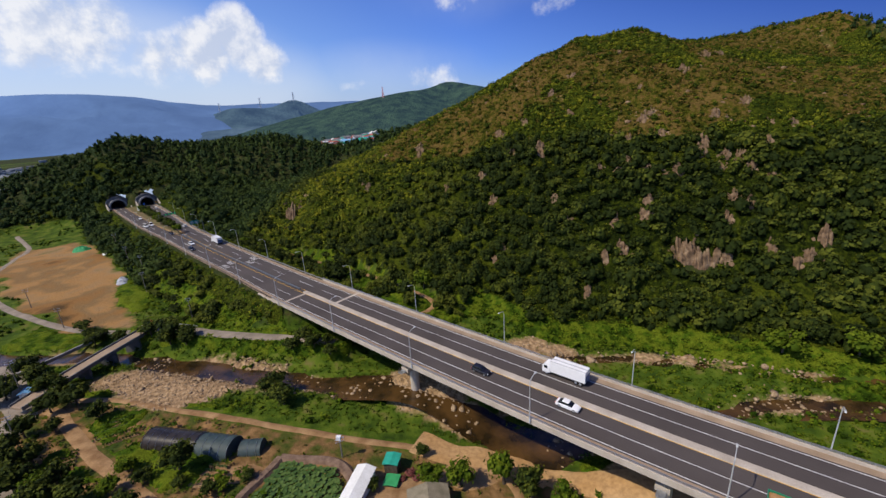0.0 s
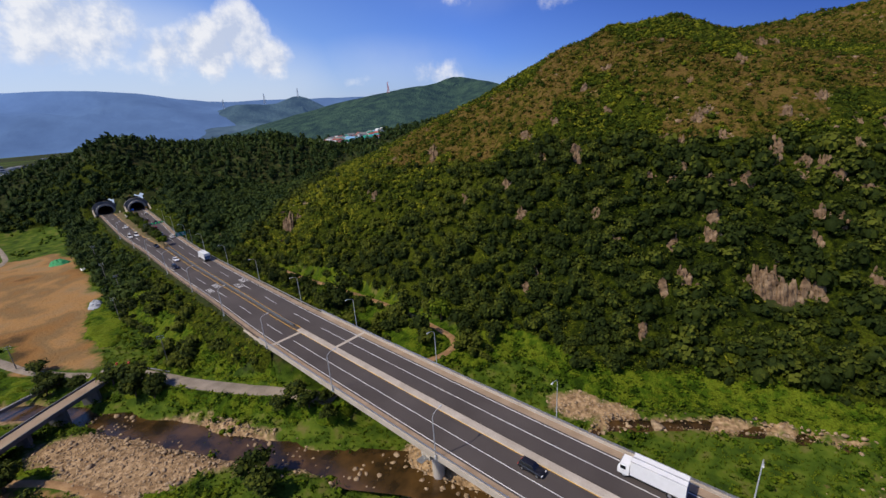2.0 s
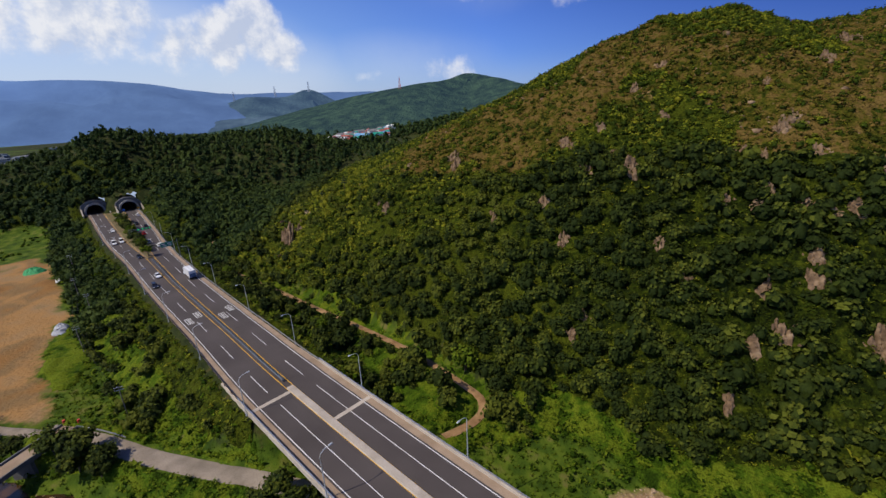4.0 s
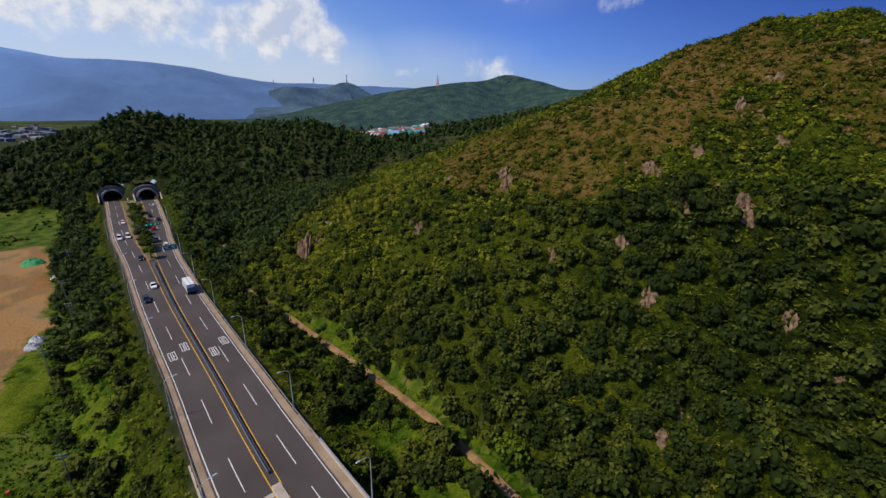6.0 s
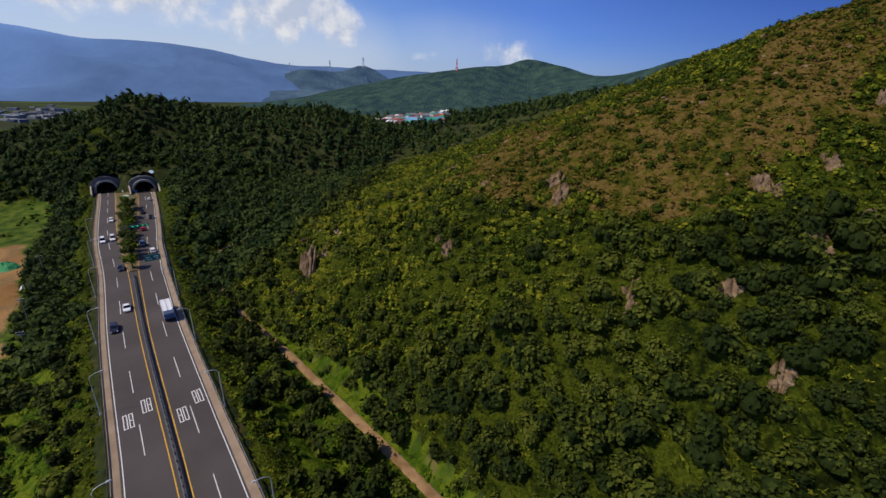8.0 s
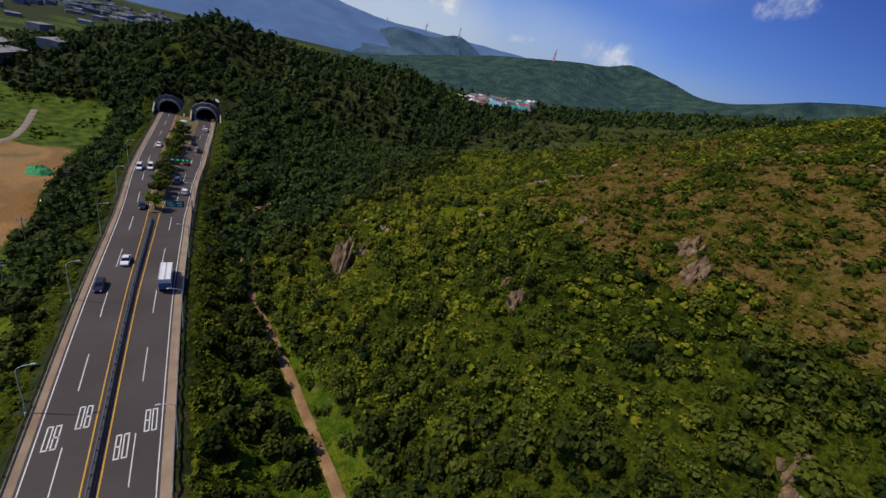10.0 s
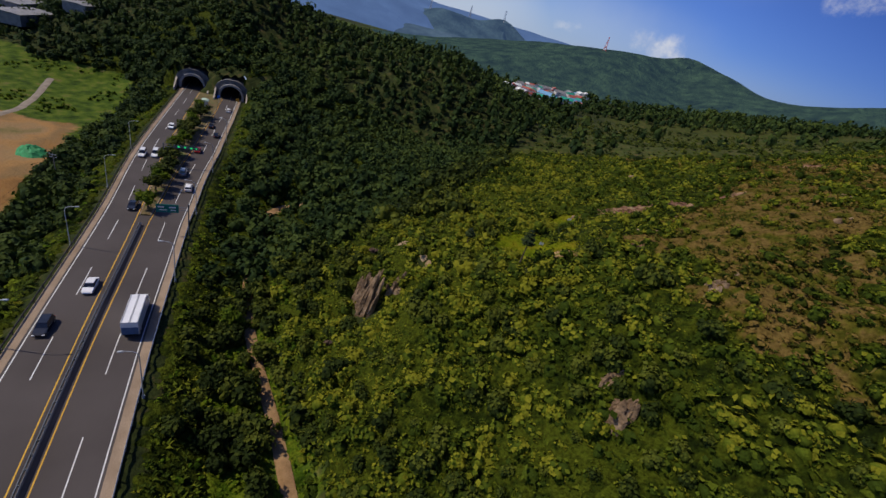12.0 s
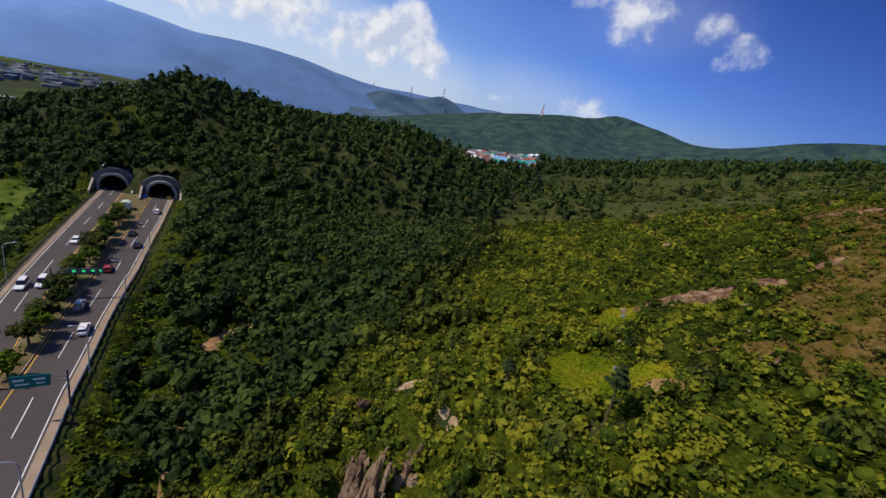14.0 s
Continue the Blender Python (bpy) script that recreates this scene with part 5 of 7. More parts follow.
def bare(x, y, c, tracks=1.0):
    out = np.maximum(-c["off"] - 9.2, c["off"] - MEDIAN[c["index"]] - 9.2)
    ok = np.where(c["index"] <= JOINT - 4, (out > 2) | (z_low(c)), out > 1.0) | (c["index"] > PORTAL + 4)
    return ~(ok & clear_of(x, y, [(a, w * tracks) for a, w in LANES]) & ~in_clearing(x, y) & ~near_rock(x, y) & (c["field"] < 0.3) & (c["gravel"] < 0.4))


def z_low(c):
    return c["index"] < JOINT - 16


LANES = [(VIADUCT_TRACK, 2.8), (PATH_HILL, 1.3), (BANK_ROAD, 2.4), (FIELD_TRACK, 2.3), (LANE_ROAD, 4.0), (FARM_TRACK, 2.3), (BANK_TRACK, 1.9)]


def wooded(x, y, z):
    c = cover(x, y, z)
    return (c["wood"] + c["dry"] > 0.45) & ((c["dry"] < 0.5) | green_top(x, y, z)) & ~bare(x, y, c)


def dry_top(x, y, z):
    c = cover(x, y, z)
    return (c["dry"] > 0.42) & ~green_top(x, y, z) & ~bare(x, y, c)


def meadowy(x, y, z):
    c = cover(x, y, z)
    return (c["wood"] + c["dry"] < 0.6) & ~bare(x, y, c) & (z > floor_level(x) - 1.1) & ((c["farm"] < 0.4) | (fbm(x, y, 13, 61) > 0.57)) & (inside(x, y, PLOT) < -1)


PLOT = [(-37.5, 71.3), (-24.4, 69.4), (-18.2, 57.1), (-26.1, 49.7), (-41.1, 55.3)]
thicket("thicket", -330, 260, 80, 350, 1.15, wooded, 1.9, 0.2, 1.3, SHADED_UNDERGROWTH, "tangled green undergrowth coloured dark as shade between the trees", 11)
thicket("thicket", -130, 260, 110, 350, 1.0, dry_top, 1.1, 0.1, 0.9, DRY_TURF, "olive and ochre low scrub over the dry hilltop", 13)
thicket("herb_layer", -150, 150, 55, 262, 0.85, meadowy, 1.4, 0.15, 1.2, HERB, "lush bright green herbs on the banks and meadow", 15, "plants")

# woods on the hill, beside the road and over the tunnels
x, y = jittered(-330, 260, 60, 350, 2.9)
z = ground(x, y)
c = cover(x, y, z)
side = (c["index"] > JOINT - 4) & (c["index"] < PORTAL + 1)
out = np.maximum(-c["off"] - 9.2, c["off"] - MEDIAN[c["index"]] - 9.2)
road_ok = np.where(c["index"] <= JOINT - 4, (out > 6), out > 3.4) | (c["index"] > PORTAL + 2) | ((z > 5) & (c["index"] > PORTAL - 12))
p = c["wood"] * 0.9 + c["dry"] * np.where(green_top(x, y, z), 0.8, 0.3)
_, pk, poff = line_distance(x, y, PATH_HILL)
shoulder_strip = (poff < 0) & (c["off"] > 0) & (pk > 8) & (pk < len(PATH_HILL) - 30)
p = np.where(shoulder_strip, np.where(pk > 112, 0.9, 0.5), p)
p = np.where((poff > 0) & (poff < 14) & (pk > 10) & (pk < len(PATH_HILL) - 12), np.maximum(p, 0.9), p)
p = np.where((out < 9) & side, p * 0.75, p)
left_strip = (c["off"] < -10.5) & (c["off"] > -27 - 5 * vnoise(x, y, 14, 88)) & (c["index"] > JOINT + 22) & (c["index"] < PORTAL - 4)
p = np.where(left_strip, 0.28 + 0.5 * smooth01((c["index"] - JOINT - 40) / 60), p)
p = np.where(c["gravel"] > 0.3, 0, p)
p = np.where(np.hypot(x + 13.8, y - 147) < 5.5, 0, p)
ok = (rng.random(len(x)) < p) & road_ok & clear_of(x, y, TRACKS) & ~in_clearing(x, y) & ~near_rock(x, y, 0.8) & (c["field"] < 0.2) & (c["farm"] < 0.3)
x, y, z, dry, out = x[ok], y[ok], z[ok], c["dry"][ok], out[ok]
big = rng.gamma(8, 0.36, len(x)) * (1 - 0.5 * dry) * np.where((out < 12) & side[ok], np.clip(0.45 + out * 0.06, 0.45, 1), 1)
# darker tint on the tunnel hill and the lower east slope
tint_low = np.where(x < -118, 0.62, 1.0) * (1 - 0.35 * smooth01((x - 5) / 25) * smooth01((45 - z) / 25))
spur_zone = np.hypot((x + 50) / 62, (y - 234) / 40) < 0.75 + 0.45 * rng.random(len(x))
big = np.minimum(big * np.where(spur_zone & (dry < 0.3), 0.72, 1.0), np.where(dry > 0.3, 2.1, np.where(spur_zone, 2.9, 4.2)))
hgt = big * rng.uniform(1.0, 1.65, len(x)) + 0.3
tint = np.clip(0.36 + 0.8 * (fbm(x, y, 30, 81) - 0.5) + rng.normal(0, 0.2, len(x)), 0, 1)
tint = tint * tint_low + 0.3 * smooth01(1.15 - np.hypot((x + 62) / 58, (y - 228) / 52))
dist = np.hypot(x + 45, y - 170)
m = dist < 92
spur = (dry > 0.3 + 0.2 * rng.random(len(x))) | (spur_zone & (rng.random(len(x)) < 0.6))
spur_near = spur & (np.hypot(x + 68, y - 228) < 62)
spur_far = spur & ~spur_near
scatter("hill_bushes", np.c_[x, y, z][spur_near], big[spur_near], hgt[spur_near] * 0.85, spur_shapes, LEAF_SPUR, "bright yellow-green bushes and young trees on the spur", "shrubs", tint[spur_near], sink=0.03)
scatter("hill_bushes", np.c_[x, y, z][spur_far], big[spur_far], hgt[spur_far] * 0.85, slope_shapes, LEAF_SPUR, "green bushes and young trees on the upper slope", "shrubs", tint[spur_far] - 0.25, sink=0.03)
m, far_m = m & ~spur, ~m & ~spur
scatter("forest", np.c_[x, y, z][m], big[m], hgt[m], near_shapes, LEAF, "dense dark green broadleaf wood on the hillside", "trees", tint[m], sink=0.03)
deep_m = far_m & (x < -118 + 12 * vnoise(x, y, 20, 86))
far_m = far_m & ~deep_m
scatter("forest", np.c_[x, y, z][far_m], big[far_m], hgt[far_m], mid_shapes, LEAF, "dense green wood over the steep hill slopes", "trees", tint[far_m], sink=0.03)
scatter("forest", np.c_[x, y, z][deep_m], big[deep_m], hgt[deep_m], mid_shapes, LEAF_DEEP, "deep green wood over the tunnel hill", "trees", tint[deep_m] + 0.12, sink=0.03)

# low scrub on the dry upper slope
x, y = jittered(-130, 250, 105, 340, 1.85)
z = ground(x, y)
c = cover(x, y, z)
zone = smooth01((1.1 - np.hypot((x + 50) / 62, (y - 234) / 42)) / 0.2)
ok = (rng.random(len(x)) < np.maximum(c["dry"] * (0.6 + 0.7 * vnoise(x, y, 10, 91)), zone)) & ~bare(x, y, c, 1.6)
x, y, z = x[ok], y[ok], z[ok]
big = np.clip(rng.gamma(4, 0.25, len(x)) * (0.8 + 0.6 * vnoise(x, y, 10, 93)), 0.3, 1.9)
tint = np.clip(0.45 + 0.9 * (fbm(x, y, 22, 95) - 0.5) + rng.normal(0, 0.2, len(x)), 0, 1)
green = green_top(x, y, z) | (c["dry"][ok] < 0.35)
scatter("scrub", np.c_[x, y, z][~green], big[~green], big[~green] * 0.85, small_shapes, LEAF_DRY, "olive and ochre scrub on the dry hilltop", "shrubs", tint[~green], sink=0.05)
scatter("scrub", np.c_[x, y, z][green], big[green] * 1.15, big[green] * 1.05, small_shapes, LEAF_SPUR, "green scrub among dry grass on the hilltop", "shrubs", tint[green], sink=0.05)

# loose leafy sprigs over the undergrowth and between the trees
x, y = jittered(-150, 150, 110, 330, 1.0)
z = ground(x, y)
c = cover(x, y, z)
ok = (c["wood"] + c["dry"] > 0.4) & ~bare(x, y, c) & (np.hypot(x + 20, y - 200) < 125) & (rng.random(len(x)) < np.where(c["dry"] > 0.4, 0.85, 0.6))
x, y, z = x[ok], y[ok], z[ok]
green = (c["dry"][ok] < 0.5) | green_top(x, y, z)
tint = np.clip(0.45 + 0.8 * (fbm(x, y, 16, 143) - 0.5) + rng.normal(0, 0.2, len(x)), 0, 1)
s = rng.gamma(6, 0.11, len(x))
scatter("sprigs", np.c_[x, y, z + 0.25][green], s[green], s[green] * 1.1, sprigs, LEAF_SPUR, "leafy green creepers and saplings over the undergrowth", "shrubs", tint[green] * 0.8)
scatter("dry_sprigs", np.c_[x, y, z + 0.1][~green], s[~green] * 0.9, s[~green] * 0.75, sprigs, LEAF_DRY, "dry ochre and olive tufts on the upper slope", "grass", tint[~green])

# woods further off
x, y = jittered(-520, -60, 346, 470, 5.3)
x4, y4 = jittered(-520, 420, 470, 800, 9.0)
x, y = np.r_[x, x4], np.r_[y, y4]
x2, y2 = jittered(255, 430, 60, 340, 8.5)
x3, y3 = jittered(-520, -325, 270, 346, 5.5)
x, y = np.r_[x, x2, x3], np.r_[y, y2, y3]
z = ground(x, y)
ok = (rng.random(len(x)) < np.where((x > -108 - 0.06 * (y - 330)) & (y < 640) & (x < 185), 0.10, 0.97) * smooth01((z + 8) / 6)) & ~(np.hypot((x + 188) / 58, (y - 735) / 100) < rng.uniform(0.75, 1.05, len(x))) & ~(np.hypot((x + 122) / 11, (y - 442) / 24) < 1)
x, y, z = x[ok], y[ok], z[ok]
big = np.clip(rng.gamma(12, 0.27, len(x)), 1.6, 4.4) * np.where(y > 470, 1.5, 1.0) * np.where(x > 250, 0.7, 1.0)
tint = np.clip(0.4 + 0.8 * (fbm(x, y, 60, 83) - 0.5) + rng.normal(0, 0.15, len(x)), 0, 1)
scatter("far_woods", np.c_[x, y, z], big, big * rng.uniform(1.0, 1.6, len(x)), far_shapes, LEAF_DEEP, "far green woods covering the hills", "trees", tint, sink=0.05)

# low green scrub over the plateau behind
x, y = jittered(-118, 262, 334, 600, 4.9)
z = ground(x, y)
ok = (x > -112 - 0.06 * (y - 330)) & (rng.random(len(x)) < 0.4 + 0.7 * fbm(x, y, 35, 87))
x, y, z = x[ok], y[ok], z[ok]
big = rng.gamma(4, 0.4, len(x))
tint = np.clip(0.45 + 0.9 * (fbm(x, y, 40, 89) - 0.5) + rng.normal(0, 0.15, len(x)), 0, 1)
scatter("plateau_scrub", np.c_[x, y, z], big, big * 0.8, small_shapes, LEAF, "green scrub over the far plateau", "shrubs", tint, sink=0.08)

# shrubs and creepers on the embankment, the banks and round the fields
x, y = jittered(-330, 150, 56, 330, 2.2)
z = ground(x, y)
c = cover(x, y, z)
out = np.maximum(-c["off"] - 9.2, c["off"] - MEDIAN[c["index"]] - 9.2)
emb = (out > 1.2) & (out < 22) & (c["index"] > JOINT - 12) & (c["index"] < PORTAL)
bank = (vnoise(x, y, 11, 101) > np.where(x > 5, 0.4, 0.56)) & (c["gravel"] < 0.25) & (z < floor_level(x) + 5)
p = np.where(emb, 0.85, 0) + np.where(bank, np.where((y > 125) | (x > 5), 0.6, 0.3), 0)
p = np.where(c["field"] > 0.25, 0, p)
p = np.where((c["farm"] > 0.3), p * 0.35, p)
ok = (rng.random(len(x)) < p) & clear_of(x, y, [(a, w + 0.5) for a, w in LANES]) & ((out > 1.2) | (c["index"] < JOINT - 14))
ok &= ~((c["index"] < JOINT - 8) & (out < 3)) & (np.hypot(x + 200, y - 200) > 0)
x, y, z = x[ok], y[ok], z[ok]
big = rng.uniform(0.7, 1.7, len(x))
tint = np.clip(0.5 + 0.9 * (fbm(x, y, 18, 103) - 0.5) + rng.normal(0, 0.2, len(x)), 0, 1)
scatter("undergrowth", np.c_[x, y, z], big, big * rng.uniform(0.6, 1.1, len(x)), small_shapes, HERB, "lush green undergrowth and creepers on banks", "shrubs", tint, sink=0.08)

# tall grass on the flood meadow
blade = []
for k in range(4):
    r = np.random.default_rng(500 + k)
    V, F, T = [], [], []
    for q in range(9):
        a, d, l = r.uniform(0, 6.28), r.uniform(0.0, 0.7), r.uniform(0.5, 1.0)
        bx, by, wx = math.cos(a) * d, math.sin(a) * d, r.uniform(0, 6.28)
        o = len(V)
        lean = r.normal(0, 0.25, 2)
        V += [(bx - 0.16 * math.cos(wx), by - 0.16 * math.sin(wx), 0), (bx + 0.16 * math.cos(wx), by + 0.16 * math.sin(wx), 0), (bx + lean[0], by + lean[1], l)]
        F.append((o, o + 1, o + 2))
        T += [0.0, 0.0, 0.3]
    blade.append((np.array(V), np.array(F), np.array(T)))
x, y = jittered(-150, 150, 56, 150, 1.25)
z = ground(x, y)
c = cover(x, y, z)
ok = (z < floor_level(x) + 4) & (c["gravel"] < 0.3) & (c["field"] < 0.2) & (rng.random(len(x)) < np.where(c["farm"] > 0.4, 0.12, 0.85)) & clear_of(x, y, TRACKS)
x, y, z = x[ok], y[ok], z[ok]
tint = np.clip(0.5 + 0.9 * (fbm(x, y, 14, 105) - 0.5) + rng.normal(0, 0.15, len(x)), 0, 1)
s = rng.uniform(0.5, 1.0, len(x))
scatter("meadow_grass", np.c_[x, y, z], s, s * 0.8, blade, HERB, "bright green tall grass on the flood meadow", "grass", tint)

x, y = jittered(-112, 130, 60, 136, 0.95)
z = ground(x, y)
c = cover(x, y, z)
ok = (c["wood"] + c["dry"] < 0.6) & (c["gravel"] < 0.35) & (c["field"] < 0.2) & (z > floor_level(x) - 1.4) & (rng.random(len(x)) < np.where(c["farm"] > 0.4, 0.25, 0.8)) & ~bare(x, y, c)
x, y, z = x[ok], y[ok], z[ok]
tint = np.clip(0.5 + 1.0 * (fbm(x, y, 9, 145) - 0.5) + rng.normal(0, 0.2, len(x)), 0, 1)
s = rng.gamma(6, 0.12, len(x))
scatter("meadow_herbs", np.c_[x, y, z + 0.35], s, s * 0.9, sprigs, HERB, "lush leafy herbs and creepers on the meadow", "plants", tint)

# ---- road furniture ----
def heading(i):
    t = LY[min(i + 1, len(LY) - 1)] - LY[max(i - 1, 0)]
    return math.degrees(math.atan2(t[1], t[0]))


def street_lamp():
    ob = thing("street_lamp", pose(0, 0, 0), "tall grey steel street lamp with a curved arm", "street lamp", "street lamps along the road")
    b = Build()
    b.tube((0, 0, -0.3), (0, 0, 0.35), 0.2, 0.2, 10)
    b.make("base", POLE, ob)
    b = Build()
    b.tube((0, 0, 0.3), (0, 0, 8.3), 0.11, 0.065, 8)
    b.make("pole", POLE, ob)
    b = Build()
    pts = [(0, 0, 8.25), (0.25, 0, 8.75), (0.8, 0, 9.05), (1.7, 0, 9.2)]
    for p, q in zip(pts, pts[1:]):
        b.tube(p, q, 0.055, 0.05, 6)
    b.make("arm", POLE, ob)
    b = Build()
    b.box((2.05, 0, 9.22), (0.75, 0.28, 0.14), 0, 0.7)
    b.make("lamp_head", POLE, ob)
    return ob


lamp = street_lamp()
first = True
for right, start in ((False, 281), (True, 299)):
    for k in range(-4, 9):
        i = start + k * 30
        if 4 < i < PORTAL - 14:
            across = (MEDIAN[i] + 9.35) if right else -9.35
            p = road_row(i, across)
            m = pose(p[0], p[1], 0.2 if i < JOINT else -0.3, 0, 0, heading(i) - 90 + (180 if right else 0))
            if first:
                lamp.matrix_basis, first = m, False
            else:
                copy_thing(lamp, m)


def sign_gantry(i, across, right, reach, w, h, zc, face, label, bars):
    p = road_row(i, across + (MEDIAN[i] if right else 0))
    ob = thing("overhead_sign", pose(p[0], p[1], 0, 0, 0, heading(i) - 90), label, "road sign")
    b = Build()
    b.tube((0, 0, -0.4), (0, 0, zc + h / 2 + 0.3), 0.17, 0.13, 10)
    b.make("post", STEEL_DARK, ob)
    for dz in (-0.35, 0.35):
        b = Build()
        b.tube((0, 0, zc + dz), (reach, 0, zc + dz), 0.07, 0.06, 8)
        b.make("arm", STEEL_DARK, ob)
    cxx = reach - math.copysign(w / 2, reach)
    b = Build()
    b.box((cxx, -0.14, zc), (w, 0.1, h))
    panel = b.make("panel", face, ob)
    for (u, v, bw, bh, m) in bars:
        b = Build()
        b.box((cxx + u * w, -0.2, zc + v * h), (bw * w, 0.02, bh * h))
        b.make("legend_bar", m, panel)
    return ob


sign_gantry(station(-148, 214), 9.4, True, -6.3, 4.4, 2.0, 6.4, SIGN_GREEN, "green direction sign on a cantilever post", [(-0.28, 0.15, 0.28, 0.16, SIGN_WHITE), (0.22, 0.15, 0.3, 0.16, SIGN_WHITE), (-0.2, -0.2, 0.34, 0.12, SIGN_WHITE), (0.25, -0.2, 0.22, 0.12, SIGN_WHITE)])
LED_GREEN = mat("green_led", [(0.02, 0.5, 0.1), (0.03, 0.6, 0.14)], 2, 2, 0.4)
lb = LED_GREEN.node_tree.nodes["Principled BSDF"]
lb.inputs["Emission Color"].default_value, lb.inputs["Emission Strength"].default_value = (0.03, 0.8, 0.2, 1), 0.7
sign_gantry(station(-181, 240), 1.6, False, 9.2, 6.6, 1.1, 6.2, STEEL_DARK, "dark lane-control sign with green arrows on a median post", [(-0.3, 0, 0.09, 0.42, LED_GREEN), (-0.05, 0, 0.09, 0.42, LED_GREEN), (0.2, 0, 0.09, 0.42, LED_GREEN), (0.4, 0, 0.06, 0.42, LED_GREEN)])
for off, face, nm in ((2.6, SIGN_BLUE, "small blue square road sign on a thin post"), (7.9, SIGN_YELLOW, "small amber square road sign on a thin post")):
    i = PORTAL - 22
    p = road_row(i, MEDIAN[i] + (off if off > 5 else -0.6))
    ob = thing("road_sign", pose(p[0], p[1], 0, 0, 0, heading(i) - 90), nm, "road sign")
    b = Build()
    b.tube((0, 0, -0.2), (0, 0, 3.6), 0.05, 0.05, 8)
    b.make("post", POLE, ob)
    b = Build()
    b.box((0, -0.08, 3.1), (1.3, 0.05, 1.3))
    b.make("panel", face, ob)

# kiosk in the median
i = station(-237, 291)
p = road_row(i, MEDIAN[i] * 0.5)
hut = thing("kiosk", pose(p[0], p[1], 0.3, 0, 0, heading(i)), "small white kiosk with a pale green arched roof", "kiosk")
b = Build()
b.box((0, 0, 1.1), (3.6, 2.4, 2.2))
b.make("walls", WALL_WHITE, hut)
b = Build()
arc = [(math.cos(w) * 1.6, 2.2 + math.sin(w) * 0.7) for w in np.linspace(0, math.pi, 9)]
b.add([(x, y, z) for x in (-2.0, 2.0) for y, z in arc], [(j, j + 1, 10 + j, 9 + j) for j in range(8)] + [tuple(range(9)), tuple(range(9, 18))])
b.make("roof", mat("pale_green_roof", [(0.42, 0.55, 0.42), (0.5, 0.62, 0.5)], 1, 4, 0.6), hut)
b = Build()
b.box((0, -1.22, 1.2), (1.2, 0.04, 1.0))
b.make("window", GLASS, hut)


# ---- vehicles ----
def loft(rows):
    """A closed body from cross sections: (y, half width, z low, z shoulder, z top)."""
    b = Build()
    vs = []
    for y, w, zl, zs, zt in rows:
        vs += [(-w * 0.88, y, zl), (-w, y, zl + 0.12), (-w, y, zs), (-w * 0.9, y, zt), (w * 0.9, y, zt), (w, y, zs), (w, y, zl + 0.12), (w * 0.88, y, zl)]
    n = len(rows)
    fs = [(8 * i + j, 8 * i + (j + 1) % 8, 8 * i + 8 + (j + 1) % 8, 8 * i + 8 + j) for i in range(n - 1) for j in range(8)]
    b.add(vs, fs + [tuple(range(8)), tuple(range(8 * n - 8, 8 * n))])
    return b


def wheels(ob, spots, r, w=0.22):
    for x, y in spots:
        b = Build()
        b.tube((x - w / 2, y, r), (x + w / 2, y, r), r, r, 14)
        tyre = b.make("wheel", TYRE, ob)
        b = Build()
        b.tube((x - w / 2 - 0.01, y, r), (x + w / 2 + 0.01, y, r), r * 0.6, r * 0.6, 10)
        b.make("rim", STEEL, tyre)


def car(paint, label, tall=1.44, long=4.6, van=False):
    ob = thing("car", pose(0, 0, 0), label, "car")
    h = long / 2
    body = loft([(-h, 0.70, 0.38, 0.62, 0.72), (-h + 0.15, 0.84, 0.25, 0.72, 0.92), (-h * 0.55, 0.9, 0.2, 0.78, 0.96), (0, 0.91, 0.2, 0.8, 0.96), (h * 0.42, 0.9, 0.2, 0.78, 0.92), (h - 0.35, 0.86, 0.22, 0.68, 0.8), (h, 0.68, 0.34, 0.56, 0.64)])
    body.make("body", paint, ob, smooth=False)
    y0, y1, y2, y3 = (-h + 0.25, -h + 0.45, h * 0.18, h * 0.42) if van else (-h * 0.78, -h * 0.42, h * 0.14, h * 0.46)
    b = Build()
    b.add([(-0.80, y0, 0.93), (0.80, y0, 0.93), (0.80, y3, 0.9), (-0.80, y3, 0.9), (-0.64, y1, tall - 0.05), (0.64, y1, tall - 0.05), (0.64, y2, tall - 0.05), (-0.64, y2, tall - 0.05)], [(3, 2, 1, 0), (4, 5, 6, 7), (0, 1, 5, 4), (1, 2, 6, 5), (2, 3, 7, 6), (3, 0, 4, 7)])
    b.make("windows", GLASS, ob, "dark tinted glass")
    b = Build()
    b.box((0, (y1 + y2) / 2, tall - 0.02), (1.3, (y2 - y1) + 0.06, 0.09), 0, 0.93)
    b.make("roof", paint, ob)
    wheels(ob, [(-0.8, -h * 0.6), (0.8, -h * 0.6), (-0.8, h * 0.62), (0.8, h * 0.62)], 0.32)
    for x in (-0.6, 0.6):
        b = Build()
        b.box((x, h - 0.06, 0.6), (0.34, 0.16, 0.14))
        b.make("headlight", SIGN_WHITE, ob)
        b = Build()
        b.box((x, -h + 0.05, 0.72), (0.34, 0.14, 0.14))
        b.make("tail_light", RED_PLASTIC, ob)
    return ob


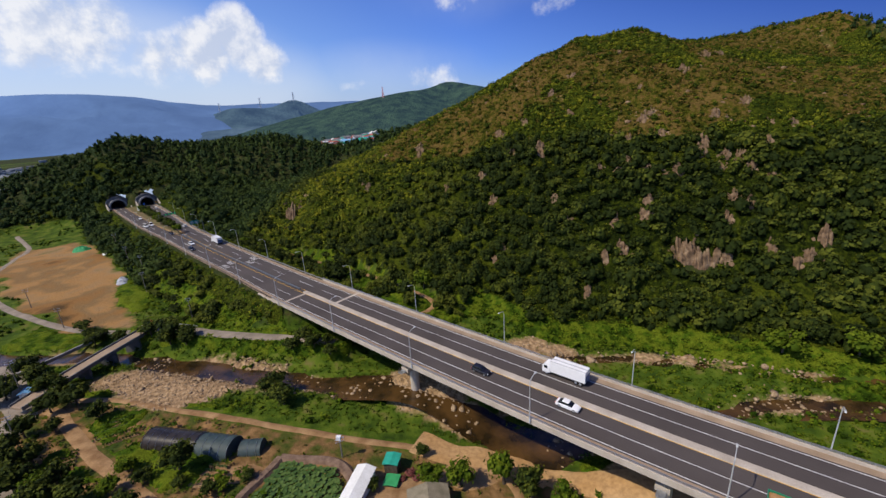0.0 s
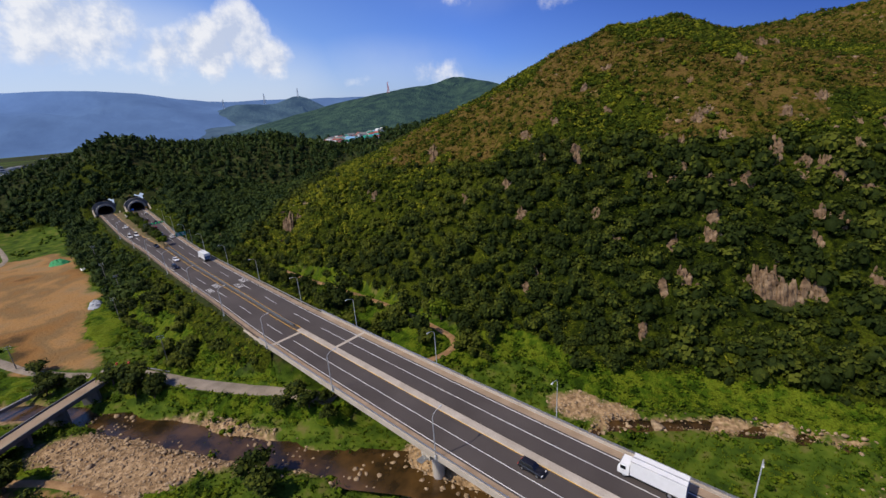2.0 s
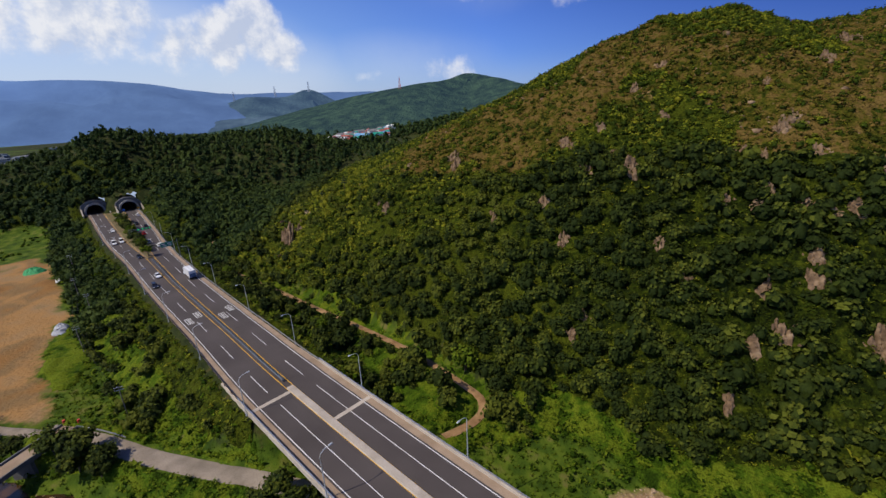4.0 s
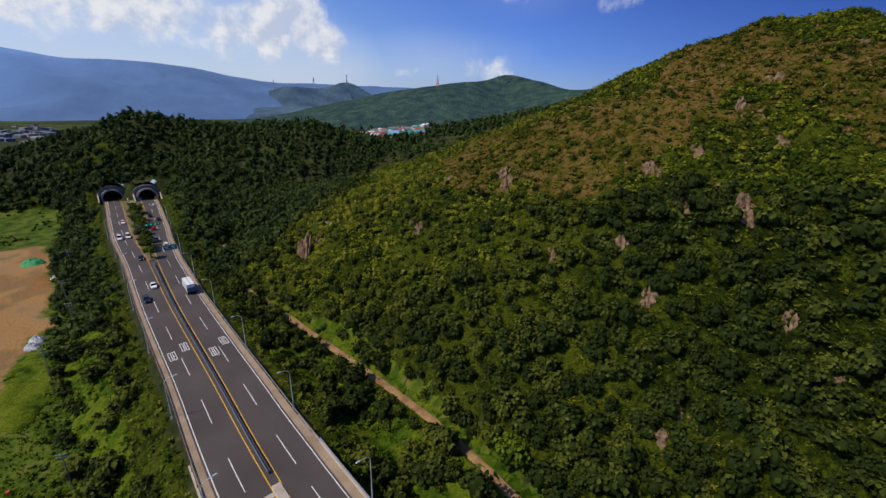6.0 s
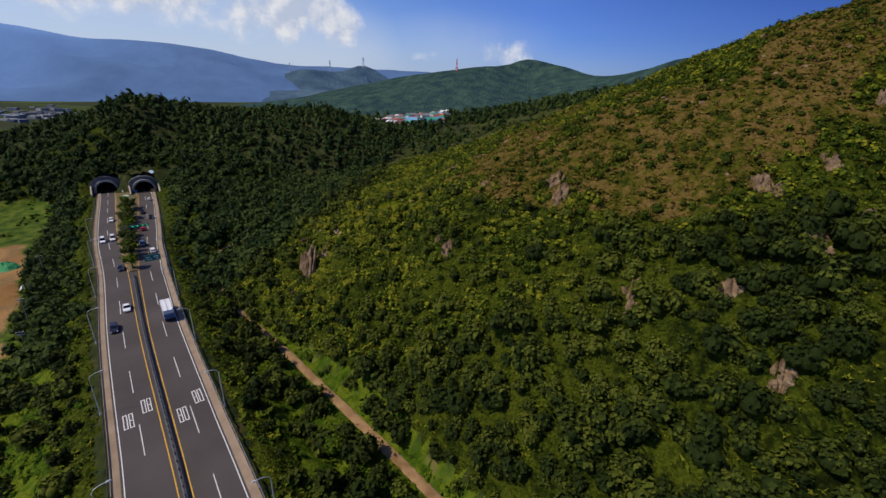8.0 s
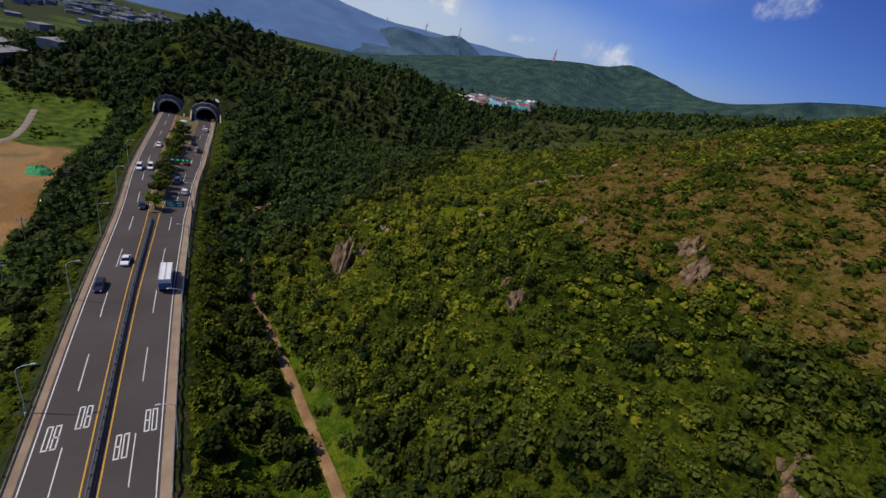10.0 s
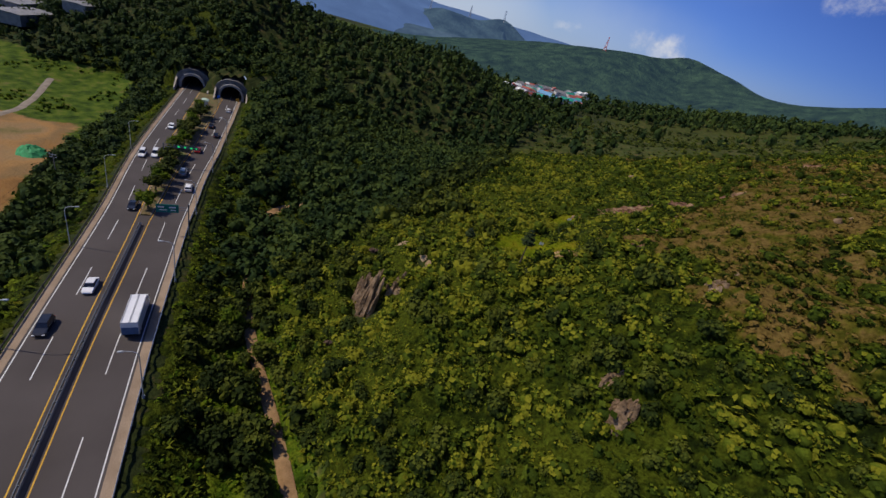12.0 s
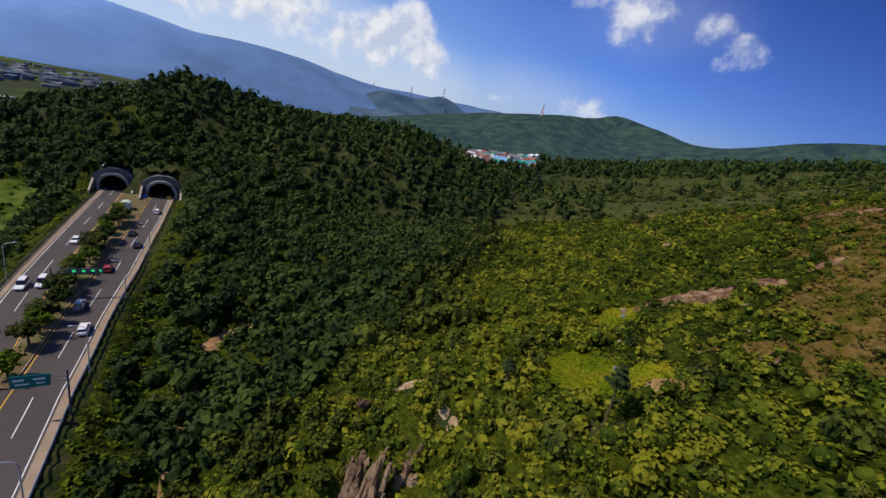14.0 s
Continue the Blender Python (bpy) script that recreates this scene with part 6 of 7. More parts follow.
def box_truck(label, rear=CAR_BLUE):
    ob = thing("box_truck", pose(0, 0, 0), label, "truck")
    b = Build()
    b.box((0, 0.3, 0.78), (2.0, 8.6, 0.3))
    b.make("chassis", TYRE, ob)
    loft([(3.35, 1.12, 0.5, 1.6, 2.35), (3.6, 1.15, 0.45, 1.6, 2.5), (4.7, 1.15, 0.45, 1.5, 2.45), (5.0, 1.1, 0.45, 1.3, 1.9), (5.1, 1.05, 0.5, 1.2, 1.5)]).make("cab", CAR_WHITE, ob)
    b = Build()
    b.add([(-1.0, 5.09, 1.42), (1.0, 5.09, 1.42), (0.96, 4.78, 2.3), (-0.96, 4.78, 2.3), (-1.0, 5.14, 1.42), (1.0, 5.14, 1.42), (0.96, 4.83, 2.3), (-0.96, 4.83, 2.3)], [(3, 2, 1, 0), (4, 5, 6, 7), (0, 1, 5, 4), (1, 2, 6, 5), (2, 3, 7, 6), (3, 0, 4, 7)])
    b.make("windscreen", GLASS, ob)
    for x in (-1.15, 1.15):
        b = Build()
        b.box((x, 4.25, 1.85), (0.06, 0.8, 0.6))
        b.make("side_window", GLASS, ob)
    b = Build()
    b.box((0, -0.6, 2.25), (2.4, 7.6, 2.5))
    cargo = b.make("cargo_box", CAR_WHITE, ob)
    b = Build()
    for x in (-1.1, 0, 1.1):
        b.box((x, -0.6, 3.53), (0.1 if x else 0.22, 7.62, 0.08))
    b.make("roof_rails", TARP_GREY, cargo, "grey roof seams")
    b = Build()
    b.box((0, -4.43, 1.75), (2.3, 0.06, 1.4))
    b.make("tail_lift", rear, cargo, "dark blue lower tail panel")
    wheels(ob, [(-0.95, 4.1), (0.95, 4.1), (-0.95, -2.4), (0.95, -2.4), (-0.95, -3.4), (0.95, -3.4)], 0.48, 0.32)
    return ob


def tipper(label):
    ob = thing("tipper_truck", pose(0, 0, 0), label, "truck")
    b = Build()
    b.box((0, 0, 0.7), (1.6, 5.2, 0.25))
    b.make("chassis", TYRE, ob)
    loft([(1.0, 0.9, 0.4, 1.3, 1.9), (1.2, 0.92, 0.4, 1.3, 2.0), (2.2, 0.92, 0.4, 1.2, 1.95), (2.6, 0.88, 0.4, 1.1, 1.3)]).make("cab", CAR_WHITE, ob)
    b = Build()
    b.box((0, 2.46, 1.6), (1.6, 0.1, 0.5))
    b.make("windscreen", GLASS, ob)
    b = Build()
    for c, s in (((0, -0.9, 0.95), (1.9, 3.4, 0.1)), ((-0.92, -0.9, 1.3), (0.08, 3.4, 0.8)), ((0.92, -0.9, 1.3), (0.08, 3.4, 0.8)), ((0, 0.78, 1.3), (1.9, 0.08, 0.8)), ((0, -2.58, 1.3), (1.9, 0.08, 0.8))):
        b.box(c, s)
    bed = b.make("cargo_bed", CAR_GREEN, ob)
    b = Build()
    b.box((0, -0.9, 1.5), (1.74, 3.2, 0.5), 0, 0.55)
    b.make("load", CARGO_SOIL, bed, "heaped orange soil")
    wheels(ob, [(-0.8, 1.8), (0.8, 1.8), (-0.8, -1.6), (0.8, -1.6)], 0.4, 0.26)
    return ob


def park(ob, x, y, lane, oncoming):
    """Sets a vehicle into its lane. lane: 0 next to the median, 1 outer."""
    i = station(x, y)
    across = (-1.75 - 3.45 * lane) if oncoming else MEDIAN[i] + 1.75 + 3.45 * lane
    p = road_row(i, across)
    ob.matrix_basis = pose(p[0], p[1], 0.02, 0, 0, heading(i) - 90 + (180 if oncoming else 0))
    return ob


park(box_truck("white box truck on the viaduct"), 22, 79, 1, False)
park(box_truck("white box truck with a dark blue tail"), -120.5, 196.5, 1, False)
park(tipper("small green tipper truck with an orange soil load"), 46, 50.6, 1, True)
park(car(CAR_BLACK, "black hatchback heading away from the tunnel", 1.52, 4.4, True), 5, 84, 0, True)
park(car(CAR_WHITE, "white sedan with dark windows"), 21, 71, 0, True)
park(car(CAR_WHITE, "white estate car in the outer lane", 1.48, 4.7, True), -163, 236, 1, False)
park(car(CAR_RED, "dark red hatchback following traffic", 1.48, 4.2, True), -186, 257, 0, False)
park(car(CAR_SILVER, "silver van in slow traffic", 1.8, 4.9, True), -171, 243, 0, False)
park(car(CAR_BLACK, "black sedan near the planted median"), -199, 271, 1, False)
park(car(CAR_BLACK, "black estate car in the outer lane", 1.5, 4.7, True), -126.5, 188, 1, True)
park(car(CAR_WHITE, "white sedan next to the median rail"), -133, 197.5, 0, True)
park(car(CAR_WHITE, "white minivan side by side with a van", 1.9, 5.0, True), -188, 241, 1, True)
park(car(CAR_WHITE, "white delivery van near the lane sign", 1.95, 5.0, True), -187.5, 244, 0, True)
park(car(CAR_WHITE, "white hatchback leaving the tunnel", 1.46, 4.2, True), -212, 261, 0, True)
park(car(CAR_BLACK, "black sedan in the middle of the approach"), -160, 219, 0, True)
park(car(CAR_WHITE, "white car just before the tunnel", 1.46, 4.3, True), -224, 300, 1, False)
park(car(CAR_BLACK, "dark car queueing before the lane sign"), -207, 279, 0, False)

# ---- single trees ----
big_crowns = [crown(600 + k, 420, 16, 0.085, flat=0.9, spread=0.5, lobe=0.3) for k in range(4)]
CROWN_MESHES = {}


def tree(x, y, r, h, leaf, label, shape=0, trunk=0.35, group="", z=None):
    z = height(x, y) if z is None else z
    ob = thing("tree", pose(x, y, z, 0, 0, (x * 37 + y * 53) % 360), label, "tree", group)
    b = Build()
    b.tube((0, 0, -0.4), (0, 0, h * 0.55), 0.045 * h, 0.025 * h, 7)
    for k in range(4):
        w = k * 1.7 + x
        b.tube((0, 0, h * (0.28 + 0.06 * k)), (math.cos(w) * r * 0.5, math.sin(w) * r * 0.5, h * (0.5 + 0.07 * k)), 0.018 * h, 0.008 * h, 5)
    b.make("trunk", WOOD, ob)
    key = (shape % 4, leaf.name, round(r, 1), round(h, 1), trunk)
    if key not in CROWN_MESHES:
        V, F, T = big_crowns[shape % 4]
        V = V * (r / np.abs(V[:, 0]).max(), r / np.abs(V[:, 1]).max(), h * (1 - trunk) / V[:, 2].max()) + (0, 0, h * trunk)
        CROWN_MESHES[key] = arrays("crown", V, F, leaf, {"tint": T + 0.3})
    c = new("crown", CROWN_MESHES[key])
    c.parent = ob
    return ob


def pine(x, y, h, label, r=1.9):
    ob = thing("pine_tree", pose(x, y, height(x, y)), label, "tree")
    b = Build()
    b.tube((0, 0, -0.3), (0.15, 0.1, h * 0.6), 0.16, 0.11, 7)
    b.tube((0.15, 0.1, h * 0.6), (0.1, 0.2, h), 0.11, 0.03, 7)
    b.make("trunk", WOOD, ob)
    for k, (u, rr) in enumerate(((0.62, 1.0), (0.74, 0.85), (0.86, 0.6), (0.96, 0.35))):
        V, F, T = crown(700 + k, 120, 7, 0.14, flat=0.28)
        V = V * (r * rr, r * rr, r * rr * 1.2) + (0.1, 0.15, h * u)
        c = new("bough", arrays("bough", V, F, PINE, {"tint": T + 0.3}))
        c.parent = ob
    return ob


pine(-67.5, 234.5, 8.0, "lone dark pine on the hilltop clearing", 2.2)
pine(-80, 240, 5.0, "small dark pine among hilltop scrub", 1.8)
for k, (x, y) in enumerate(((-156.5, 221.8), (-163, 228.5), (-170, 235.5), (-166.5, 232), (-178, 242), (-185, 248), (-190, 252), (-196, 258), (-203, 264.5), (-209, 268), (-217, 276), (-223, 281), (-228, 286), (-174, 238.5), (-181, 245), (-193, 255), (-199.5, 261), (-206, 266.5), (-213, 272), (-220, 278.5))):
    i = station(x, y)
    p = road_row(i, MEDIAN[i] * (0.5 if k < 3 else 0.42 + 0.2 * (k % 2)))
    tree(p[0], p[1], 2.9 + 0.4 * (k % 3), 5.2 + 0.5 * (k % 2), LEAF_LIGHT if k % 3 == 0 else LEAF, "small rounded tree planted on the median island", k, 0.28, "trees on the median", z=0.2)
for k, (x, y, r, h, lf, lab) in enumerate((
    (-13.8, 149.6, 4.0, 8.5, LEAF_LIGHT, "bright yellow-green tree beside the dirt path"),
    (-59, 170, 3.0, 6, LEAF_LIGHT, "light green tree below the embankment"),
    (-113.6, 211, 3.2, 5.5, LEAF_LIGHT, "yellow-green tree at the head of the path"),
    (84.9, 103.9, 5.5, 8.5, LEAF_LIGHT, "light green willow on the flood meadow"),
    (99.4, 98.7, 5.0, 8, LEAF_LIGHT, "light green willow by the stream"),
    (92.6, 105.8, 4.5, 8, LEAF, "green tree at the foot of the hill"),
    (-56, 67.2, 3.8, 7.5, LEAF, "round dark green tree beside the greenhouses"),
    (-6.1, 65.5, 3.1, 5.8, LEAF_LIGHT, "round light green orchard tree"),
    (-0.5, 66, 3.2, 5.8, LEAF_LIGHT, "round light green orchard tree by the shed"),
    (7.9, 67, 3.6, 8.5, LEAF_LIGHT, "tall green tree beside the viaduct"),
    (12.7, 63.6, 3.8, 7.5, LEAF, "broad green tree beside the viaduct"),
    (18.1, 60.8, 3.4, 6, LEAF_LIGHT, "low spreading tree under the viaduct"),
    (-43.9, 88.6, 3.6, 6, LEAF, "dark green tree on the stream bank"),
    (-45.7, 111.8, 3.8, 6, LEAF, "large dark green tree on the far bank"),
    (-49.4, 109.4, 3.2, 4.5, LEAF, "dark green tree on the far bank"),
    (-39.2, 110.8, 2.4, 3.4, LEAF, "green tree beside the viaduct piers"),
    (-92.4, 118.7, 4.8, 7.5, LEAF, "dark green tree at the river bridge"),
    (-85.8, 115.9, 3.6, 5.5, LEAF, "green tree beside the concrete lane"),
    (-107.9, 93, 4.2, 8, LEAF, "dark tree at the lane junction"),
    (-103.6, 91.6, 3.4, 6.5, LEAF, "dark green tree near the bridge end"),
    (-99.8, 77.6, 3.4, 6, LEAF, "green orchard tree beside the lane"),
    (-96.1, 72, 3.8, 7, LEAF, "dark green tree beside the lane"),
    (-91.4, 66.4, 4.2, 7.5, LEAF, "dense dark green tree by the farm track"),
    (-85.8, 62.7, 3.8, 6.5, LEAF, "dark green tree by the farm track"),
    (-80.2, 61.8, 3.2, 5, LEAF_LIGHT, "light green fruit tree by the farm track"),
    (-94.2, 79.5, 2.6, 4, LEAF, "small dark round tree at the junction"),
    (-67.2, 67.4, 2.6, 4, LEAF_LIGHT, "light green shrubby tree beside the track"),
    (-61.6, 64.6, 2.4, 3.6, LEAF, "green shrubby tree beside the track"),
    (-119.4, 119.6, 3.4, 4.5, LEAF, "green tree beside the pond"), (-124.1, 123.4, 3.4, 4.5, LEAF, "green tree beside the field track"), (-113.8, 123.4, 2.8, 4, LEAF, "green tree beside the field track"),
    (-117.6, 98.2, 3.4, 6, LEAF, "dark tree beside the pond"), (-124.1, 101.9, 4, 7, LEAF, "dark tree beside the pond"), (-119.4, 91.6, 3.6, 6, LEAF, "dark green tree across the lane"),
    (-8.4, 73.4, 1.8, 3.2, LEAF, "small green conifer behind the teal shed"), (-16.8, 64.1, 1.7, 2.8, LEAF, "green bush beside the white shed"),
    (-96.4, 68.5, 4, 7, LEAF, "dense dark green tree among the farm plots and banks"),
    (-89.5, 69.6, 3.6, 6, LEAF, "dense dark green tree among the farm plots and banks"),
    (-86, 62.6, 4.2, 7, LEAF, "dense dark green tree among the farm plots and banks"),
    (-78.7, 64.1, 3.4, 5.5, LEAF, "dense dark green tree among the farm plots and banks"),
    (-70.8, 59.6, 3.4, 5.5, LEAF, "dense dark green tree among the farm plots and banks"),
    (-66.6, 61.9, 2.6, 4, LEAF_LIGHT, "light green tree among the farm plots and banks"),
    (-60.2, 58.3, 2.8, 4.5, LEAF, "dense dark green tree among the farm plots and banks"),
    (-86.7, 58.1, 4, 7, LEAF, "dense dark green tree among the farm plots and banks"),
    (-77.4, 59.1, 3.6, 6, LEAF, "dense dark green tree among the farm plots and banks"),
    (-53.7, 63.9, 2.0, 2.6, LEAF, "dense dark green bush among the farm plots and banks"),
    (-47.4, 62.3, 2.2, 3, LEAF, "dense dark green bush among the farm plots and banks"),
    (-45.3, 63.5, 1.8, 2.4, LEAF_LIGHT, "light green bush among the farm plots and banks"),
    (-41.4, 65.7, 1.8, 2.4, LEAF, "dense dark green bush among the farm plots and banks"),
    (-97.6, 89, 4.8, 7, LEAF, "dense dark green tree among the farm plots and banks"),
    (-102, 86.3, 4.0, 6, LEAF, "dense dark green tree among the farm plots and banks"),
    (-87, 83.4, 3.4, 5, LEAF, "dense dark green tree among the farm plots and banks"),
    (-118.5, 99.7, 4, 6, LEAF, "dense dark green tree among the farm plots and banks"),
    (-122.6, 94.2, 4.5, 6, LEAF, "dense dark green tree among the farm plots and banks"),
    (-121.3, 88.1, 4.5, 7, LEAF, "dense dark green tree among the farm plots and banks"),
    (-99.8, 120, 4.5, 6.5, LEAF, "dense dark green tree among the farm plots and banks"),
    (-92.3, 117.6, 4.2, 6, LEAF, "dense dark green tree among the farm plots and banks"),
    (-85.8, 117, 3.6, 5, LEAF, "dense dark green tree among the farm plots and banks"),
    (-42.4, 108.7, 3.4, 5, LEAF, "dense dark green tree among the farm plots and banks"),
    (-37.1, 106.5, 2.6, 3.6, LEAF, "dense dark green tree among the farm plots and banks"),
    (-132.3, 130.2, 3.5, 4, LEAF, "dense dark green tree among the farm plots and banks"),
    (-120.4, 124.1, 3.4, 4, LEAF, "dense dark green tree among the farm plots and banks"),
    (-113.3, 122.1, 3.2, 4, LEAF, "dense dark green tree among the farm plots and banks"),
    (-47.9, 92.5, 4.6, 6.5, LEAF, "dense dark green tree among the farm plots and banks"),
)):
    tree(x, y, r, h, lf, lab, k, 0.2)
for x, y, r in ((-10.3, 68.5, 1.6), (-11.7, 67, 1.2), (-9, 67.2, 1.3)):
    V, F, T = bush_shapes[2]
    o = new("flowering_shrub", arrays("flowering_shrub", V * (r, r, r * 0.9), F, LEAF_RED, {"tint": T + 0.4}))
    o.location = (x, y, height(x, y) - 0.1)
    tagged(o, "reddish flowering shrub beside the shed", "shrub", "red shrubs by the shed")
for x, y, r in ((-99, 236, 2.2), (-92, 214.5, 1.8), (-118, 262, 1.8)):
    V, F, T = crown(820, 150, 6, 0.1, lobe=0.22)
    o = new("dead_bush", arrays("dead_bush", V * (r, r, r * 1.3), F, DEAD, {"tint": T + 0.3}))
    o.location = (x, y, height(x, y) + 1.0)
    tagged(o, "withered reddish-brown bush on the slope", "shrub", "withered bushes")


# ---- rocks ----
def outcrop(x, y, w, h, seed, label):
    """A cluster of steep broken slabs that lean into the slope."""
    r = np.random.default_rng(seed)
    z = height(x, y)
    gx0 = (height(x + 3, y) - height(x - 3, y)) / 6
    gy0 = (height(x, y + 3) - height(x, y - 3)) / 6
    up = Vector((-gx0, -gy0, 1)).normalized()
    side = Vector((up.y, -up.x, 0))
    side = side.normalized() if side.length > 0.05 else Vector((1, 0, 0))
    into = side.cross(Vector((0, 0, 1)))
    if into.dot(Vector((up.x, up.y, 0))) > 0:
        into = -into
    ob = thing("rock_outcrop", pose(x, y, z), label, "rock", "rock outcrops on the hill")
    for k in range(int(7 + w * 1.8)):
        u = r.normal(0, 0.26) * w
        hh = h * r.uniform(0.3, 0.85) * max(0.35, 1 - abs(u) / w)
        c = side * u + into * r.uniform(-1.6, 1.2)
        c.z = height(x + c.x, y + c.y) - z - 0.5
        n = int(r.integers(5, 8))
        ra, rb2 = r.uniform(0.3, 1.0), r.uniform(0.35, 0.8)
        tw = r.normal(0, 0.35)
        ring = []
        for lev, s in ((0, 1.3), (0.25, 1.1), (0.55, 1.0), (0.82, 0.8), (1.0, 0.42)):
            for j in range(n):
                a = 2 * math.pi * j / n + r.uniform(-0.3, 0.3)
                q = side * (math.cos(a + tw) * ra * s * r.uniform(0.7, 1.2)) + into * (math.sin(a + tw) * rb2 * s * r.uniform(0.7, 1.2))
                ring.append(c + q + into * lev * hh * 0.25 + Vector((0, 0, lev * (hh + 0.5) + r.uniform(-0.3, 0.3))))
        b = Build()
        b.add(ring, [(l * n + j, l * n + (j + 1) % n, l * n + n + (j + 1) % n, l * n + n + j) for l in range(4) for j in range(n)] + [tuple(range(4 * n, 5 * n))])
        b.make("slab", ROCK, ob)
    return ob


for k, (x, y, w, h) in enumerate(ROCKS):
    outcrop(x, y, w, h * 1.1, 900 + k, "jagged pale brown rock outcrop on the wooded slope" if k != 21 else "tall grey rock pinnacle on the hill spur")

pebble = []
for k in range(5):
    r = np.random.default_rng(960 + k)
    pebble.append((ICO * r.uniform(0.65, 1.25, (12, 1)) * (1, 0.8, 0.6), np.array(ICO_F), np.zeros(12)))
x, y = jittered(-115, 130, 70, 125, 0.68)
z = ground(x, y)
c = cover(x, y, z)
ok = (c["gravel"] > 0.4) & (z > floor_level(x) - 5.5) & (rng.random(len(x)) < 0.9)
s = rng.gamma(1.6, 0.1, len(x)) + 0.08
scatter("river_stones", np.c_[x, y, z][ok], s[ok], s[ok], pebble, STONES, "pale boulders and cobbles in the stream bed", "stones", np.zeros(ok.sum()), sink=-0.1)
# stones standing out of the shallow water
Vs = []
for line, count, wide in ((STREAM, 900, 2.6), (STREAM2, 420, 1.7)):
    k = rng.integers(0, len(line), count)
    side = rng.normal(0, wide, count)
    bed_z = ground(line[:, 0], line[:, 1])
    level = np.convolve(np.pad(bed_z, 8, mode="edge"), np.ones(17) / 17, mode="valid") + 1.1 + 0.45 * smooth01((line[:, 0] - 5) / 15)
    q = line[k, :2] + normals(line)[k] * side[:, None]
    Vs.append(np.c_[q, np.maximum(level[k], ground(q[:, 0], q[:, 1]))])
Vs = np.vstack(Vs)
Vs = Vs[(vnoise(Vs[:, 0], Vs[:, 1], 9, 47) > 0.42) & (Vs[:, 0] > -100) & (Vs[:, 0] < 140)]
s = rng.gamma(2.0, 0.15, len(Vs)) + 0.12
scatter("water_stones", Vs, s, s, pebble, STONES, "wet boulders standing in the shallow stream", "stones", np.zeros(len(Vs)))
x, y = jittered(-110, 240, 125, 345, 2.7)
z = ground(x, y)
c = cover(x, y, z)
ok = (c["dry"] > 0.5) & (fbm(x, y, 16, 111) > 0.53) & (rng.random(len(x)) < 0.6)
s = rng.gamma(2.0, 0.2, len(x)) + 0.2
scatter("hill_stones", np.c_[x, y, z][ok], s[ok], s[ok] * 1.3, pebble, ROCK, "weathered stones breaking through the dry slope", "stones", np.zeros(ok.sum()))


def patch(name, x, y, rx, ry, turn, material, label, lift=0.1):
    n, rings = 28, 4
    vs = [(x, y)]
    for k in range(1, rings + 1):
        for j in range(n):
            a = 2 * math.pi * j / n
            q = k / rings * (0.8 + 0.45 * vnoise(math.cos(a) * 3 + x, math.sin(a) * 3 + y, 1.5, 120))
            u, v = math.cos(a) * rx * q, math.sin(a) * ry * q
            vs.append((x + u * math.cos(turn) - v * math.sin(turn), y + u * math.sin(turn) + v * math.cos(turn)))
    vs = np.array(vs)
    z = ground(vs[:, 0], vs[:, 1]) + lift
    z[-n:] -= 0.25
    b = Build()
    fs = [(0, 1 + j, 1 + (j + 1) % n) for j in range(n)]
    for k in range(rings - 1):
        for j in range(n):
            fs.append((1 + k * n + j, 1 + k * n + n + j, 1 + k * n + n + (j + 1) % n, 1 + k * n + (j + 1) % n))
    b.add(np.c_[vs, z], fs)
    return tagged(b.make(name, material, smooth=True), label, "ground", kind="structure")


LAWN = mat("mown_grass", [(0.085, 0.125, 0.004), (0.15, 0.175, 0.006), (0.23, 0.19, 0.012)], 0.2, 9, 0.95, 0.15, 2.5, spec=0.05)
patch("grass_clearing", -70.5, 245, 6.0, 6.6, 0.1, LAWN, "mown yellow-green grass clearing on the spur", 0.22)
patch("grass_clearing", -64.5, 243.6, 4.6, 3.4, -0.2, LAWN, "mown grass beside the lone pine", 0.26)
patch("grass_clearing", -65.2, 265, 4, 4.5, 0.3, LAWN, "small bright grass clearing on the slope", 0.22)
patch("bare_patch", -61.5, 241.5, 2.6, 1.5, 0.2, DIRT, "bare pale earth at the edge of the clearing", 0.34)
PALE_EARTH = mat("pale_sandy_earth", [(0.20, 0.125, 0.06), (0.33, 0.23, 0.125), (0.44, 0.34, 0.21)], 0.5, 9, 0.95, 0.1, 3)
patch("bare_patch", -93.2, 239.8, 2.9, 0.9, 0.05, PALE_EARTH, "bare pale earth ledge on the spur", 0.35)
patch("bare_patch", -87, 236, 1.7, 0.8, 2.3, PALE_EARTH, "eroded bare earth on the spur", 0.3)
patch("bare_patch", -84.6, 233.8, 1.5, 0.7, 2.0, PALE_EARTH, "eroded gully of bare earth on the spur", 0.3)
RED_EARTH = mat("reddish_scree", [(0.09, 0.045, 0.030), (0.20, 0.11, 0.068), (0.36, 0.24, 0.14)], 0.7, 10, 0.95, 0.5, 1.2, spec=0.05)
patch("scree", -54.5, 266, 8.5, 4.2, 0.25, RED_EARTH, "reddish bare scree on the dry slope", 0.3)
patch("scree", -45, 268.5, 5.0, 2.4, 0.4, RED_EARTH, "pale reddish scree running up the dry slope", 0.3)
patch("field_strip", -122, 442, 9, 22, 0.1, LAWN, "narrow bright green field between the woods", 0.5)
patch("scree", -16, 316, 9, 2.2, 0.2, RED_EARTH, "pale scree band on the plateau", 0.3)
patch("scree", -36, 273, 4, 1.2, 0.5, RED_EARTH, "pale scree on the plateau", 0.3)
patch("scree", -50, 246, 3, 1.0, 0.5, RED_EARTH, "pale scree on the dry slope", 0.3)
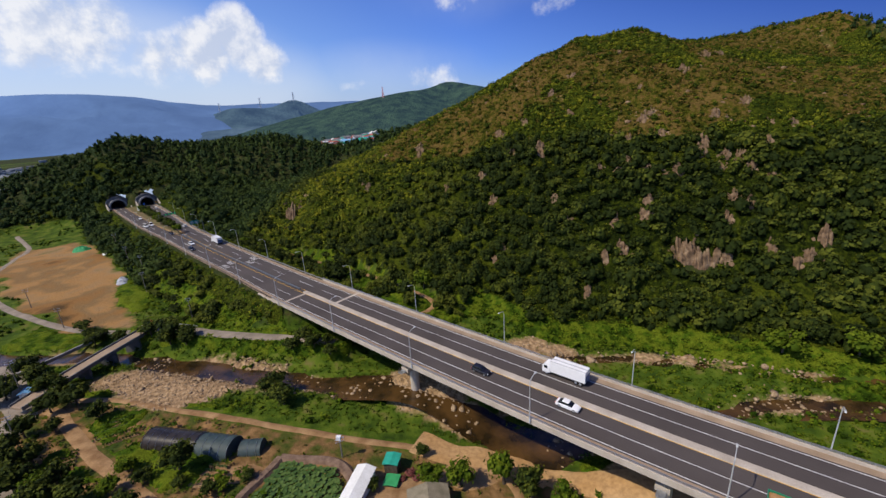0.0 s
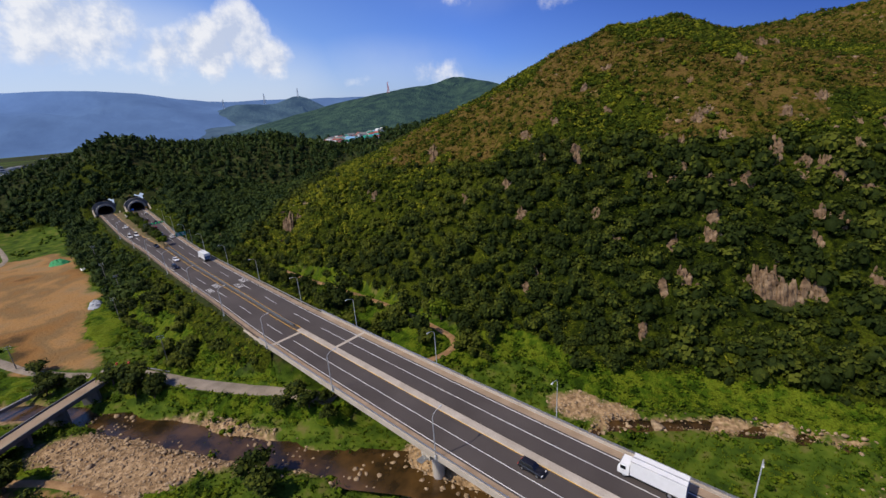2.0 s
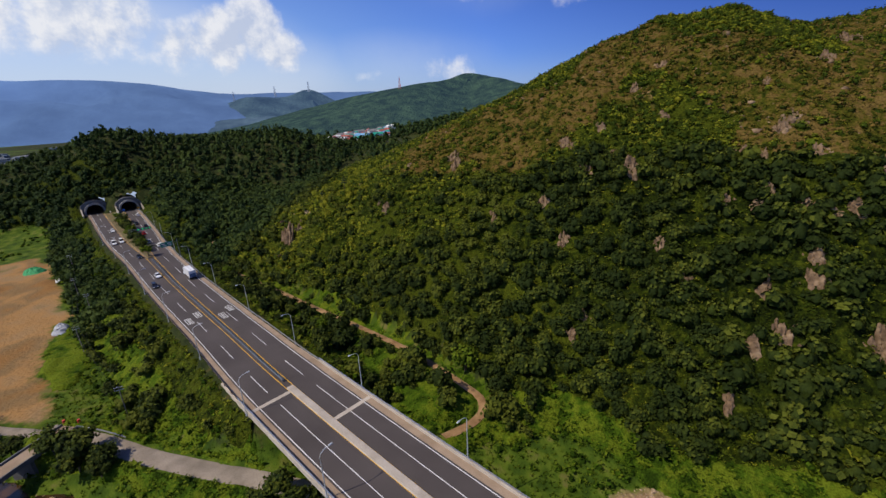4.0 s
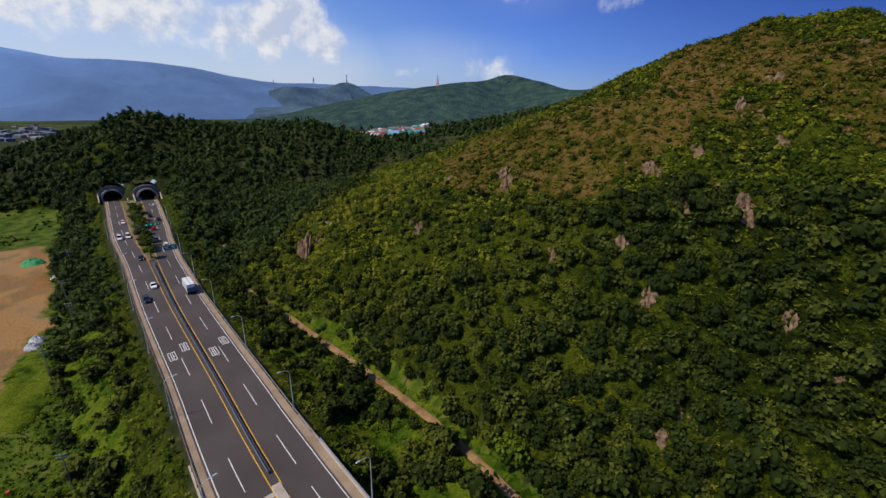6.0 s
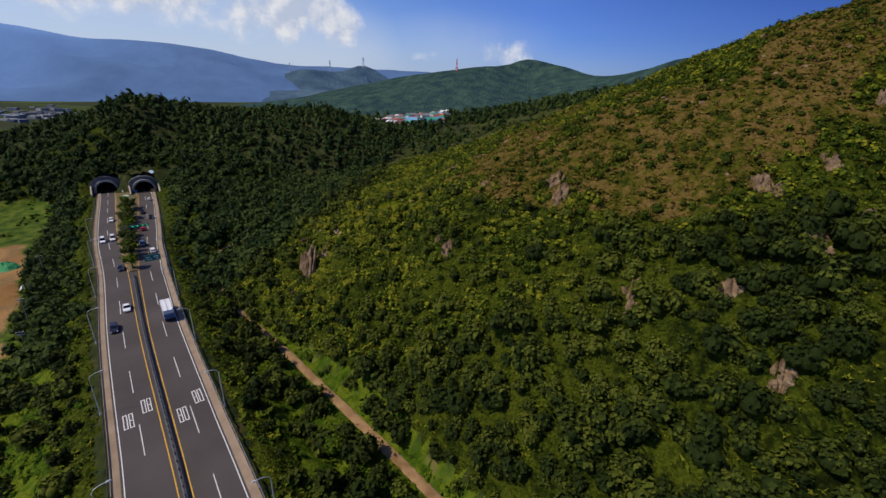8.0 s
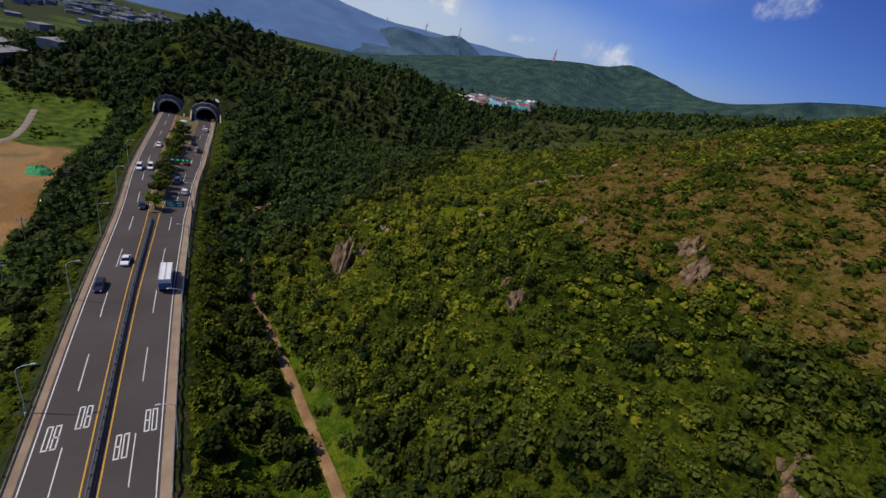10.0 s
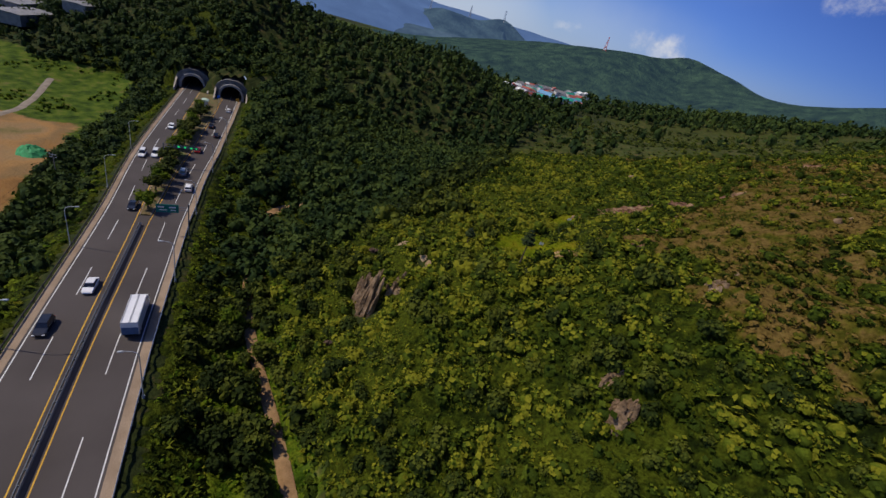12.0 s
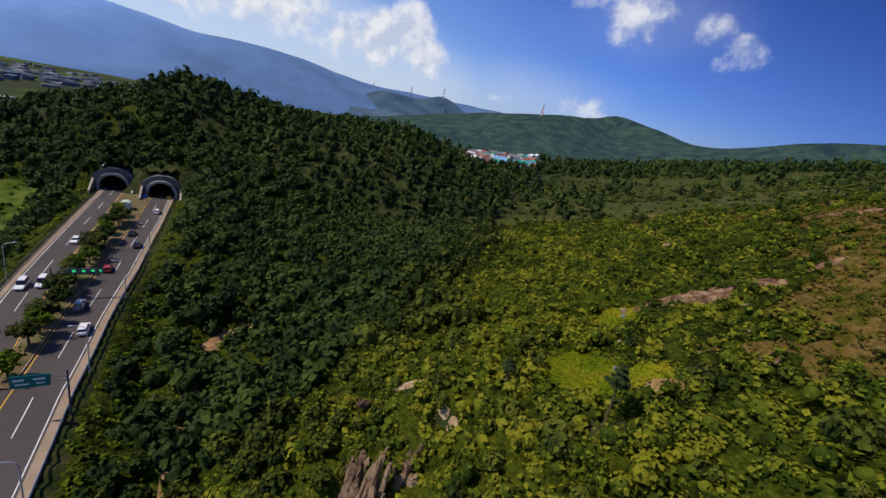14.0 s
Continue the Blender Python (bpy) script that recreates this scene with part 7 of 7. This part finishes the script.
patch("bare_patch", -144, 252, 4, 2.2, 0.8, DIRT, "bare turning place at the end of the path", 0.2)
patch("bare_patch", -17.7, 119.6, 6, 3.5, 0.6, DIRT, "bare sandy ground under the viaduct", 0.15)
patch("bare_patch", 1.9, 69.2, 9, 4, 0.3, DIRT, "bare orange earth beside the viaduct", 0.1)
patch("bare_patch", -12.1, 63.7, 7, 4, 0.3, DIRT, "bare orange farmyard earth", 0.1)
patch("bare_patch", -46.7, 66.4, 8, 3, 0.3, DIRT, "bare orange farmyard earth by the greenhouse", 0.1)

# short grass over the clearings, stones over the scree
x, y = jittered(-80, -58, 236, 271, 0.42)
ok = (np.hypot((x + 70.5) / 6.6, (y - 245) / 7.2) < 1) | (np.hypot((x + 63.5) / 5.5, (y - 243) / 3.6) < 1) | (np.hypot((x + 65.2) / 4.2, (y - 265) / 4.8) < 1)
x, y = x[ok], y[ok]
s = rng.uniform(0.15, 0.4, len(x))
scatter("clearing_grass", np.c_[x, y, ground(x, y) + 0.2], s * 1.3, s, sprigs, LAWN, "short yellow-green grass on the mown clearings", "grass", np.clip(rng.normal(0.5, 0.2, len(x)), 0, 1))
x, y = jittered(-65, -38, 260, 275, 0.8)
ok = (np.hypot((x + 54.5) / 8.5, (y - 266) / 4.2) < 1) | (np.hypot((x + 45) / 5, (y - 268.5) / 2.4) < 1)
x, y = x[ok], y[ok]
s = rng.gamma(1.8, 0.14, len(x)) + 0.06
scatter("scree_stones", np.c_[x, y, ground(x, y) + 0.3], s, s, pebble, RED_EARTH, "broken reddish stones lying on the scree", "stones", np.zeros(len(x)))

# small white markers left on the clearings
for x, y in ((-66.3, 244.9), (-64.6, 264.2)):
    ob = thing("marker_board", pose(x, y, height(x, y) + 0.2, 0, 0, 25), "small white board on a short stake in the grass", "marker", "white markers on the clearings")
    b = Build()
    b.tube((0, 0, -0.2), (0, 0, 0.9), 0.04, 0.04, 6)
    b.make("stake", WOOD, ob)
    b = Build()
    b.box((0, -0.06, 0.75), (0.9, 0.05, 0.5))
    b.make("board", SIGN_WHITE, ob)

# ---- the farm ----
def hoop_house(x0, y0, x1, y1, r, material, label):
    d = Vector((x1 - x0, y1 - y0, 0))
    z = height((x0 + x1) / 2, (y0 + y1) / 2) - 0.15
    ob = thing("greenhouse", pose(x0, y0, z, 0, 0, math.degrees(math.atan2(d.y, d.x))), label, "greenhouse", "greenhouses on the farm")
    n, L = 15, d.length
    seg = max(3, int(L / 0.9))
    prof = [(math.cos(w) * r, math.sin(w) ** 0.85 * r * 1.02) for w in np.linspace(0, math.pi, n)]
    b = Build()
    vs = []
    for s in range(seg + 1):
        g = 1.0 + (0.015 if s % 2 else -0.012)
        vs += [(L * s / seg, y * g, z2 * g) for y, z2 in prof]
    b.add(vs, [(s * n + j, s * n + n + j, s * n + n + j + 1, s * n + j + 1) for s in range(seg) for j in range(n - 1)])
    b.make("film", material, ob, smooth=True)
    for s, nm in ((0, "end_wall"), (seg, "end_wall")):
        b = Build()
        b.add([(L * s / seg + (0.03 if s == 0 else -0.03), y, z2) for y, z2 in prof], [tuple(range(n))])
        b.make(nm, material, ob)
    b = Build()
    for s in range(0, seg + 1, 2):
        pts = [(L * s / seg, y * 1.02, z2 * 1.02) for y, z2 in prof]
        for p, q in zip(pts, pts[1:]):
            b.tube(p, q, 0.03, 0.03, 4)
    b.make("hoops", STEEL, ob)["kind"] = "stuff"
    return ob


hoop_house(-68.6, 76.3, -56, 74.3, 2.9, BLACK_FILM, "long greenhouse under shiny black plastic film")
hoop_house(-55.8, 74.2, -48, 73, 3.0, GREEN_FILM, "greenhouse under dark green shade cloth")
hoop_house(-47, 73.7, -42.5, 74.1, 2.1, GREEN_FILM, "small greenhouse under dark green cloth")


def shed(x, y, turn, w, l, h, roof, wall, label, pitch=0.7, open_front=False):
    ob = thing("shed", pose(x, y, height(x, y) - 0.05, 0, 0, turn), label, "shed")
    if not open_front:
        b = Build()
        b.box((0, 0, h / 2), (w, l, h))
        b.make("walls", wall, ob)
    else:
        for sx in (-1, 1):
            for sy in (-1, 1):
                b = Build()
                b.box((sx * w * 0.46, sy * l * 0.46, h / 2), (0.1, 0.1, h))
                b.make("post", POLE, ob)
    b = Build()
    e = 0.3
    b.add([(-w / 2 - e, y2, h) for y2 in (-l / 2 - e, l / 2 + e)] + [(0, y2, h + pitch) for y2 in (-l / 2 - e, l / 2 + e)] + [(w / 2 + e, y2, h) for y2 in (-l / 2 - e, l / 2 + e)] + [(-w / 2 - e, y2, h - 0.1) for y2 in (-l / 2 - e, l / 2 + e)] + [(0, y2, h + pitch - 0.1) for y2 in (-l / 2 - e, l / 2 + e)] + [(w / 2 + e, y2, h - 0.1) for y2 in (-l / 2 - e, l / 2 + e)],
          [(0, 1, 3, 2), (2, 3, 5, 4), (6, 8, 9, 7), (8, 10, 11, 9), (0, 2, 8, 6), (2, 4, 10, 8), (1, 7, 9, 3), (3, 9, 11, 5), (0, 6, 7, 1), (4, 5, 11, 10)])
    b.make("roof", roof, ob)
    return ob


shed(-19.4, 63.2, -12, 3.4, 8.0, 2.3, WHITE_ROOF, WALL_WHITE, "white-roofed farm shed beside the lotus plot", 0.6)
shed(-14, 69.5, -8, 2.6, 2.6, 2.6, TEAL, WOOD, "small shed with a bright teal sheet roof", 0.25)
shed(-13.6, 65.8, -8, 2.2, 2.2, 0.9, NET_GREEN, WOOD, "low dark green netted cage on the farm", 0.1)
shed(-114.8, 93, 20, 2.2, 2.6, 2.2, ROOF_BLUE, WALL_WHITE, "tiny roadside shelter with a pale blue roof", 0.35)
shed(-5.6, 58.1, 10, 7, 9, 2.4, mat("mossy_old_roof", [(0.16, 0.14, 0.09), (0.26, 0.22, 0.15)], 0.6, 6, 0.9), WALL_WHITE, "old farm building with a mossy tan roof", 1.1)

# lotus plot with an earth bank round it
ring = spline(PLOT + PLOT[:1], 1.0)
zb = [height(p[0], p[1]) for p in ring]
b = Build()
b.sweep([((p[0], p[1], z - 0.1), n) for p, z, n in zip(ring, zb, normals(ring))], [(-1.5, 0), (-0.7, 0.75), (0.5, 0.75), (1.1, 0)], caps=False)
tagged(b.make("plot_bank", mat("brown_bank", [(0.12, 0.075, 0.05), (0.24, 0.16, 0.11)], 0.8, 8, 0.95, 0.12, 2.5)), "low brown earth bank round the lotus plot", "bank", kind="structure")
x, y = jittered(-44, -15, 46, 75, 0.5)
ok = inside(x, y, PLOT) > 1.2
x, y = x[ok], y[ok]
z = ground(x, y)
w9 = np.arange(8) * 2 * math.pi / 8
leafdisc = [(np.vstack([[(0, 0, -0.12)], np.c_[np.cos(w9) * (1 + 0.08 * np.sin(w9 * 3 + k)), np.sin(w9), 0.07 * np.sin(w9 * 2 + k)]]), np.array([(0, 1 + j, 1 + (j + 1) % 8) for j in range(8)]), np.zeros(9)) for k in range(4)]
s = rng.uniform(0.28, 0.5, len(x))
scatter("lotus_leaves", np.c_[x, y, z + rng.uniform(0.45, 1.1, len(x))], s, s, leafdisc, CROP, "dense round green lotus leaves in a plot", "plants", rng.uniform(0, 1, len(x)))

# vegetable beds
def bed(x, y, turn, l, crop, label, w=0.9):
    ob = thing("vegetable_bed", pose(x, y, height(x, y), 0, 0, turn), label, "vegetable bed", "vegetable beds on the farm")
    b = Build()
    b.box((0, 0, 0.08), (l, w, 0.3), 0, 0.9)
    b.make("soil", DIRT, ob)
    V, F, T = bush_shapes[0]
    n = int(l / 0.55)
    Vs = np.concatenate([V * (0.42, 0.42, 0.55) + (-l / 2 + (q + 0.5) * l / n, 0.08 * math.sin(q * 2.1), 0.2) for q in range(n)])
    Fs = np.concatenate([F + q * len(V) for q in range(n)])
    o = new("planting", arrays("planting", Vs, Fs, crop, {"tint": np.tile(T, n) + 0.4}))
    o.parent = ob
    return ob


for k in range(6):
    bed(-82.6 + 0.9 * k * 0.6, 83.8 - k * 1.25, 32, 7.5 - 0.3 * k, CROP if k % 2 else HERB, "leafy green vegetable row on raised soil")
for k in range(2):
    bed(-77 + k * 1.3, 78.8 - k * 2.4, 32, 7.0, LEAF if k else HERB, "dense green hedge-like crop row")
for k in range(5):
    bed(-85.4 + k * 0.8, 72.5 - k * 1.1, 30, 5, HERB, "green vegetable row beside the farm track")
for k in range(3):
    bed(-49.4 + k * 0.5, 68.8 - k * 1.3, -8, 5, CROP, "low green vegetable row by the greenhouse")

# ---- the river bridge ----
rb = thing("river_bridge", pose(-105.9, 106.6, 0), "old narrow concrete bridge over the stream", "bridge")
line = spline([(-109.2, 85.1, -7.5), (-107.8, 92.6, -7), (-105.9, 106.6, -6.8), (-103.8, 120.6, -6.9), (-103.1, 127.1, -7.3)], 1.0)
loc = [((p[0] + 105.9, p[1] - 106.6, p[2]), n) for p, n in zip(line, normals(line))]
b = Build()
b.sweep(loc, [(-2.0, 0), (2.0, 0), (2.0, -0.6), (-2.0, -0.6)])
b.make("deck", SHOULDER, rb)
for o in (-2.15, 2.15):
    b = Build()
    b.sweep(loc, [(o - 0.15, -0.65), (o - 0.15, 0.4), (o + 0.15, 0.4), (o + 0.15, -0.65)])
    b.make("kerb_wall", STONE_DARK, rb)
for k in (8, 16, 24, 32, 38):
    if k < len(line):
        b = Build()
        b.box((loc[k][0][0], loc[k][0][1], -10.2), (4.6, 0.8, 5.2), 0.1)
        b.make("pier", STONE_DARK, rb)
# weir wall upstream
b = Build()
b.sweep([((p[0], p[1], -9.6), n) for p, n in zip(*(lambda l: (l, normals(l)))(spline([(-129.7, 100), (-125, 111.2), (-121.3, 122.4)], 1.5)))], [(-0.3, -0.7), (-0.3, 0.3), (0.3, 0.3), (0.3, -0.7)])
tagged(b.make("weir_wall", GREY), "low grey concrete weir wall across the pond", "wall", kind="structure")
# guard rail at the bend of the lane
gl = spline([(-101.2, 126.9), (-94.2, 125.8), (-86.8, 123.9)], 1.0)
b = Build()
b.sweep([((p[0], p[1], height(p[0], p[1])), n) for p, n in zip(gl, normals(gl))], [(-0.04, 0.4), (0.04, 0.4), (0.04, 0.75), (-0.04, 0.75)])
g = b.make("beam", STEEL)
lr = thing("lane_guardrail", pose(0, 0, 0), "pale steel guardrail at the lane bend", "guardrail")
g.parent = lr
for p in gl[::3]:
    b = Build()
    b.tube((p[0], p[1], height(p[0], p[1]) - 0.2), (p[0], p[1], height(p[0], p[1]) + 0.75), 0.06)
    b.make("post", STEEL, lr)

# ---- utility poles and wires ----
def utility_pole(x, y, h, label, arms=True):
    ob = thing("utility_pole", pose(x, y, height(x, y), 0, 0, 30), label, "utility pole", "utility poles in the valley")
    b = Build()
    b.tube((0, 0, -0.3), (0, 0, h), 0.16, 0.1, 8)
    b.make("pole", POLE_DARK, ob)
    if arms:
        for dz in (0.3, 1.0):
            b = Build()
            b.box((0, 0, h - dz), (1.8, 0.1, 0.1))
            arm = b.make("crossarm", STEEL, ob)
            for q in (-0.8, 0, 0.8):
                b = Build()
                b.tube((q, 0, h - dz + 0.05), (q, 0, h - dz + 0.28), 0.05, 0.03, 6)
                b.make("insulator", SIGN_WHITE, arm)
    return ob


POLES = [(-94.2, 132.7, 10), (-131.1, 159.7, 10), (-165.1, 194.3, 10), (-191.3, 219.5, 10), (-141.3, 131.6, 8), (-170.7, 148.6, 8), (-117.1, 93.5, 11), (-24.9, 72, 5), (-97, 73.9, 9), (-148.3, 181.7, 9)]
for x, y, h in POLES:
    utility_pole(x, y, h, "slender concrete utility pole with crossarms")
b = Build()
b.box((0, 0, 0.6), (0.9, 0.7, 0.9))
cam_box = b.make("cabinet", SIGN_WHITE)
mb = thing("pole_box", pose(-24.9, 71.7, height(-24.9, 71.7) + 4.6), "white equipment box on a pole", "equipment box")
cam_box.parent = mb
wires = thing("overhead_wires", pose(0, 0, 0), "thin dark overhead wires between utility poles", "wires")
for a, c2 in (((-117.1, 93.5), (-94.2, 132.7)), ((-94.2, 132.7), (-131.1, 159.7)), ((-131.1, 159.7), (-165.1, 194.3)), ((-165.1, 194.3), (-191.3, 219.5)), ((-117.1, 93.5), (-97, 73.9))):
    for q in (-0.7, 0.7):
        b = Build()
        za, zc = height(*a) + 9.4, height(*c2) + 9.4
        pts = [(a[0] + (c2[0] - a[0]) * u + q * 0.8, a[1] + (c2[1] - a[1]) * u + q * 0.5, za + (zc - za) * u - 3.2 * u * (1 - u)) for u in np.linspace(0, 1, 9)]
        for p, r in zip(pts, pts[1:]):
            b.tube(p, r, 0.02, 0.02, 4)
        b.make("wire", TYRE, wires)

# ---- heaps on the bare field ----
def heap(name, x, y, rx, ry, h, material, label, seed, cat):
    r = np.random.default_rng(seed)
    n, rings = 22, 6
    z0 = height(x, y)
    vs = [(0, 0, h)]
    for k in range(1, rings + 1):
        for j in range(n):
            a = 2 * math.pi * j / n
            q = k / rings
            vs.append((math.cos(a) * rx * q * r.uniform(0.9, 1.08), math.sin(a) * ry * q * r.uniform(0.9, 1.08), h * (1 - q * q) * r.uniform(0.75, 1.1) - (0.3 if k == rings else 0)))
    b = Build()
    fs = [(0, 1 + j, 1 + (j + 1) % n) for j in range(n)]
    for k in range(rings - 1):
        fs += [(1 + k * n + j, 1 + k * n + n + j, 1 + k * n + n + (j + 1) % n, 1 + k * n + (j + 1) % n) for j in range(n)]
    b.add(vs, fs)
    ob = b.make(name, material)
    ob.location = (x, y, z0)
    return tagged(ob, label, cat)


heap("covered_heap", -218.8, 226, 5.5, 4, 2.6, NET_GREEN, "heap covered with bright green netting on bare earth", 31, "heap")
heap("covered_heap", -153, 174.2, 2.8, 2.0, 1.9, TARP_GREY, "heap under a silvery grey tarpaulin at the field edge", 32, "heap")
heap("covered_heap", -151.1, 171.2, 2.6, 1.8, 1.7, TARP_GREY, "second heap under a grey tarpaulin", 33, "heap")
for k in range(3):
    heap("sheet_pile", -196.9 + k * 1.4, 216.3 - k * 1.2, 1.0, 1.6, 0.7, SIGN_WHITE, "pile of pale sheets at the field edge", 40 + k, "pile")
heap("covered_heap", -139, 322, 4.5, 3, 2.6, TEAL, "teal tarpaulin shelter among the trees", 34, "heap")
for x, y in ((-105.6, 128.2), (-102.3, 128.6)):
    ob = thing("traffic_barrel", pose(x, y, height(x, y)), "red plastic traffic barrel at the bridge end", "barrel", "barrels at the bridge")
    b = Build()
    b.tube((0, 0, 0), (0, 0, 1.0), 0.35, 0.28, 12)
    b.make("drum", RED_PLASTIC, ob)

# ---- village, town, sheds and masts in the distance ----
def house(x, y, w, l, h, turn, wall, roof, label, group, flat=False):
    ob = thing("house", pose(x, y, height(x, y) - 0.3, 0, 0, turn), label, "house", group)
    b = Build()
    b.box((0, 0, h / 2), (w, l, h))
    b.make("wall", wall, ob)
    b = Build()
    e = 0.5
    p = 0.35 if flat else w * 0.28
    b.add([(-w / 2 - e, -l / 2 - e, h), (w / 2 + e, -l / 2 - e, h), (w / 2 + e, l / 2 + e, h), (-w / 2 - e, l / 2 + e, h), (0, -l / 2 - e, h + p), (0, l / 2 + e, h + p)], [(0, 3, 5, 4), (1, 4, 5, 2), (0, 4, 1), (2, 5, 3), (0, 1, 2, 3)])
    b.make("roof", roof, ob)
    for sy in (-0.25, 0.25):
        for sx in (-1, 1):
            b = Build()
            b.box((sx * (w / 2 + 0.02), sy * l, h * 0.55), (0.06, 1.4, 1.2))
            b.make("window", GLASS, ob)
    return ob


rv = np.random.default_rng(77)
roofs = [ROOF_RED, ROOF_RED, ROOF_BLUE, ROOF_GREY, WHITE_ROOF, TEAL, ROOF_GREY]
names = {ROOF_RED.name: "red", ROOF_BLUE.name: "blue", ROOF_GREY.name: "grey", WHITE_ROOF.name: "white", TEAL.name: "teal"}
for k in range(64):
    u, v = rv.uniform(-1, 1), rv.uniform(-1, 1)
    x, y = -188 + 46 * u - 6 * v, 735 + 85 * v + 14 * u
    rf = roofs[int(rv.integers(len(roofs)))]
    house(x, y, rv.uniform(6, 9), rv.uniform(8, 14), rv.uniform(3, 6), rv.uniform(0, 180), WALL_WHITE, rf, f"village house with pale walls and a {names[rf.name]} roof", "village houses")
house(-174, 678, 11, 22, 5, 70, WALL_WHITE, ROOF_BLUE, "large village hall with a blue roof", "village houses")
house(-200, 662, 8, 14, 4, 60, WALL_WHITE, WHITE_ROOF, "white farm hall below the village", "village houses")
for k, (x, y, w, l, h, t) in enumerate(((-380, 296, 14, 30, 6, 35), (-402, 290, 12, 24, 6, 35), (-372, 322, 12, 20, 6, 30), (-420, 310, 16, 30, 7, 40), (-395, 270, 10, 16, 4, 35))):
    house(x, y, w, l, h, t, GREY if k < 4 else WALL_WHITE, ROOF_GREY, "low grey industrial shed in the side valley", "industrial sheds", True)
b1, b2, b3 = Build(), Build(), Build()
for k in range(260):
    x, y = rv.normal(-1150, 240), rv.normal(800, 170)
    if np.hypot(x, y) < 780:
        continue
    w, l, h, t = rv.uniform(9, 17), rv.uniform(12, 30), rv.uniform(4, 9), rv.uniform(0, 3)
    (b1, b2, b3)[k % 3].box((x, y, height(x, y) + h / 2 - 1), (w, l, h), t)
# dull bluish base colours imitate the haze over the far town
TOWN_PALE = mat("hazed_town_walls", [(0.24, 0.26, 0.28), (0.36, 0.38, 0.4)], 0.05, 5, 0.9)
TOWN_ROOF = mat("hazed_town_roofs", [(0.10, 0.13, 0.17), (0.17, 0.21, 0.26)], 0.05, 5, 0.9)
for bb, m, nm in ((b1, TOWN_PALE, "pale"), (b2, ROOF_GREY, "grey"), (b3, TOWN_ROOF, "blue-grey")):
    tagged(bb.make("town_buildings", m), f"far {nm} town buildings on the valley plain", "buildings", kind="stuff")


def pylon(x, y, z, h, label, red=False):
    ob = thing("pylon", pose(x, y, z), label, "pylon", "pylons on the ridges")
    w = h * 0.09
    m = RED_PLASTIC if red else STEEL
    for sx in (-1, 1):
        for sy in (-1, 1):
            b = Build()
            b.tube((sx * w, sy * w, 0), (sx * w * 0.15, sy * w * 0.15, h), h * 0.012, h * 0.008, 4)
            b.make("leg", m, ob)
    for k in range(7):
        u, u2 = k / 7, (k + 1) / 7
        q, q2 = w * (1 - 0.85 * u), w * (1 - 0.85 * u2)
        b = Build()
        for s in (-1, 1):
            b.tube((-q, s * q, h * u), (q2, s * q2, h * u2), h * 0.006, h * 0.006, 4)
            b.tube((q, s * q, h * u), (-q2, s * q2, h * u2), h * 0.006, h * 0.006, 4)
        b.make("brace", SIGN_WHITE if red and k % 2 else m, ob)
    if not red:
        for u in (0.72, 0.84, 0.95):
            b = Build()
            b.box((0, 0, h * u), (h * 0.26, h * 0.02, h * 0.015))
            b.make("crossarm", m, ob)
    return ob


pylon(-1250, 2760, 150, 62, "tall grey lattice pylon on the distant hill")
pylon(-1085, 2900, 176, 62, "tall grey lattice pylon on the distant hilltop")
pylon(-1420, 2580, 130, 55, "grey lattice pylon on the far ridge")
pylon(-250, 1490, 108, 40, "red and white lattice mast on the wooded ridge", True)
